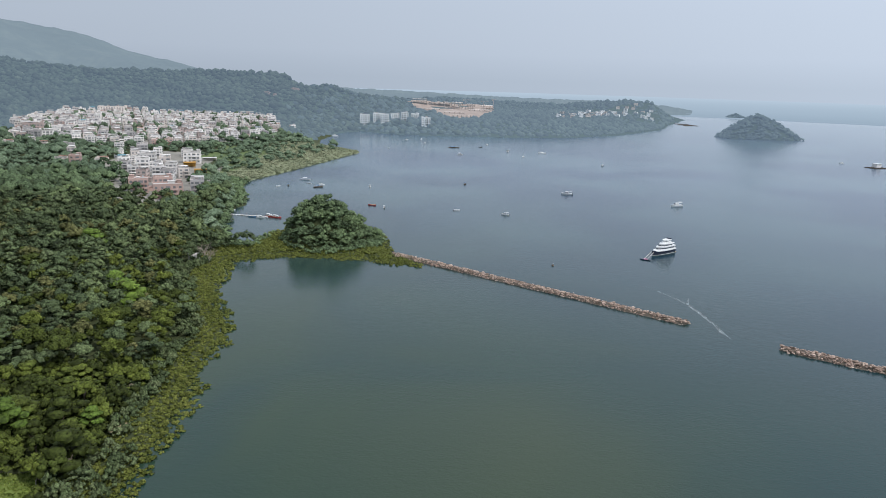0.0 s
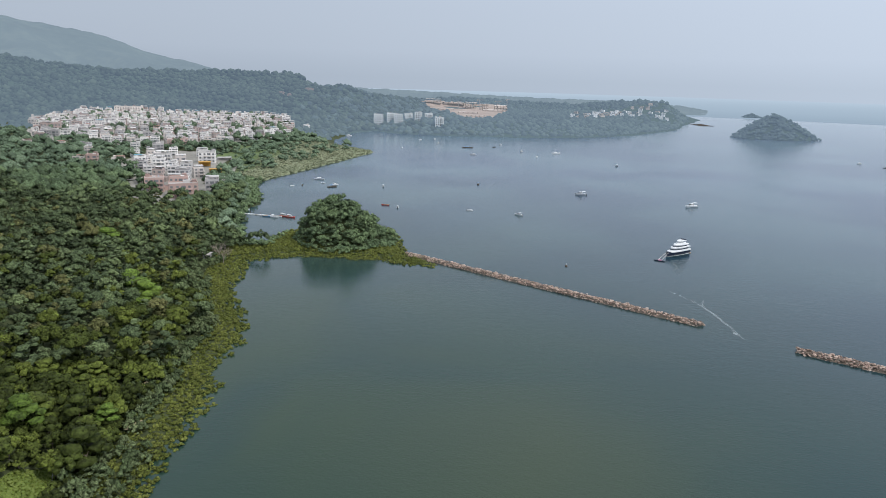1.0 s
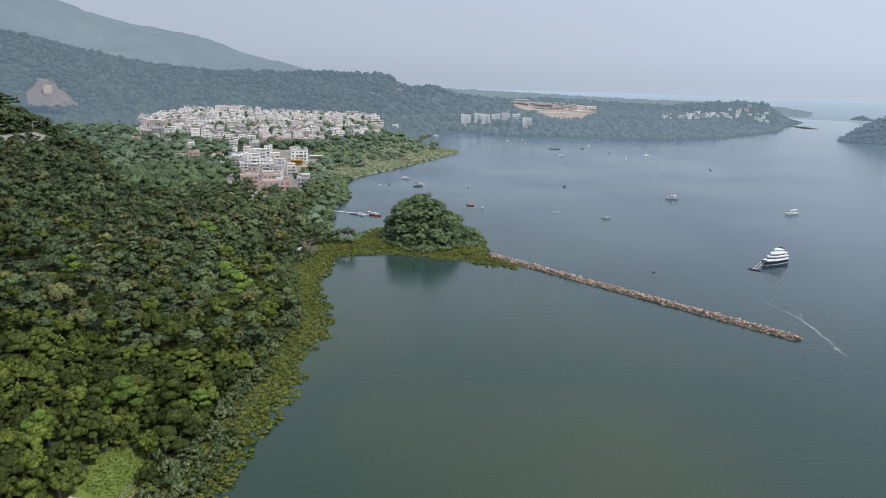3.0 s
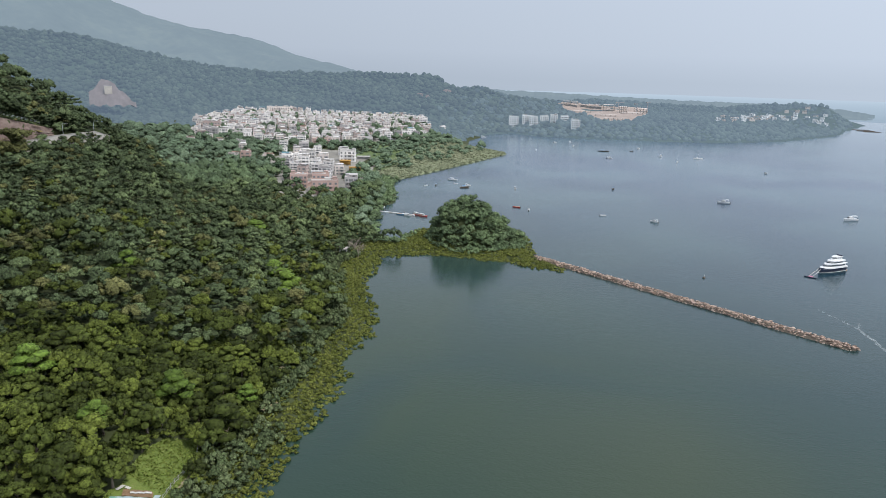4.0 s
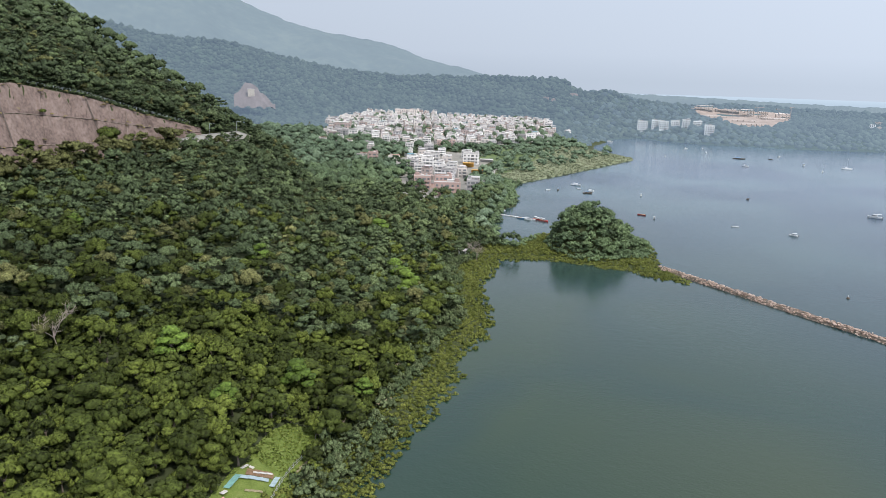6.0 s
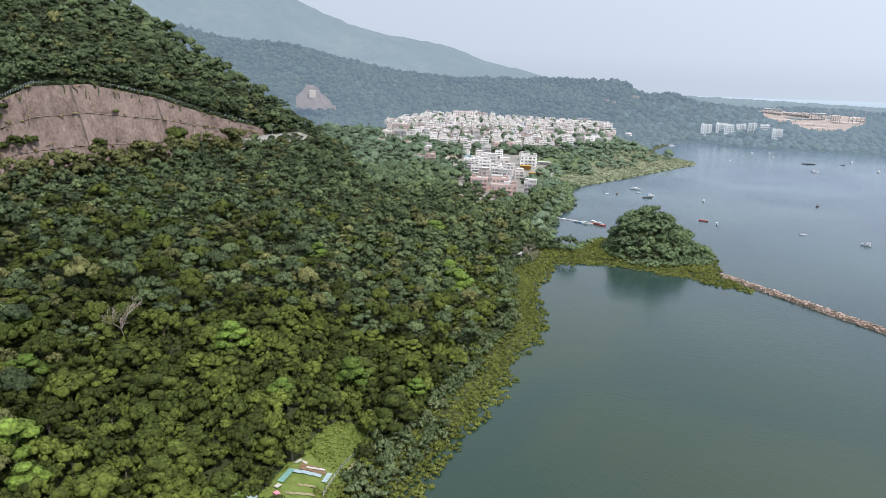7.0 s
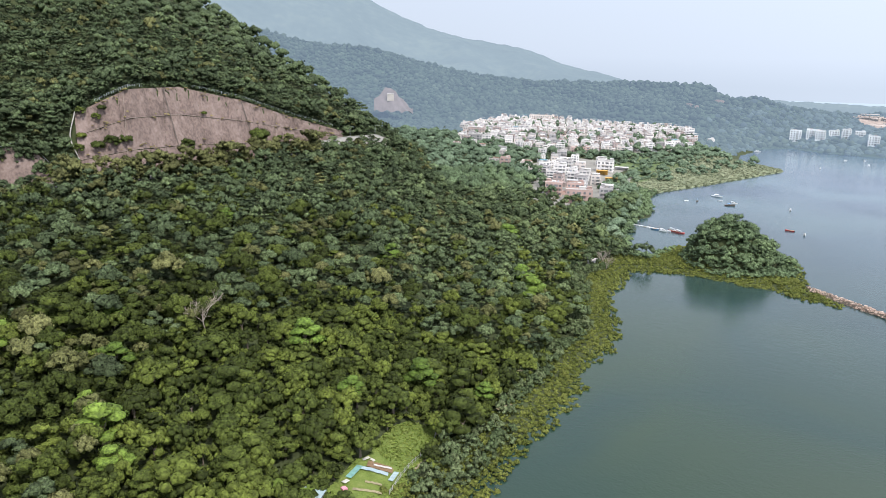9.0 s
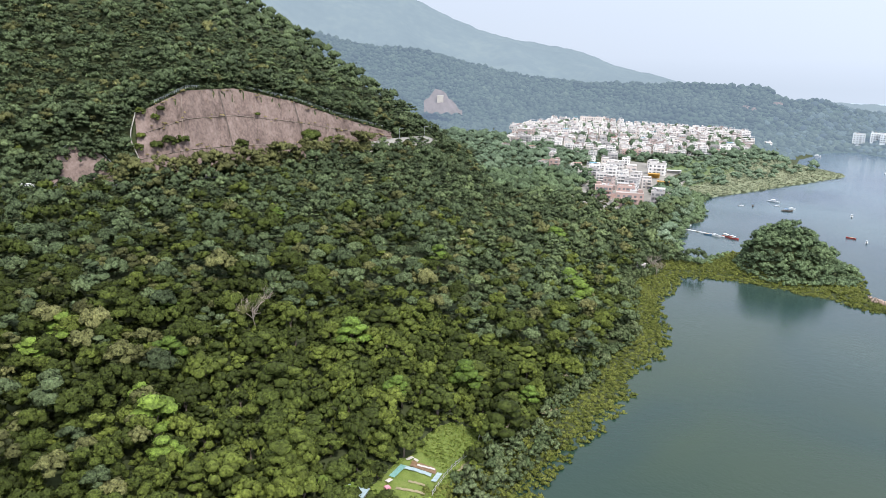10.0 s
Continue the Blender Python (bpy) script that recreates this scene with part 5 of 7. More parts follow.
def ground_strip(name, x0, y0, x1, y1, wide, mat, label, category, lift=0.45, tall=0.05):
    n = 8
    pts = [(x0 + (x1 - x0) * i / n, y0 + (y1 - y0) * i / n) for i in range(n + 1)]
    zz = [float(height(x, y)[0]) + lift + 0.05 * math.sin(i * 2.3) for i, (x, y) in enumerate(pts)]
    return tagged(swept(name, [(x, y, z) for (x, y), z in zip(pts, zz)], wide, tall, mat), label, category)


ground_strip("tarpaulin", -74.4, 86.7, -75.1, 90.9, 1.2, TEAL, "teal tarpaulin laid over a garden bed", "tarpaulin", 0.50)
ground_strip("tarpaulin", -74.8, 90.5, -70.1, 93.0, 1.0, PALE_BLUE, "pale blue tarpaulin strip laid on the grass", "tarpaulin", 0.50)
ground_strip("tarpaulin", -68.7, 91.9, -69.5, 94.9, 1.0, PALE_BLUE, "pale blue tarpaulin beside the garden fence", "tarpaulin", 0.50)
ground_strip("soil_bed", -74.7, 92.6, -70.4, 94.9, 2.0, RED_SOIL, "bare reddish soil bed in the garden", "soil bed", 0.30)
ground_strip("white_sheet", -73.5, 93.0, -70.7, 95.0, 0.5, WHITE_SHEET, "crumpled whitish sheet on the soil bed", "sheet", 0.48)
ground_strip("white_sheet", -75.9, 92.7, -75.6, 94.3, 0.7, WHITE_SHEET, "crumpled white sheet on the grass", "sheet", 0.40)
ground_strip("white_sheet", -75.1, 94.0, -74.2, 94.1, 0.6, WHITE_SHEET, "small whitish sheet on the grass", "sheet", 0.40)
ground_strip("white_sheet", -74.0, 84.9, -73.9, 86.1, 0.9, WHITE_SHEET, "white sheet folded at the garden's edge", "sheet", 0.60)
ground_strip("pink_tarpaulin", -73.0, 83.4, -72.7, 84.3, 1.0, PINK_SHEET, "pink tarpaulin bundle beside the white sheet", "tarpaulin", 0.40, 0.35)
ground_strip("garden_path", -72.0, 85.1, -67.7, 88.1, 0.7, SAND, "bare sandy strip across the garden", "path", 0.32)
ground_strip("garden_path", -71.7, 88.2, -69.1, 89.9, 0.6, SAND, "bare sandy patch in the garden", "path", 0.32)
ground_strip("shore_path", -71.2, 110.7, -68.6, 99.1, 1.0, SAND, "narrow sandy path along the garden fence", "path", 0.25)
ground_strip("shore_path", -68.0, 131.0, -66.2, 135.4, 1.1, SAND, "short exposed stretch of pale concrete path", "path", 1.4)
ground_strip("shore_path", -73.6, 151.5, -72.4, 157.0, 1.1, SAND, "short exposed stretch of pale concrete path", "path", 1.6)
fence = tagged(new("garden_fence"), "low wire fence with pale posts beside the garden", "fence")
prev = None
FENCE = [(-75.2, 117.3), (-72.1, 111.3), (-69.9, 101.6), (-68.3, 94.5), (-66.6, 88.9)]
for i in range(17):
    s_ = i / 16 * (len(FENCE) - 1)
    j_ = min(int(s_), len(FENCE) - 2)
    x, y = Vector(FENCE[j_]).lerp(Vector(FENCE[j_ + 1]), s_ - j_)
    z = float(height(x, y)[0])
    o = part("post", box_bm(-0.05, 0.05, -0.05, 0.05, 0, 1.3), PALE_CONCRETE, fence)
    o.location = (x, y, z)
    if prev:
        for h_ in (0.5, 1.0):
            swept("wire", [(*prev[:2], prev[2] + h_), (x, y, z + h_)], 0.04, 0.04, STEEL, fence)
    prev = (x, y, z)
shed = tagged(new("garden_shed"), "small shed with a corrugated pale roof beside the garden", "shed")
shed.matrix_world = pose(-74.6, 77.6, float(height(-74.6, 77.6)[0]), 0, 0, 20)
part("wall", box_bm(-1.7, 1.7, -1.2, 1.2, 0, 2.0), WHITE_SHEET, shed)
part("roof", box_bm(-2.0, 2.0, -1.5, 1.5, 2.003, 2.15), PALE_BLUE, shed)
part("door", box_bm(-0.4, 0.4, -1.24, -1.203, 0, 1.8), GLASS_DARK, shed)

# bare dead trees
def dead_tree(x, y, tall, seed):
    rg = random.Random(seed)
    cu = bpy.data.curves.new("branches", "CURVE")
    cu.dimensions, cu.bevel_depth, cu.bevel_resolution = "3D", 0.06, 1

    def grow(p, d, ln, rad, depth):
        sp = cu.splines.new("POLY")
        sp.points.add(3)
        q = Vector(p)
        for i in range(4):
            sp.points[i].co = (*q, 1)
            sp.points[i].radius = rad * (1 - 0.15 * i)
            q = q + (d + Vector((rg.uniform(-.2, .2), rg.uniform(-.2, .2), rg.uniform(-.1, .15)))) * ln / 3
        if depth:
            for _ in range(5):
                nd = (d + Vector((rg.uniform(-1, 1), rg.uniform(-1, 1), rg.uniform(-0.25, 0.3)))).normalized()
                grow(sp.points[rg.randint(2, 3)].co.xyz, nd, ln * 0.62, rad * 0.55, depth - 1)

    grow(Vector((0, 0, -0.3)), Vector((0, 0, 1)), tall * 0.55, 2.6, 3)
    tmp = new("tmp", cu)
    me = bpy.data.meshes.new_from_object(tmp.evaluated_get(bpy.context.evaluated_depsgraph_get()))
    bpy.data.objects.remove(tmp)
    me.materials.clear()
    me.materials.append(DEAD_WOOD)
    t = new("dead_tree")
    t.location = (x, y, float(height(x, y)[0]))
    b = new("crown", me)
    b.parent = t
    return tagged(t, "bare grey dead tree with thin branches", "tree")


DEAD_WOOD = material("dead_wood", (0.3, 0.25, 0.21), 0.9, 0.2, 1.0)
dead_tree(-133.5, 103.3, 11, 4)
dead_tree(-95.5, 271, 8, 8)
dead_tree(-93, 268, 7, 9)

# hut on the shore by the neck
HUT_RED = material("faded_roof_sheet", (0.42, 0.38, 0.36), 0.7, 0.3, 0.6)
WALL_WHITE = material("white_render", (0.76, 0.725, 0.695), 0.85, 0.25, 0.5, random_from="object")
hut = tagged(new("shore_hut"), "small whitewashed hut with a faded sheet roof among trees", "hut")
hut.matrix_world = pose(-101, 273.5, 2.0, 0, 0, 25) @ Matrix.Scale(0.8, 4)
part("wall", box_bm(-2.6, 2.6, -2.0, 2.0, -1, 2.6), WALL_WHITE, hut)
bm = bmesh.new()
vv = [bm.verts.new(p) for p in ((-2.9, -2.3, 2.6), (2.9, -2.3, 2.6), (2.9, 2.3, 2.6), (-2.9, 2.3, 2.6), (-2.9, 0, 3.4), (2.9, 0, 3.4))]
for f in ((0, 1, 5, 4), (2, 3, 4, 5), (0, 4, 3), (1, 2, 5), (3, 2, 1, 0)):
    bm.faces.new([vv[i] for i in f])
part("roof", bm, HUT_RED, hut)
part("door", box_bm(-0.5, 0.5, -2.05, -2.004, 0, 2.0), GLASS_DARK, hut)

# road lamps where the road rounds the spur
for az in (-38.6, -40.6):
    p = along_road(az, az + 0.1, 4.6, 1)[0]
    lamp = tagged(new("street_lamp"), "tall grey street lamp beside the coast road", "street lamp", "lamps of the coast road")
    lamp.matrix_world = pose(*p, 0, 0, 90 - az)
    part("pole", box_bm(-0.1, 0.1, -0.1, 0.1, 0, 9.0, taper=0.04), STEEL, lamp)
    part("arm", box_bm(-0.05, 0.05, -1.9, 0.06, 8.9, 9.02), STEEL, lamp)
    part("lantern", box_bm(-0.15, 0.15, -2.5, -1.9, 8.84, 9.0), PALE_CONCRETE, lamp)


# young palms beside the garden shed
def palm(x, y, tall, seed):
    rg = random.Random(seed)
    t = tagged(new("palm"), "young yellowish-green palm beside the garden", "palm", "palms by the garden")
    t.location = (x, y, float(height(x, y)[0]) - 0.1)
    bm = bmesh.new()
    bmesh.ops.create_cone(bm, segments=8, radius1=0.16, radius2=0.11, depth=tall, cap_ends=True, matrix=Matrix.Translation((0, 0, tall / 2)))
    part("trunk", bm, BARK, t)
    for k in range(13):
        a, up, ln = k * 2.4 + rg.uniform(-0.2, 0.2), rg.uniform(0.2, 0.95), rg.uniform(1.6, 2.4)
        bm = bmesh.new()
        prev = None
        for i in range(8):
            s = i / 7
            c = Vector((math.cos(a) * ln * s, math.sin(a) * ln * s, tall + up * ln * s - 1.15 * ln * s * s))
            w = Vector((-math.sin(a), math.cos(a), 0)) * 0.3 * math.sin(math.pi * min(0.96, s * 0.85 + 0.12))
            ring = [bm.verts.new(c - w - Vector((0, 0, 0.12 * s))), bm.verts.new(c + Vector((0, 0, 0.05))), bm.verts.new(c + w - Vector((0, 0, 0.12 * s)))]
            if prev:
                bm.faces.new((prev[0], prev[1], ring[1], ring[0]))
                bm.faces.new((prev[1], prev[2], ring[2], ring[1]))
            prev = ring
        part("frond", bm, GRASS_TUFT, t)


palm(-80.5, 75.5, 2.6, 1)
palm(-76.0, 78.0, 2.0, 2)
palm(-84.5, 73.0, 2.4, 3)


# ---- the town ----
YARD = material("worn_yard", (0.24, 0.225, 0.195), 0.9, 0.4, 0.08, second=(0.33, 0.31, 0.28))
WALL_CREAM = material("cream_render", (0.64, 0.575, 0.53), 0.85, 0.22, 0.4, random_from="object")
WALL_PINK = material("pink_tiled_wall", (0.5, 0.36, 0.315), 0.75, 0.15, 0.5, random_from="object")
WALL_GREY = material("grey_tiled_wall", (0.42, 0.4, 0.39), 0.8, 0.25, 0.4, random_from="object", second=(0.54, 0.51, 0.5))
WALL_BROWN = material("brown_tiled_wall", (0.42, 0.34, 0.31), 0.8, 0.25, 0.4, random_from="object")
ROOF_GREY = material("roof_screed", (0.47, 0.44, 0.415), 0.9, 0.35, 0.35, random_from="object", second=(0.63, 0.595, 0.565))
ROOF_SHEET = material("pale_roof_sheet", (0.6, 0.57, 0.545), 0.6, 0.25, 0.3, random_from="object")
ROOF_BLUE = material("blue_roof_sheet", (0.10, 0.28, 0.36), 0.5, 0.25, 0.5)
ROOF_RUST = material("rusty_roof_sheet", (0.36, 0.2, 0.15), 0.7, 0.3, 0.5)
ORANGE = material("orange_yellow_awning", (0.5, 0.28, 0.06), 0.6, 0.15, 0.6)
WINDOW_GLASS = material("window_glass", (0.19, 0.195, 0.2), 0.2, 0.3, 1.0, spec=0.6, random_from="object")

MESHES = {}


def box_mesh(key, mat, *boxes):
    """Shared mesh of boxes, made once."""
    k_ = (key, mat.name, boxes)
    if k_ not in MESHES:
        bm = bmesh.new()
        for b in boxes:
            add_box(bm, *b)
        me = bpy.data.meshes.new(key)
        bm.to_mesh(me)
        bm.free()
        me.materials.append(mat)
        MESHES[k_] = me
    return MESHES[k_]


def put(name, me, parent, loc=(0, 0, 0), turn=0.0):
    o = new(name, me)
    o.parent, o.location = parent, loc
    if turn:
        o.rotation_euler = (0, 0, turn)
    return o


def house(w, d, storeys, wall, roof_cover=None, balcony=True, detail=2, seed=0):
    """Flat-roofed house: walls on a plinth, parapet, stair hood, balconies with rails, windows. Front towards -y."""
    rg = random.Random(seed)
    h = storeys * 2.85
    t = new("house")
    put("wall", box_mesh("wall", wall, (-w / 2, w / 2, -d / 2, d / 2, -4.0, h)), t)
    pw = 0.25
    rf = put("roof", box_mesh("roof", ROOF_GREY, (-w / 2 + 0.004, w / 2 - 0.004, -d / 2 + 0.004, d / 2 - 0.004, h + 0.004, h + 0.15)), t)
    put("parapet", box_mesh("parapet", wall, (-w / 2, w / 2, -d / 2, -d / 2 + pw, h + 0.002, h + 1.0), (-w / 2, w / 2, d / 2 - pw, d / 2, h + 0.002, h + 1.0),
                            (-w / 2, -w / 2 + pw, -d / 2 + pw, d / 2 - pw, h + 0.002, h + 1.0), (w / 2 - pw, w / 2, -d / 2 + pw, d / 2 - pw, h + 0.002, h + 1.0)), t)
    sx, sy = rg.choice((-1, 1)) * (w / 2 - 2.0), d / 2 - 1.9
    put("stair_hood", box_mesh("stair_hood", wall, (sx - 1.3, sx + 1.3, sy - 1.2, sy + 1.2, h + 0.16, h + 2.1), (sx - 1.7, sx + 1.7, sy - 1.6, sy + 1.6, h + 2.104, h + 2.25)), t)
    rx, ry = rg.uniform(-0.25, 0.25) * w, rg.uniform(-0.35, 0.05) * d
    rw, rd, rh = rg.uniform(1.0, 2.2), rg.uniform(0.9, 1.8), rg.uniform(0.9, 2.3)
    put("roof_shed", box_mesh("roof_shed", ROOF_SHEET if seed % 3 else ROOF_GREY, (rx - rw, rx + rw, ry - rd, ry + rd, h + 0.154, h + rh), (rx - rw - 0.2, rx + rw + 0.2, ry - rd - 0.2, ry + rd + 0.2, h + rh + 0.004, h + rh + 0.12)), rf)
    if detail and seed % 2 == 0:
        put("roof_tank", box_mesh("roof_tank", STEEL, (-0.55, 0.55, -0.55, 0.55, 0, 1.3), (-0.7, 0.7, -0.7, 0.7, -0.12, -0.004)), rf, (-sx * 0.7, d * 0.25, h + 0.28))
    if seed % 3 == 1:
        ax_ = rg.choice((-1, 1))
        put("annex", box_mesh("annex", wall, (-1.6, 1.6, -d * 0.4, d * 0.4, -4.0, 3.0), (-1.8, 1.8, -d * 0.43, d * 0.43, 3.004, 3.2)), t, (ax_ * (w / 2 + 1.604), 0, 0))
    if roof_cover:
        cx = -sx * 0.6
        put("roof_canopy", box_mesh("roof_canopy", roof_cover, (cx - w * 0.34, cx + w * 0.34, -d * 0.46, d * 0.3, h + 2.35, h + 2.5)), t)
        for ax, ay in ((-1, -1), (1, -1), (1, 1), (-1, 1)):
            put("canopy_post", box_mesh("canopy_post", CONCRETE, (-0.08, 0.08, -0.08, 0.08, 0, 2.2)), t, (cx + ax * w * 0.24, -d * 0.11 + ay * d * 0.28, h + 0.15))
    win = box_mesh("window", WINDOW_GLASS, (-0.75, 0.75, -0.05, 0.03, 0, 1.35))
    wide = box_mesh("window", WINDOW_GLASS, (-1.3, 1.3, -0.05, 0.03, 0, 2.1))
    cols = [-w / 2 + w * (i + 0.5) / max(2, round(w / 3.4)) for i in range(max(2, round(w / 3.4)))]
    for s in range(storeys):
        z = s * 2.85
        if detail > 1 or s > 0:
            for i, cx in enumerate(cols):
                if balcony and i == len(cols) // 2:
                    put("window", wide, t, (cx, -d / 2 - 0.012, z + 0.25))
                else:
                    put("window", win, t, (cx, -d / 2 - 0.012, z + 0.95))
        if detail > 1:
            for cy in (-d * 0.22, d * 0.22):
                put("window", win, t, (w / 2 + 0.012, cy, z + 0.95), math.pi / 2)
                if s:
                    put("window", win, t, (-w / 2 - 0.012, cy, z + 0.95), -math.pi / 2)
        if balcony and s and detail:
            bx = cols[len(cols) // 2]
            bw = w * 0.3
            put("balcony", box_mesh("balcony", wall, (-bw, bw, -1.25, -0.004, -0.12, 0.06), (-bw, bw, -1.25, -1.13, 0.062, 0.95),
                                    (-bw, -bw + 0.12, -1.128, -0.004, 0.062, 0.95), (bw - 0.12, bw, -1.128, -0.004, 0.062, 0.95)), t, (bx, -d / 2, z))
    return t


def stand(x, y, turn, ob=None, kindref=None, up=0.0):
    z = float(height(x, y)[0]) + up
    return pose(x, y, z, 0, 0, turn)


HOUSE_KINDS = []
for i, (w, d, st, wm, rc, bal, lab) in enumerate((
        (8.6, 8.2, 3, WALL_WHITE, None, True, "three-storey white village house with balconies and a flat roof"),
        (9.0, 8.2, 3, WALL_WHITE, ROOF_SHEET, True, "white three-storey village house with a roof canopy"),
        (8.2, 8.6, 3, WALL_CREAM, ROOF_SHEET, True, "cream three-storey village house with a sheet-roofed terrace"),
        (9.4, 8.4, 3, WALL_GREY, None, True, "grey-tiled three-storey village house with a flat roof"),
        (8.4, 8.2, 3, WALL_BROWN, ROOF_SHEET, True, "brown-tiled three-storey village house with balconies"),
        (8.6, 8.8, 3, WALL_WHITE, ROOF_BLUE, False, "white three-storey village house with a blue roof sheet"),
        (9.0, 8.6, 2, WALL_CREAM, ROOF_RUST, False, "cream two-storey village house with a rusty roof sheet"),
        (8.4, 8.2, 3, WALL_PINK, None, True, "dusky pink three-storey village house with a flat roof"))):
    HOUSE_KINDS.append((w, d, st, wm, rc, bal, lab))
# far walls carry a faint emission in place of haze
WALL_FAR = material("far_white_wall_hazed", (0.6, 0.6, 0.59), 0.85, 0.15, 0.3, random_from="object", haze_glow=(0.1, 0.12, 0.14))
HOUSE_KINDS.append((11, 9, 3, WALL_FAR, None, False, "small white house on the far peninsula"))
WALL_FAR_TAN = material("far_tan_wall_hazed", (0.46, 0.4, 0.36), 0.85, 0.15, 0.3, random_from="object", haze_glow=(0.1, 0.12, 0.14))
HOUSE_KINDS.append((9, 8, 2, WALL_FAR_TAN, None, False, "small beige house on the far peninsula"))
made_houses = {}


def put_house(kind, detail, x, y, turn, group):
    w, d, st, wm, rc, bal, lab = HOUSE_KINDS[kind]
    m = stand(x, y, turn) @ Matrix.Diagonal((0.74 + 0.24 * abs(math.sin(x * 7.1)), 0.76 + 0.2 * abs(math.sin(y * 5.3)), 0.66 + 0.24 * abs(math.sin(x + y)), 1))
    if (kind, detail) in made_houses:
        return copy_thing(made_houses[kind, detail], m)
    t = house(w, d, st, wm, rc if detail else rc, bal, detail, kind)
    t.matrix_basis = m
    tagged(t, lab, "house", group)
    made_houses[kind, detail] = t
    return t


def special(x, y, turn, w, d, st, wm, rc, label, group="houses of the lower town", bal=True, seed=3):
    t = house(w, d, st, wm, rc, bal, 2, seed)
    t.matrix_basis = stand(x, y, turn) @ Matrix.Diagonal((0.92, 0.92, 0.95, 1))
    return tagged(t, label, "house", group)


# lower town, nearest the shore
LOWER = "houses of the lower town"
special(-164, 409, 24, 18, 11, 3, WALL_PINK, None, "long pink three-storey apartment house with many windows", seed=5)
special(-187, 422, 22, 12, 11, 3, WALL_PINK, None, "pink three-storey apartment house with roof terraces", seed=6)
special(-176, 432, 22, 12, 9, 3, WALL_PINK, ROOF_SHEET, "pink three-storey house with a sheet-roofed terrace", seed=7)
special(-155, 433, 18, 9, 12, 3, WALL_GREY, ROOF_SHEET, "grey and white three-storey house beside the pink block", seed=8)
special(-199, 548, 15, 14, 10, 3, WALL_WHITE, None, "wide white three-storey house with deep balconies", seed=9)
special(-226, 530, 15, 12, 9, 3, WALL_WHITE, ROOF_SHEET, "wide white three-storey house with a covered roof terrace", seed=10)
for i, (x, y, kd) in enumerate(((-200, 459, 4), (-199, 481, 0), (-187, 468, 3), (-217, 483, 0), (-221, 509, 1), (-209, 503, 0), (-210, 522, 2), (-236, 546, 1), (-251, 566, 3),
                                (-262, 560, 0), (-240, 532, 0), (-240, 520, 5), (-197, 500, 1), (-184, 487, 2), (-238, 578, 0), (-214, 578, 1), (-256, 590, 3), (-182, 455, 0), (-246, 552, 2), (-233, 506, 3))):
    put_house(kd, 2, x, y, 18 + (i * 37 % 23) - 11, LOWER)
for i, (x, y, kd) in enumerate(((-260, 527, 6), (-272, 512, 7), (-294, 533, 6), (-361, 609, 2), (-374, 598, 6), (-345, 598, 6), (-300, 560, 2), (-310, 575, 3), (-188, 862, 0), (-280, 600, 0), (-262, 610, 6))):
    put_house(kd, 2, x, y, 20 + (i * 29 % 13) - 6, LOWER)

# tree green dulled and blued, the haze over the town put into its colour
LEAF_TOWN = material("leaf_town_tree_hazed", (0.075, 0.115, 0.062), 0.7, 0.4, 0.3, random_from="object", second=(0.12, 0.165, 0.09), spec=0.12, speckle=0.2, leafy=6.0)
TOWN_CROWNS = [crown_mesh("crown", KNOLL_CROWNS[k_], LEAF_TOWN) for k_ in range(3)]

# upper town: close rows, fully built at the front
rg = np.random.default_rng(21)
UPPER = "houses of the upper town"
turn0 = math.radians(24)
plots = []
for jr in range(-36, 37):
    for ir in range(-36, 37):
        px_, py_ = ir * 10.8, jr * 12.2
        x = -345 + px_ * math.cos(turn0) - py_ * math.sin(turn0) + rg.normal(0, 1.0)
        y = 790 + px_ * math.sin(turn0) + py_ * math.cos(turn0) + rg.normal(0, 1.2)
        if not in_polygon(np.array([x]), np.array([y]), TOWN)[0] or rg.random() < 0.08:
            continue
        r_, az_ = math.hypot(x, y), math.degrees(math.atan2(x, y))
        kd = int(rg.choice(8, p=(0.2, 0.19, 0.17, 0.18, 0.12, 0.02, 0.07, 0.05)))
        plots.append((r_, kd, x, y, 24 + rg.normal(0, 8)))
plots.sort()
for n_, (r_, kd, x, y, turn) in enumerate(plots):
    if n_ < 180:
        put_house(kd, 2 if n_ < 54 else 0, x, y, turn, UPPER)
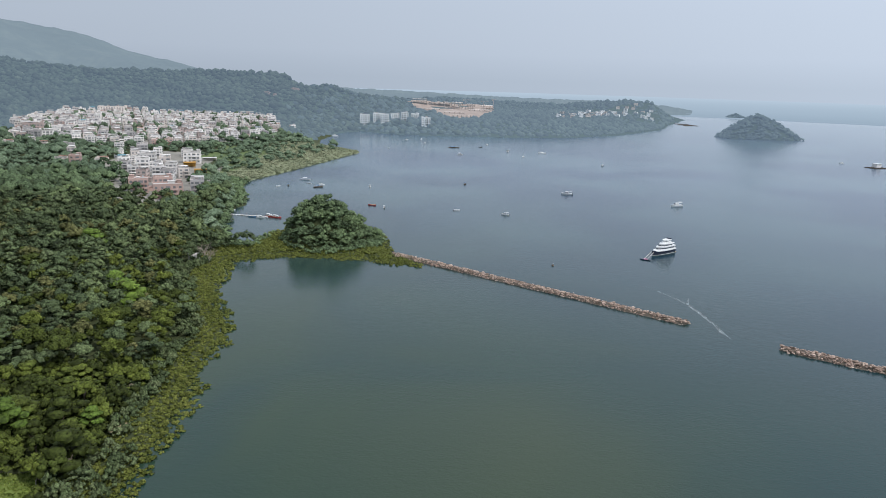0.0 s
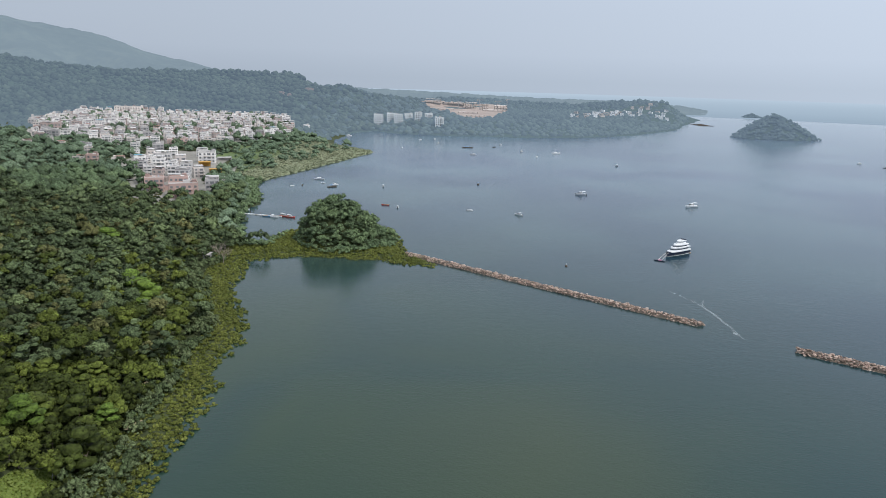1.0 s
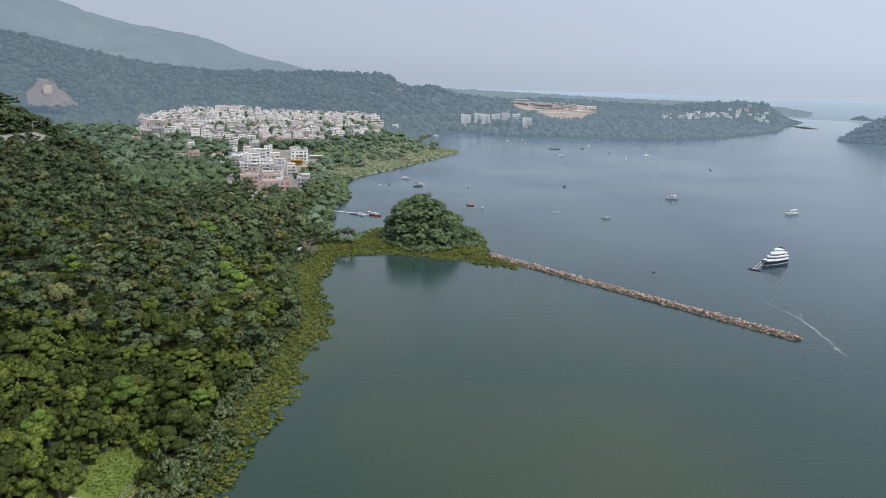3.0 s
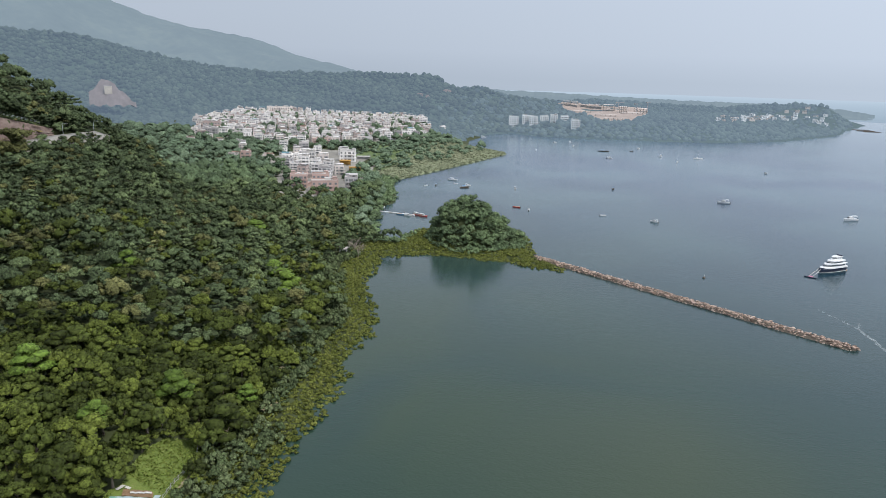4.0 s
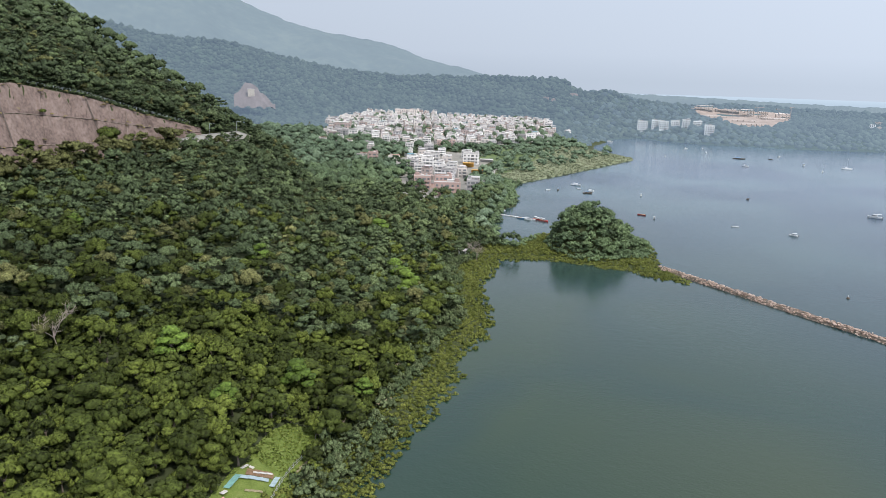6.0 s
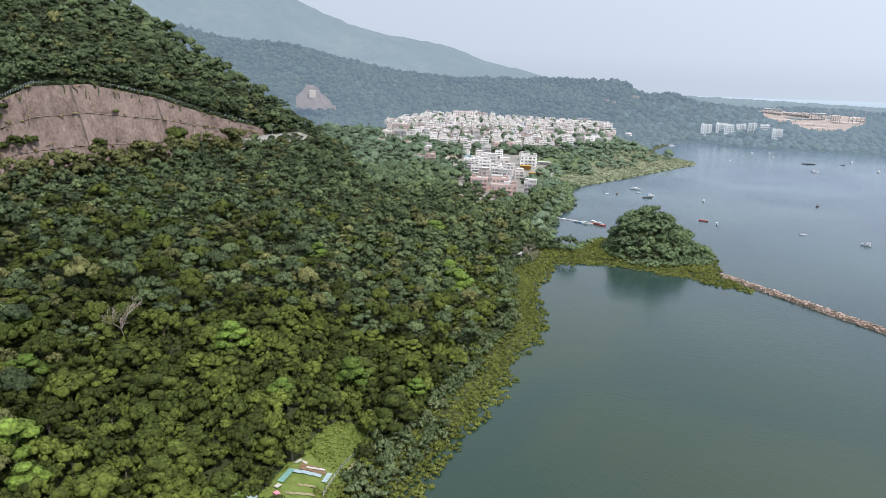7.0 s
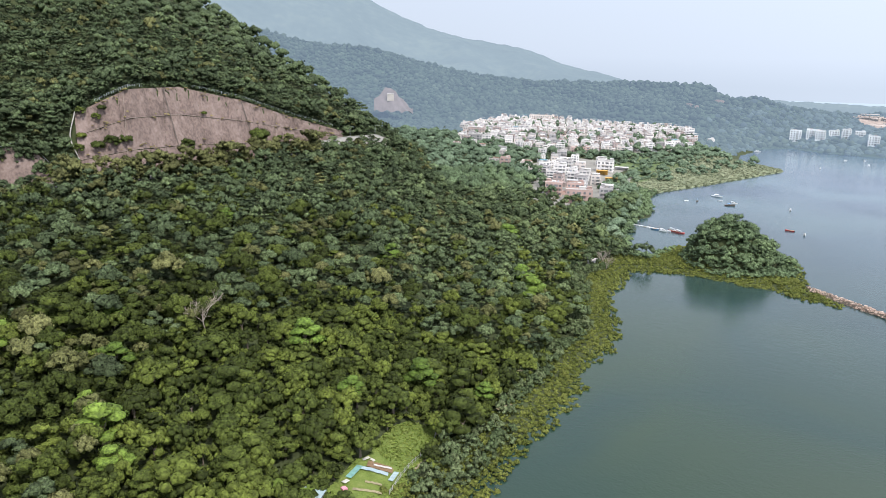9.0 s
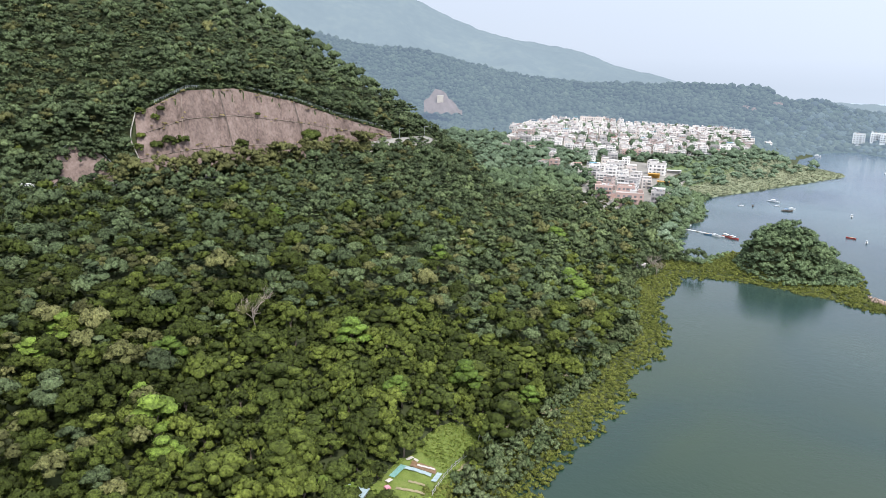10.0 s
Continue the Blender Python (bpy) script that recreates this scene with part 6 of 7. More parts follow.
# the houses further back show little more than roofs: one crowd
ROOF_SET = [WALL_WHITE, WALL_CREAM, WALL_GREY, WALL_BROWN, ROOF_GREY, ROOF_SHEET, ROOF_BLUE, ROOF_RUST]
bm = bmesh.new()
for r_, kd, x, y, turn in plots[180:]:
    w, d, st, wm, rc, bal, lab = HOUSE_KINDS[kd]
    h = st * 2.85 + rg.uniform(-0.3, 0.6)
    m = stand(x, y, turn) @ Matrix.Diagonal((rg.uniform(0.74, 0.96), rg.uniform(0.76, 0.96), rg.uniform(0.68, 0.9), 1))
    wi_ = ROOF_SET.index(wm) if wm in ROOF_SET else 1
    ri_ = 4
    for box, mi in (((-w / 2, w / 2, -d / 2, d / 2, -4, h), wi_), ((-w / 2 + 0.2, w / 2 - 0.2, -d / 2 + 0.2, d / 2 - 0.2, h + 0.004, h + 0.3), ri_),
                    ((-w / 2 + 0.4, -w / 2 + 3.0, d / 2 - 3.0, d / 2 - 0.4, h + 0.304, h + 2.2), wi_),
                    *([((-w * 0.3, w / 2 - 0.3, -d / 2 + 0.3, 1.5, h + 2.2, h + 2.4), ROOF_SET.index(rc))] if rc else []),
                    *[((cx - 0.8, cx + 0.8, -d / 2 - 0.06, -d / 2 - 0.01, s * 2.85 + 0.9, s * 2.85 + 2.2), 8) for s in range(1, st) for cx in (-w * 0.3, 0, w * 0.3)]):
        n0 = len(bm.faces)
        for v in add_box(bm, *box):
            v.co = m @ v.co
        bm.faces.ensure_lookup_table()
        for f in bm.faces[n0:]:
            f.material_index = mi
crowd = part("house_crowd", bm, ROOF_SET[0])
for mt in ROOF_SET[1:] + [WINDOW_GLASS]:
    crowd.data.materials.append(mt)
tagged(crowd, "close-packed white and grey flat-roofed houses of the town", "houses", kind="stuff")
count = len(plots)
special(-446, 945, 20, 38, 14, 4, WALL_CREAM, None, "long four-storey building at the back of the town", UPPER, seed=12)
special(-405, 690, 24, 20, 11, 3, WALL_BROWN, ROOF_SHEET, "brown three-storey block at the edge of the town", UPPER, seed=13)
print("houses", count)

# sheds, awnings and lanes by the lower town
def lean_shed(name, x, y, turn, w, d, tall, mat, label):
    s = new(name)
    s.matrix_basis = stand(x, y, turn)
    put("roof", box_mesh("roof", mat, (-w / 2, w / 2, -d / 2, d / 2, tall, tall + 0.25)), s)
    for ax in (-1, 1):
        for ay in (-1, 1):
            put("post", box_mesh("post", CONCRETE, (-0.1, 0.1, -0.1, 0.1, -0.8, tall)), s, (ax * w * 0.45, ay * d * 0.42, 0))
    put("back_wall", box_mesh("back_wall", mat, (-w / 2, w / 2, d / 2 - 0.2, d / 2 - 0.004, -0.8, tall)), s)
    return tagged(s, label, "shed")


lean_shed("market_awning", -194, 528, 20, 9, 6, 3.8, ORANGE, "orange-yellow open shed between the houses")
lean_shed("market_awning", -179, 508, 20, 9, 5, 3.4, ORANGE, "orange-yellow awning beside the lane")
lean_shed("white_shed", -190, 562, 20, 11, 4, 2.4, WALL_WHITE, "long low white shed at the edge of the grass")
for x, y, w in ((-300, 640, 20), (-330, 632, 16), (-255, 640, 22), (-275, 668, 14), (-215, 690, 18), (-232, 668, 14)):
    lean_shed("sheet_roofed_shed", x, y, 24, w, 7, 3.0, ROOF_SHEET, "low pale sheet-roofed shed at the front of the town")
ground_strip("town_lane", -162, 470, -176, 545, 5, CONCRETE, "pale concrete lane beside the lower houses", "lane", 0.3)
ground_strip("town_lane", -152, 446, -162, 470, 6, CONCRETE, "pale concrete lane beside the lower houses", "lane", 0.3)
ground_strip("town_lane", -158, 424, -150, 446, 6, CONCRETE, "pale concrete yard before the apartment house", "lane", 0.3)
tagged(new("town_ground", laid_patch("town_ground", TOWN, YARD, 0.2, 8.0)), "worn concrete lanes and yards of the town", "paving", kind="structure")
tagged(new("town_yard", laid_patch("town_yard", NEAR_TOWN, YARD, 0.2, 5.0)), "worn concrete yards of the lower town", "paving", kind="structure")
MEADOW = material("rough_meadow", (0.11, 0.15, 0.055), 0.9, 0.45, 0.09, bump=0.9, bump_scale=0.5, second=(0.15, 0.19, 0.075))
tagged(new("meadow", laid_patch("meadow", [(-184, 505), (-166, 500), (-160, 560), (-160, 640), (-205, 650), (-205, 575), (-180, 560)], MEADOW, 0.3, 1.5)), "open green meadow between town and marsh", "grass", kind="structure")
rg2 = np.random.default_rng(31)
mx2, my2 = rg2.uniform(-206, -160, 160), rg2.uniform(500, 650, 160)
kk = in_polygon(mx2, my2, [(-184, 505), (-166, 500), (-160, 560), (-160, 640), (-205, 650), (-205, 575), (-180, 560)]) & (smooth_noise(mx2, my2, 16, 2.0) > -0.1)
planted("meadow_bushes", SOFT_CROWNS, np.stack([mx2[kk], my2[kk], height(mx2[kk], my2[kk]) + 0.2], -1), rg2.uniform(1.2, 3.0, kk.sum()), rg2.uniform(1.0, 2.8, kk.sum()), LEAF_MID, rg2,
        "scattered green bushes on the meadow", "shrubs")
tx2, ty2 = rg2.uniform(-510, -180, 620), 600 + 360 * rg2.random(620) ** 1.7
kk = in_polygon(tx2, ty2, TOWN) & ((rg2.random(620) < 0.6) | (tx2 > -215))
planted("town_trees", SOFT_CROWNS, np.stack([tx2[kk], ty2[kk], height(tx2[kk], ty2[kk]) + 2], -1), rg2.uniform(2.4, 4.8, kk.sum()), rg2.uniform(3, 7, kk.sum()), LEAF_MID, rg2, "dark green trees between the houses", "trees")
for i, (x, y, rad) in enumerate(((-160.5, 399.5, 4.6), (-147, 418, 5.0), (-186, 415, 4.5), (-196, 440, 4), (-146, 433, 5.0), (-212, 455, 5.5), (-222, 466, 6.0), (-232, 488, 5.5), (-206, 446, 5.0), (-248, 505, 5.5), (-196, 427, 4.6), (-170, 480, 4.5), (-166, 455, 4.5), (-200, 610, 6), (-225, 612, 6), (-250, 615, 6), (-170, 560, 5), (-205, 800, 6), (-212, 780, 7), (-236, 745, 6), (-252, 720, 5.5), (-205, 830, 6), (-224, 808, 6))):
    tree(x, y, float(height(x, y)[0]), rad, rad * 1.1, 2.4, i, 0, TOWN_CROWNS[i % 3], "dark round tree beside the houses")

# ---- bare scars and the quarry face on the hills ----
# bare rock, its haze added as emission
SCAR = material("quarry_rock_hazed", (0.13, 0.11, 0.11), 0.95, 0.3, 0.06, bump=0.4, bump_scale=0.3, haze_glow=(0.09, 0.11, 0.13))
q_v, q_f = [], []
for j in range(9):
    for i in range(15):
        v = j / 8
        az = -38.75 + 3.1 * i / 14
        top = 1 - 0.62 * abs(((az + 37.6) / 1.2)) ** 1.2 if az < -37.6 else max(0.1, 1 - 0.46 * abs((az + 37.6) / 1.0) ** 1.1)
        r_ = 985 + 60 * v * top
        x, y = at_bearing(az, r_)
        q_v.append((x, y, 30 + 33 * v * top + 1.8 * math.sin(i * 1.7 + j) + 1.2 * math.sin(i * 3.1 - j * 2)))
for j in range(8):
    for i in range(14):
        q_f.append((j * 15 + i, j * 15 + i + 1, (j + 1) * 15 + i + 1, (j + 1) * 15 + i))
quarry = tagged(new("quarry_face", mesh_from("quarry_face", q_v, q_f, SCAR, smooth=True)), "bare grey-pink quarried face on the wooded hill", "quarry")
x, y = at_bearing(-37.45, 1012)
tank = tagged(new("hillside_tank"), "pale square water tank on the quarried face", "water tank")
tank.matrix_basis = pose(x, y, 49, 0, 0, 37)
put("wall", box_mesh("wall", PALE_CONCRETE, (-4.5, 4.5, -4, 4, -6, 4.0)), tank)
put("roof", box_mesh("roof", WALL_WHITE, (-4.7, 4.7, -4.2, 4.2, 4.004, 4.4)), tank)
for az, r_, w, tall in ((-12.1, 1190, 8, 3.2), (-14.2, 1150, 6, 2.0), (-13.6, 1140, 3, 1.6), (-24.2, 1060, 10, 2.2)):
    x, y = at_bearing(az, r_)
    z = float(height(x, y)[0])
    s = tagged(new("landslip_scar"), "small pale landslip scar on the wooded hill", "landslip")
    s.matrix_basis = pose(x, y, z + 1.4, 0, 0, -az)
    bm = bmesh.new()
    bmesh.ops.create_uvsphere(bm, u_segments=14, v_segments=8, radius=1)
    for v in bm.verts:
        v.co = Vector((v.co.x * w * (1 + 0.2 * math.sin(5 * v.co.z)), v.co.y * 3, v.co.z * tall * 0.8 + v.co.y * 3))
    part("rock", bm, SCAR, s)

# ---- the far peninsula ----
PEN = "houses on the far peninsula"
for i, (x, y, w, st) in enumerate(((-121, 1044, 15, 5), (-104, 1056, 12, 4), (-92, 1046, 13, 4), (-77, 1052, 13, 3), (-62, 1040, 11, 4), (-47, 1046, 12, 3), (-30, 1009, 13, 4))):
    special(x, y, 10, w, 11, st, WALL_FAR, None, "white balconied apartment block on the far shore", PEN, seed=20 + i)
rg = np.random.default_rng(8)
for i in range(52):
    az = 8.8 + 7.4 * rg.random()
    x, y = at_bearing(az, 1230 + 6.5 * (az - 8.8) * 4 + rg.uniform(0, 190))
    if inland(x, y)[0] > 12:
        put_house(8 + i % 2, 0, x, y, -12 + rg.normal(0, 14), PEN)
# pale soil, veiled by an emission that imitates haze
EARTH = material("earthworks_hazed", (0.27, 0.2, 0.16), 0.95, 0.6, 0.05, second=(0.42, 0.36, 0.32), haze_glow=(0.11, 0.125, 0.14))
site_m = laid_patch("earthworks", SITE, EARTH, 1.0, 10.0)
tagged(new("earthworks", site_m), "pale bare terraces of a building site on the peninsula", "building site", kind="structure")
for i, (az, r_, w, d, h_) in enumerate(((-2.2, 1470, 30, 14, 9), (-0.6, 1480, 44, 14, 8), (0.8, 1460, 24, 14, 12), (1.9, 1420, 16, 12, 14), (3.2, 1450, 26, 14, 10), (-1.4, 1380, 40, 12, 5), (0.6, 1260, 36, 10, 4), (1.2, 1150, 30, 8, 3), (2.6, 1380, 40, 14, 5))):
    x, y = at_bearing(az, r_)
    b = tagged(new("building_shell"), "pale unfinished building shell on the building site", "building", "shells on the building site")
    b.matrix_basis = stand(x, y, -az, up=0.8)
    st = max(1, int(h_ / 3))
    for s in range(st):
        put("floor_slab", box_mesh("floor_slab", WALL_CREAM, (-w / 2, w / 2, -d / 2, d / 2, 0, 0.5)), b, (0, 0, s * 3.0 + 2.6))
        for c in range(5):
            put("column", box_mesh("column", CONCRETE, (-0.5, 0.5, -d / 2 + 0.5, d / 2 - 0.5, -1.0 if s == 0 else 0.0, 2.596)), b, ((c / 4 - 0.5) * (w - 2), 0, s * 3.0 + (0.504 if s else 0)))
# crane colour lightened, with emission for the haze around it
CRANE = material("crane_steel_hazed", (0.26, 0.22, 0.21), 0.6, 0.2, 0.5, haze_glow=(0.12, 0.14, 0.16))
for az, r_, h_, t_ in ((-0.2, 1440, 15, 60), (1.5, 1430, 20, 10), (2.9, 1440, 18, -30), (3.7, 1430, 22, 60)):
    x, y = at_bearing(az, r_)
    c = tagged(new("tower_crane"), "slender tower crane on the building site", "crane", "cranes on the building site")
    c.matrix_basis = stand(x, y, t_)
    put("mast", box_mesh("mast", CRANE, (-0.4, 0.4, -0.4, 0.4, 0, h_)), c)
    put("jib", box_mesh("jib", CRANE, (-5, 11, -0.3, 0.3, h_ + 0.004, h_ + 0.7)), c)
    put("counterweight", box_mesh("counterweight", CONCRETE, (-5.5, -4, -0.9, 0.9, h_ - 1.5, h_ + 0.8)), c)


# ---- boats ----
GEL = material("white_gelcoat", (0.72, 0.72, 0.71), 0.3, 0.06, 0.8, spec=0.5)
NAVY = material("navy_hull_paint", (0.022, 0.03, 0.055), 0.25, 0.15, 0.6, spec=0.5)
DARK_WOOD = material("dark_boat_wood", (0.10, 0.075, 0.055), 0.7, 0.3, 1.0)
RED_PAINT = material("red_boat_paint", (0.42, 0.06, 0.05), 0.45, 0.2, 1.0)
BLUE_PAINT = material("blue_boat_paint", (0.10, 0.2, 0.34), 0.45, 0.2, 1.0)
DECK = material("teak_deck", (0.36, 0.25, 0.16), 0.8, 0.15, 1.0)


def hull_bm(length, beam, free, draft=0.35, sheer=0.35, stations=12):
    """A lofted hull, bow towards +x, waterline at z = 0, closed by its deck."""
    bm = bmesh.new()
    rows_ = []
    for i in range(stations + 1):
        t = i / stations
        hb = beam / 2 * (0.86 + 0.3 * t - 0.16 * t * t) * (1 - t ** 3.2) ** 0.75 + 0.02
        hb = min(hb, beam / 2)
        top = free * (1 + sheer * t * t)
        x = (t - 0.5) * length
        rake = 0.06 * length * t ** 3
        rows_.append([bm.verts.new(p) for p in ((x + rake, -hb, top), (x + rake * 0.5, -hb * 0.9, top * 0.35), (x, -hb * 0.55, -draft), (x, hb * 0.55, -draft), (x + rake * 0.5, hb * 0.9, top * 0.35), (x + rake, hb, top))])
    for a, b in zip(rows_, rows_[1:]):
        for k in range(6):
            bm.faces.new((a[k], b[k], b[(k + 1) % 6], a[(k + 1) % 6]))
    bm.faces.new(rows_[0])
    bm.faces.new(rows_[-1][::-1])
    bmesh.ops.recalc_face_normals(bm, faces=bm.faces)
    return bm


def cabin_bm(x0, x1, half, z0, z1, rake=0.5, slope=0.12):
    """A deckhouse with raked ends and sides that lean in."""
    bm = bmesh.new()
    v = [bm.verts.new(p) for p in ((x0, -half, z0), (x1, -half * 0.85, z0), (x1, half * 0.85, z0), (x0, half, z0),
                                   (x0 + rake * 0.3, -half + slope, z1), (x1 - rake, -half * 0.8 + slope, z1), (x1 - rake, half * 0.8 - slope, z1), (x0 + rake * 0.3, half - slope, z1))]
    for f in ((0, 3, 2, 1), (4, 5, 6, 7), (0, 1, 5, 4), (1, 2, 6, 5), (2, 3, 7, 6), (3, 0, 4, 7)):
        bm.faces.new([v[i] for i in f])
    bmesh.ops.bevel(bm, geom=[e for e in bm.edges if e.verts[0].co.z > z0 or e.verts[1].co.z > z0], offset=min(0.12, (z1 - z0) * 0.2), segments=2, affect="EDGES")
    return bm


def motor_boat(x, y, turn, length, hull=None, label="small white motor boat moored in the bay", top=True):
    b = new("motor_boat")
    b.matrix_basis = pose(x, y, 0, 0, 0, turn)
    beam = length * 0.33
    part("hull", hull_bm(length, beam, length * 0.12), hull or GEL, b)
    part("deck", box_bm(-length * 0.44, length * 0.2, -beam * 0.4, beam * 0.4, length * 0.125, length * 0.14), DECK if hull else GEL, b)
    if top:
        cb = part("cabin", cabin_bm(-length * 0.15, length * 0.25, beam * 0.36, length * 0.142, length * 0.3, length * 0.1), GEL, b)
        part("windscreen", cabin_bm(-length * 0.12, length * 0.245, beam * 0.365, length * 0.2, length * 0.255, length * 0.06), GLASS_DARK, cb, "dark cabin glass")
        part("canopy", box_bm(-length * 0.4, -length * 0.12, -beam * 0.38, beam * 0.38, length * 0.32, length * 0.34), GEL, b)
        for sx_ in (-1, 1):
            part("canopy_post", box_bm(-length * 0.39, -length * 0.375, sx_ * beam * 0.36 - 0.03, sx_ * beam * 0.36 + 0.03, length * 0.14, length * 0.32), STEEL, b)
    part("outboard", box_bm(-length * 0.54, -length * 0.49, -0.2, 0.2, -0.2, length * 0.16), RUBBER, b, "dark outboard engine")
    return tagged(b, label, "boat", "boats moored in the bay")


def sampan(x, y, turn, length, hull, label):
    b = new("sampan")
    b.matrix_basis = pose(x, y, 0, 0, 0, turn)
    beam = length * 0.3
    part("hull", hull_bm(length, beam, 0.6, 0.2, 0.6), hull, b)
    part("canopy", cabin_bm(-length * 0.25, length * 0.15, beam * 0.4, 1.5, 1.75, 0.3), BLUE_PAINT if hull is DARK_WOOD else GEL, b)
    for sx_ in (-0.23, 0.1):
        for sy_ in (-1, 1):
            part("post", box_bm(sx_ * length - 0.04, sx_ * length + 0.04, sy_ * beam * 0.33 - 0.04, sy_ * beam * 0.33 + 0.04, 0.5, 1.5), STEEL, b)
    part("thwart", box_bm(length * 0.2, length * 0.25, -beam * 0.35, beam * 0.35, 0.62, 0.7), DECK, b)
    return tagged(b, label, "boat", "boats moored in the bay")


def sail_boat(x, y, turn, length, twin=False):
    b = new("sailing_boat")
    b.matrix_basis = pose(x, y, 0, 0, 0, turn)
    for oy in ((-length * 0.2, length * 0.2) if twin else (0,)):
        h_ = part("hull", hull_bm(length, length * (0.14 if twin else 0.28), length * 0.1), GEL, b)
        h_.location = (0, oy, 0)
    part("cabin", cabin_bm(-length * 0.2, length * 0.2, length * (0.2 if twin else 0.1), length * 0.1, length * 0.19, length * 0.1), GEL, b)
    part("mast", box_bm(-0.08, 0.08, -0.08, 0.08, length * 0.12, length * 1.25), STEEL, b)
    part("boom", box_bm(-length * 0.42, -0.1, -0.07, 0.07, length * 0.26, length * 0.28), STEEL, b)
    return tagged(b, "white sailing boat with bare mast at anchor" if not twin else "white catamaran with a bare mast at anchor", "boat", "boats moored in the bay")


for i, (x, y, turn, ln) in enumerate(((85.5, 483, 165, 7.6), (35.7, 400, 150, 4.8), (7.4, 410, 10, 3.6), (-36, 412.5, 95, 4.0), (-53.5, 493, 100, 4.6), (-88, 494, 20, 4.2), (-116.5, 483, 40, 3.2),
                                      (14.8, 729, 5, 5.5), (68.6, 774, 70, 6.5), (149, 664, 100, 5.0), (-25.5, 848, 80, 5.5), (49.7, 850, 60, 5), (-63.6, 780, 80, 4), (-145, 917, 10, 7), (-49.7, 888, 30, 4), (-32, 903, 60, 4), (424, 750, 10, 5), (-98, 500, 0, 3))):
    motor_boat(x, y, turn, ln, top=ln > 3.9)
motor_boat(150.5, 446.5, 200, 8.5, label="white cabin cruiser with a canopy at anchor")
motor_boat(-44, 419, 175, 4.6, RED_PAINT, "red open boat moored in the bay", False)
sampan(-88.5, 483.5, 30, 6.5, DARK_WOOD, "dark wooden sampan with a blue canopy")
sampan(-103.9, 517, -20, 8, GEL, "white flat-bottomed work boat with a canopy")
sampan(8.9, 802, 5, 12, DARK_WOOD, "long dark work barge at anchor")
sampan(15, 517, 60, 3.0, DARK_WOOD, "small dark dinghy at anchor")
sampan(40, 818, 10, 4.0, DARK_WOOD, "small dark sampan at anchor")
sampan(-110, 487, 90, 3.0, DARK_WOOD, "small dark sampan at anchor")
sail_boat(80.3, 725, 80, 6)
sail_boat(105, 766, 0, 8.5, True)

# motor yacht with its tender
yacht = new("motor_yacht")
yacht.matrix_basis = pose(102, 315.5, 0, 0, 0, math.degrees(math.atan2(-0.62, -0.78))) @ Matrix.Diagonal((0.7, 0.8, 0.82, 1))
L_ = 21.0
part("hull", hull_bm(L_, 6.2, 2.1, 0.6, 0.45, 18), NAVY, yacht, "glossy navy hull")
part("boot_stripe", hull_bm(L_ * 0.992, 6.24, 0.28, 0.1, 0.0, 18), GEL, yacht, "white waterline stripe")
def deck_bm(x0, x1, half, z0, z1, nose=0.5, lean=0.0):
    """A tier with a straight stern and a rounded, tapering bow; lean draws its roof in."""
    bm = bmesh.new()
    rings = []
    for z, f in ((z0, 1.0), (z0 + (z1 - z0) * 0.8, 1.0 - lean * 0.6), (z1, 1.0 - lean - 0.04)):
        xs = [x0 + (x1 - x0) * (1 - (1 - i / 12) ** 1.8) for i in range(13)]
        side = [(x0 + (x - x0) * f, half * f * (1 - max(0.0, ((x - x0) / (x1 - x0) - 1 + nose) / nose) ** 2.2) ** 0.6) for x in xs]
        rings.append([bm.verts.new((x, -w, z)) for x, w in side[:-1]] + [bm.verts.new((side[-1][0], 0, z))] + [bm.verts.new((x, w, z)) for x, w in side[-2::-1]])
    for a, b in zip(rings, rings[1:]):
        for i in range(len(a)):
            j = (i + 1) % len(a)
            bm.faces.new((a[i], a[j], b[j], b[i]))
    bm.faces.new(rings[0][::-1])
    bm.faces.new(rings[-1])
    bmesh.ops.recalc_face_normals(bm, faces=bm.faces)
    return bm


part("bulwark", deck_bm(-10.3, 10.6, 3.0, 2.3, 3.0, 0.6, 0.03), GEL, yacht)
house_low = part("main_deck_house", deck_bm(-9.0, 7.2, 2.75, 3.003, 4.3, 0.6, 0.1), GEL, yacht)
part("saloon_glass", deck_bm(-8.2, 7.0, 2.78, 3.45, 3.95, 0.6, 0.05), GLASS_DARK, house_low, "dark band of saloon windows")
part("upper_deck", deck_bm(-9.8, 6.6, 3.0, 4.303, 4.65, 0.6, 0.02), GEL, yacht)
house_top = part("bridge_house", deck_bm(-7.5, 4.6, 2.4, 4.653, 5.8, 0.6, 0.14), GEL, yacht)
part("bridge_glass", deck_bm(-6.6, 4.45, 2.42, 5.0, 5.4, 0.6, 0.06), GLASS_DARK, house_top, "dark bridge windows")
part("sun_deck", deck_bm(-8.6, 3.8, 2.6, 5.803, 6.15, 0.6, 0.03), GEL, yacht)
part("flybridge", deck_bm(-6.2, 1.6, 1.9, 6.153, 6.9, 0.6, 0.12), GEL, yacht)
part("hard_top", deck_bm(-6.4, 0.4, 1.9, 7.7, 7.95, 0.6, 0.05), GEL, yacht)
for ax in (-5.6, -2.0):
    for ay in (-1.4, 1.4):
        part("top_support", box_bm(ax - 0.2, ax + 0.2, ay - 0.1, ay + 0.1, 6.904, 7.7), GEL, yacht)
part("radar_arch", box_bm(-6.6, -6.0, -1.6, 1.6, 7.953, 8.5), NAVY, yacht)
part("swim_platform", box_bm(-12.0, -10.3, -2.4, 2.4, 0.15, 0.45), DECK, yacht)
for i in range(5):
    part("porthole", box_bm(-5 + i * 2.2, -4.3 + i * 2.2, 2.9, 3.06, 1.1, 1.5), GLASS_DARK, yacht)
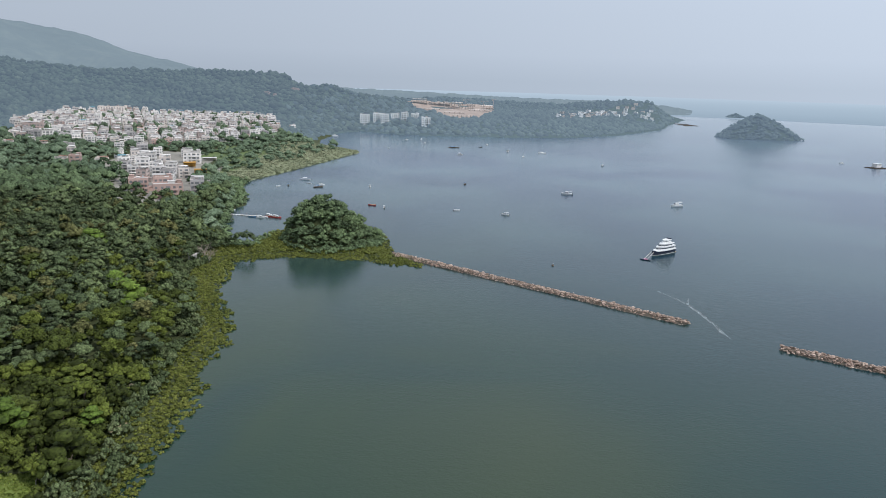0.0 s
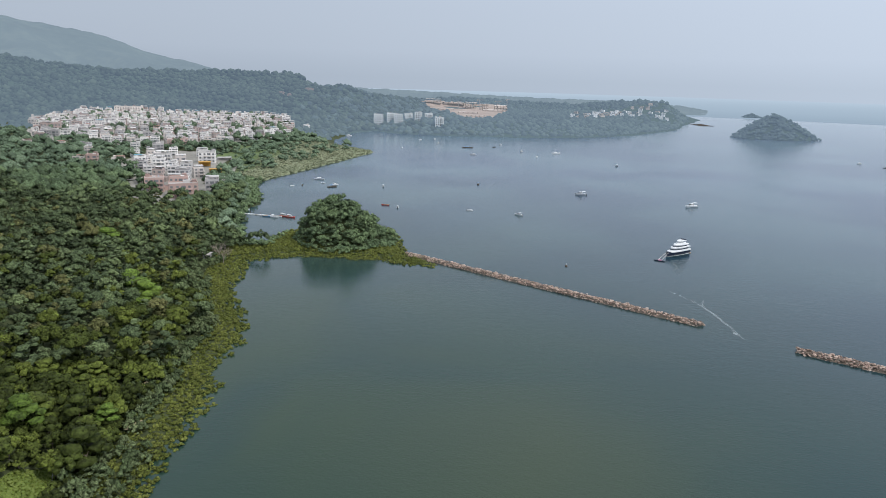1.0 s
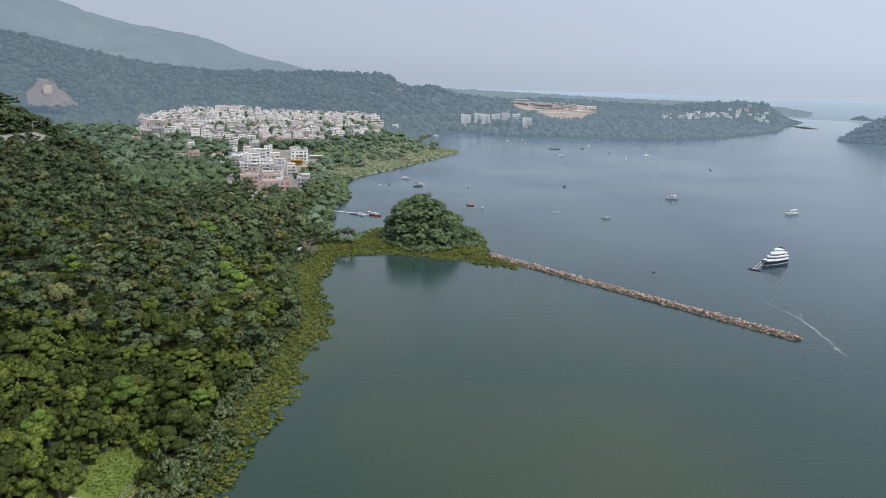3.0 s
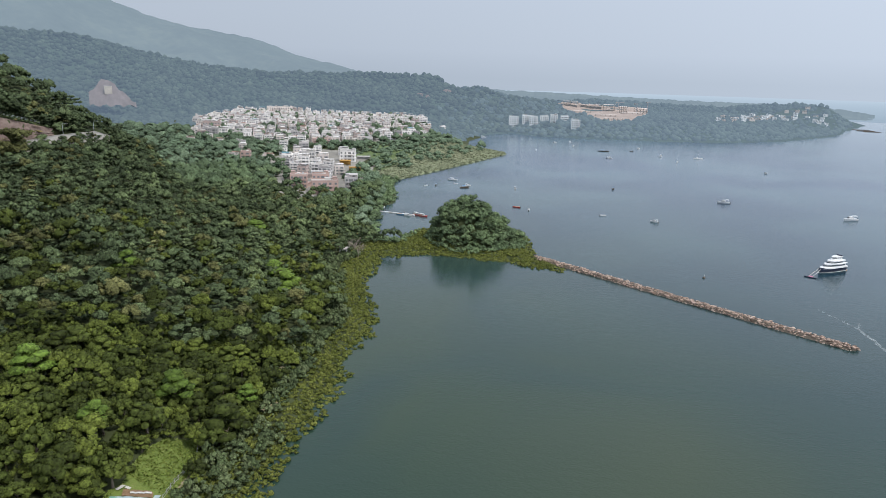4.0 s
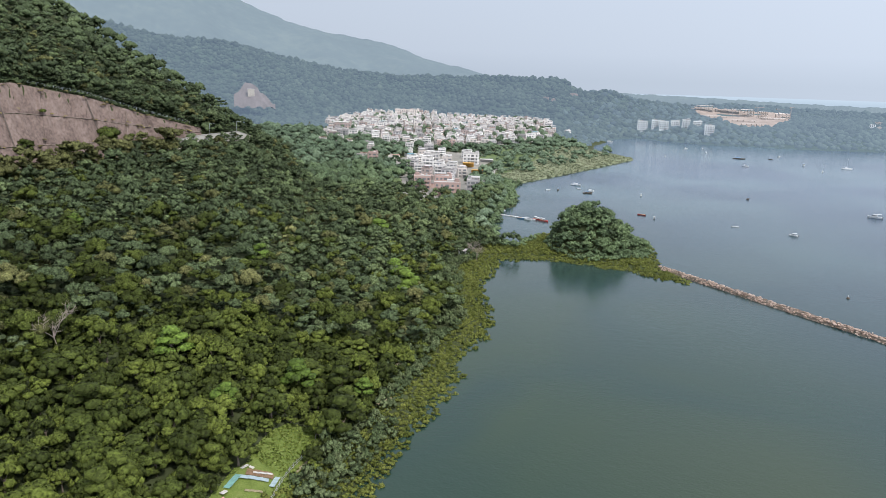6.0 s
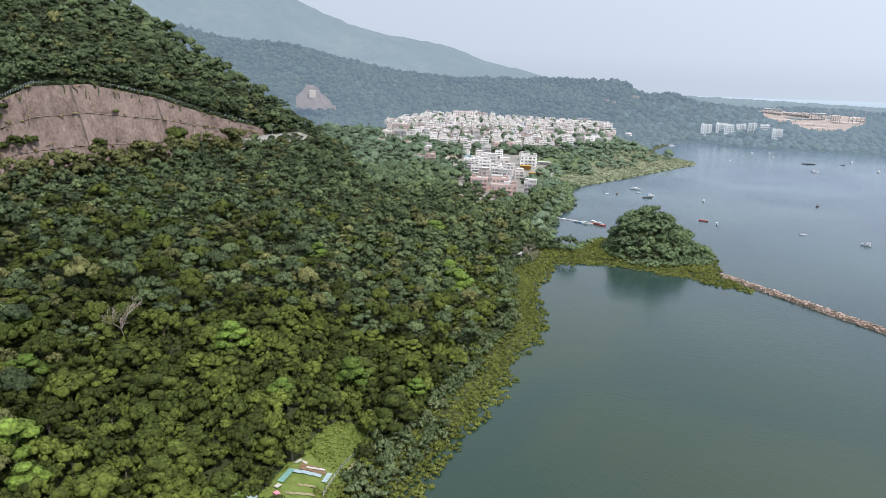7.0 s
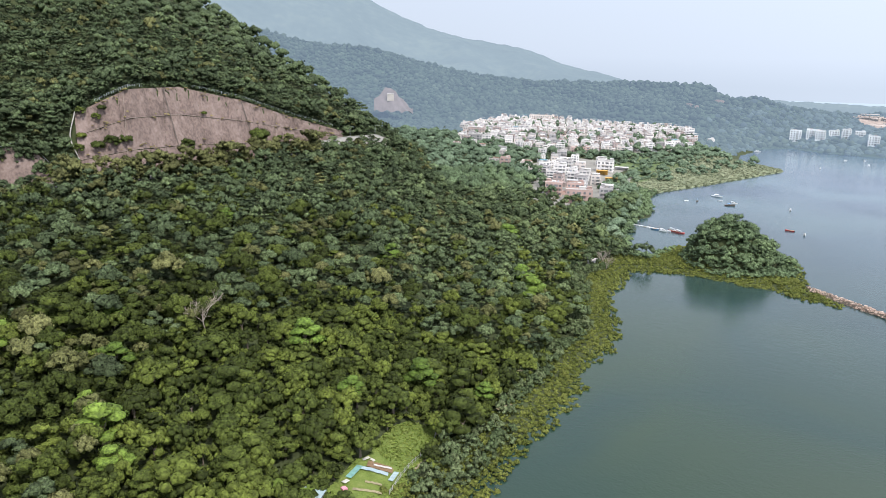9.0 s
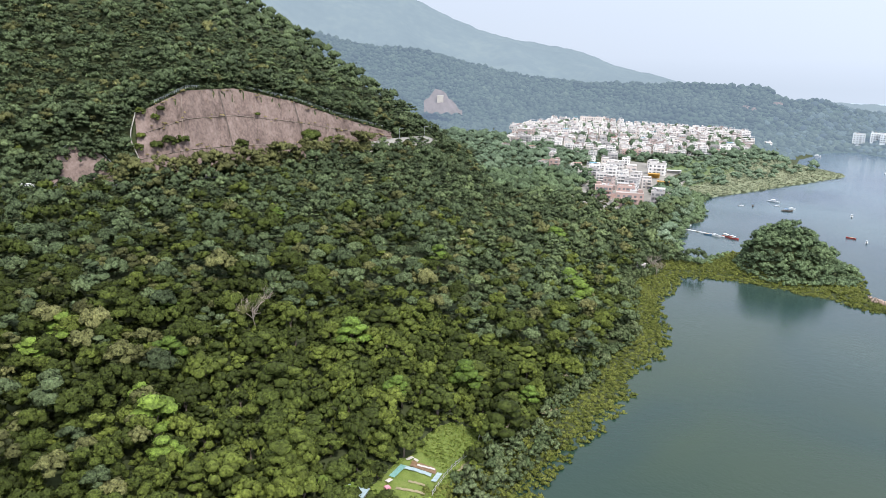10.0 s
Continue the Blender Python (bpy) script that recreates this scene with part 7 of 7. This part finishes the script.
tagged(yacht, "large motor yacht with navy hull and white tiered decks", "yacht")
tender = tagged(new("tender"), "dark tender with a pink cover lying at the yacht's bow", "boat")
tender.matrix_basis = pose(90.6, 302.2, 0, 0, 0, 150) @ Matrix.Scale(0.62, 4)
part("hull", hull_bm(7.5, 2.6, 0.5, 0.2, 0.3), NAVY, tender)
part("cover", cabin_bm(-1.2, 1.6, 0.9, 0.502, 0.95, 0.3), material("pink_cover", (0.6, 0.25, 0.36), 0.6, 0.1, 1.0), tender, "pink canvas cover")
bow = Vector((102 - 0.78 * 7.0, 315.5 - 0.62 * 7.0, 1.9))
for k_ in (-0.9, 0.9):
    ln_ = tagged(swept("mooring_line", [bow + Vector((k_ * 0.6, 0, 0)), Vector((90.6 + k_ * 0.9, 302.0, 0.5))], 0.14, 0.14, WHITE_SHEET), "pale mooring line from the yacht's bow", "rope")

# floating pier with small boats
pier = tagged(new("floating_pier"), "narrow floating pier with white pontoons", "pier")
P0, P1 = Vector((-117, 378, 0)), Vector((-97, 373.5, 0))
for i in range(11):
    p = P0.lerp(P1, i / 10)
    put("pontoon", box_mesh("pontoon", GEL if i % 3 else PALE_CONCRETE, (-0.85, 0.85, -0.6, 0.6, -0.25, 0.4)), pier, p, -0.22)
    if i % 3 == 1:
        put("pile", box_mesh("pile", DARK_WOOD, (-0.09, 0.09, -0.09, 0.09, -2.0, 1.6)), pier, p + Vector((0.2, 0.9, 0)))
motor_boat(-95, 374.5, -12, 5.2, RED_PAINT, "red and white motor boat at the floating pier")
motor_boat(-91, 372.2, -12, 5.0, RED_PAINT, "red and white motor boat at the end of the pier")
motor_boat(-99.5, 371.2, -12, 4.4, None, "small white boat alongside the floating pier")
motor_boat(-104.5, 373.0, -12, 4.2, BLUE_PAINT, "small teal-blue boat alongside the floating pier", False)
motor_boat(-121, 390, 20, 4.0, None, "white boat drawn up at the mangroves")

# fish raft
raft = tagged(new("fish_raft"), "floating fish raft with a white hut and dark net frames", "raft")
raft.matrix_basis = pose(441, 716, 0, 0, 0, 20)
for ax in range(-2, 3):
    put("beam", box_mesh("beam", DARK_WOOD, (-0.35, 0.35, -7, 7, 0, 0.4)), raft, (ax * 4.0, 0, 0))
for ay in range(-1, 2):
    put("crossbeam", box_mesh("crossbeam", DARK_WOOD, (-9, 9, -0.35, 0.35, 0.404, 0.75)), raft, (0, ay * 5.5, 0))
put("hut", box_mesh("hut", WALL_WHITE, (-3.2, 3.2, -2.6, 2.6, 0.754, 4.2)), raft)
put("hut_roof", box_mesh("hut_roof", GEL, (-3.6, 3.6, -3.0, 3.0, 4.204, 4.5)), raft)
for az, r_, turn in ((18.6, 1500, 10), (19.0, 1480, 12), (18.3, 1530, 8)):
    x, y = at_bearing(az, r_)
    f_ = tagged(new("fish_raft"), "low dark fish raft off the headland", "raft")
    f_.matrix_basis = pose(x, y, 0, 0, 0, turn)
    for ay in (-4, 0, 4):
        put("beam", box_mesh("beam", DARK_WOOD, (-14, 14, -0.5, 0.5, 0, 0.7)), f_, (0, ay, 0))
buoy = tagged(new("buoy"), "small dark mooring buoy", "buoy")
buoy.location = (47, 287.5, 0)
bm = bmesh.new()
bmesh.ops.create_uvsphere(bm, u_segments=12, v_segments=8, radius=0.6)
part("float", bm, DARK_WOOD, buoy)
part("topmark", box_bm(-0.06, 0.06, -0.06, 0.06, 0.5, 1.3), GEL, buoy)

# a streak of foam left by a passing boat
def foam_material():
    m = bpy.data.materials.new("sea_foam")
    m.use_nodes = True
    n, l = m.node_tree.nodes, m.node_tree.links
    b = n["Principled BSDF"]
    b.inputs["Base Color"].default_value, b.inputs["Roughness"].default_value = (0.62, 0.66, 0.66, 1), 0.7
    co, nz_, rp = n.new("ShaderNodeTexCoord"), n.new("ShaderNodeTexNoise"), n.new("ShaderNodeMapRange")
    nz_.inputs["Scale"].default_value, nz_.inputs["Detail"].default_value = 0.25, 3
    rp.inputs["From Min"].default_value, rp.inputs["From Max"].default_value, rp.inputs["To Max"].default_value = 0.25, 0.8, 0.3
    rp.inputs["To Min"].default_value = 0.05
    l.new(co.outputs["Object"], nz_.inputs["Vector"])
    l.new(nz_.outputs["Fac"], rp.inputs["Value"])
    l.new(rp.outputs["Result"], b.inputs["Alpha"])
    return m


FOAM = foam_material()
foam = tagged(new("foam_streak"), "thin curling streak of white foam on the water", "foam")
for pts, wide in ((((88.2, 238), (88.6, 233), (89.4, 228), (89.3, 223), (90.2, 217), (89.6, 211), (90.6, 204)), 0.9),
                  (((88.2, 238), (86.5, 243), (86.2, 248)), 0.6), (((88.2, 238), (89.8, 243), (91.5, 247)), 0.5), (((86.5, 243), (82, 254), (78, 264)), 0.35)):
    bm = bmesh.new()
    prev = None
    fine_pts = [Vector(pts[i]).lerp(Vector(pts[i + 1]), k / 6) for i in range(len(pts) - 1) for k in range(6)]
    for i, p in enumerate(fine_pts):
        d = (fine_pts[min(i + 1, len(fine_pts) - 1)] - fine_pts[max(i - 1, 0)])
        s = Vector((-d.y, d.x)).normalized() * wide * (0.62 + 0.2 * math.sin(i * 1.3)) * min(1, (len(fine_pts) - i) / 6)
        ring = [bm.verts.new((p.x - s.x, p.y - s.y, 0.03)), bm.verts.new((p.x + s.x, p.y + s.y, 0.03))]
        if prev:
            bm.faces.new((prev[0], prev[1], ring[1], ring[0]))
        prev = ring
    part("foam_trail", bm, FOAM, foam)
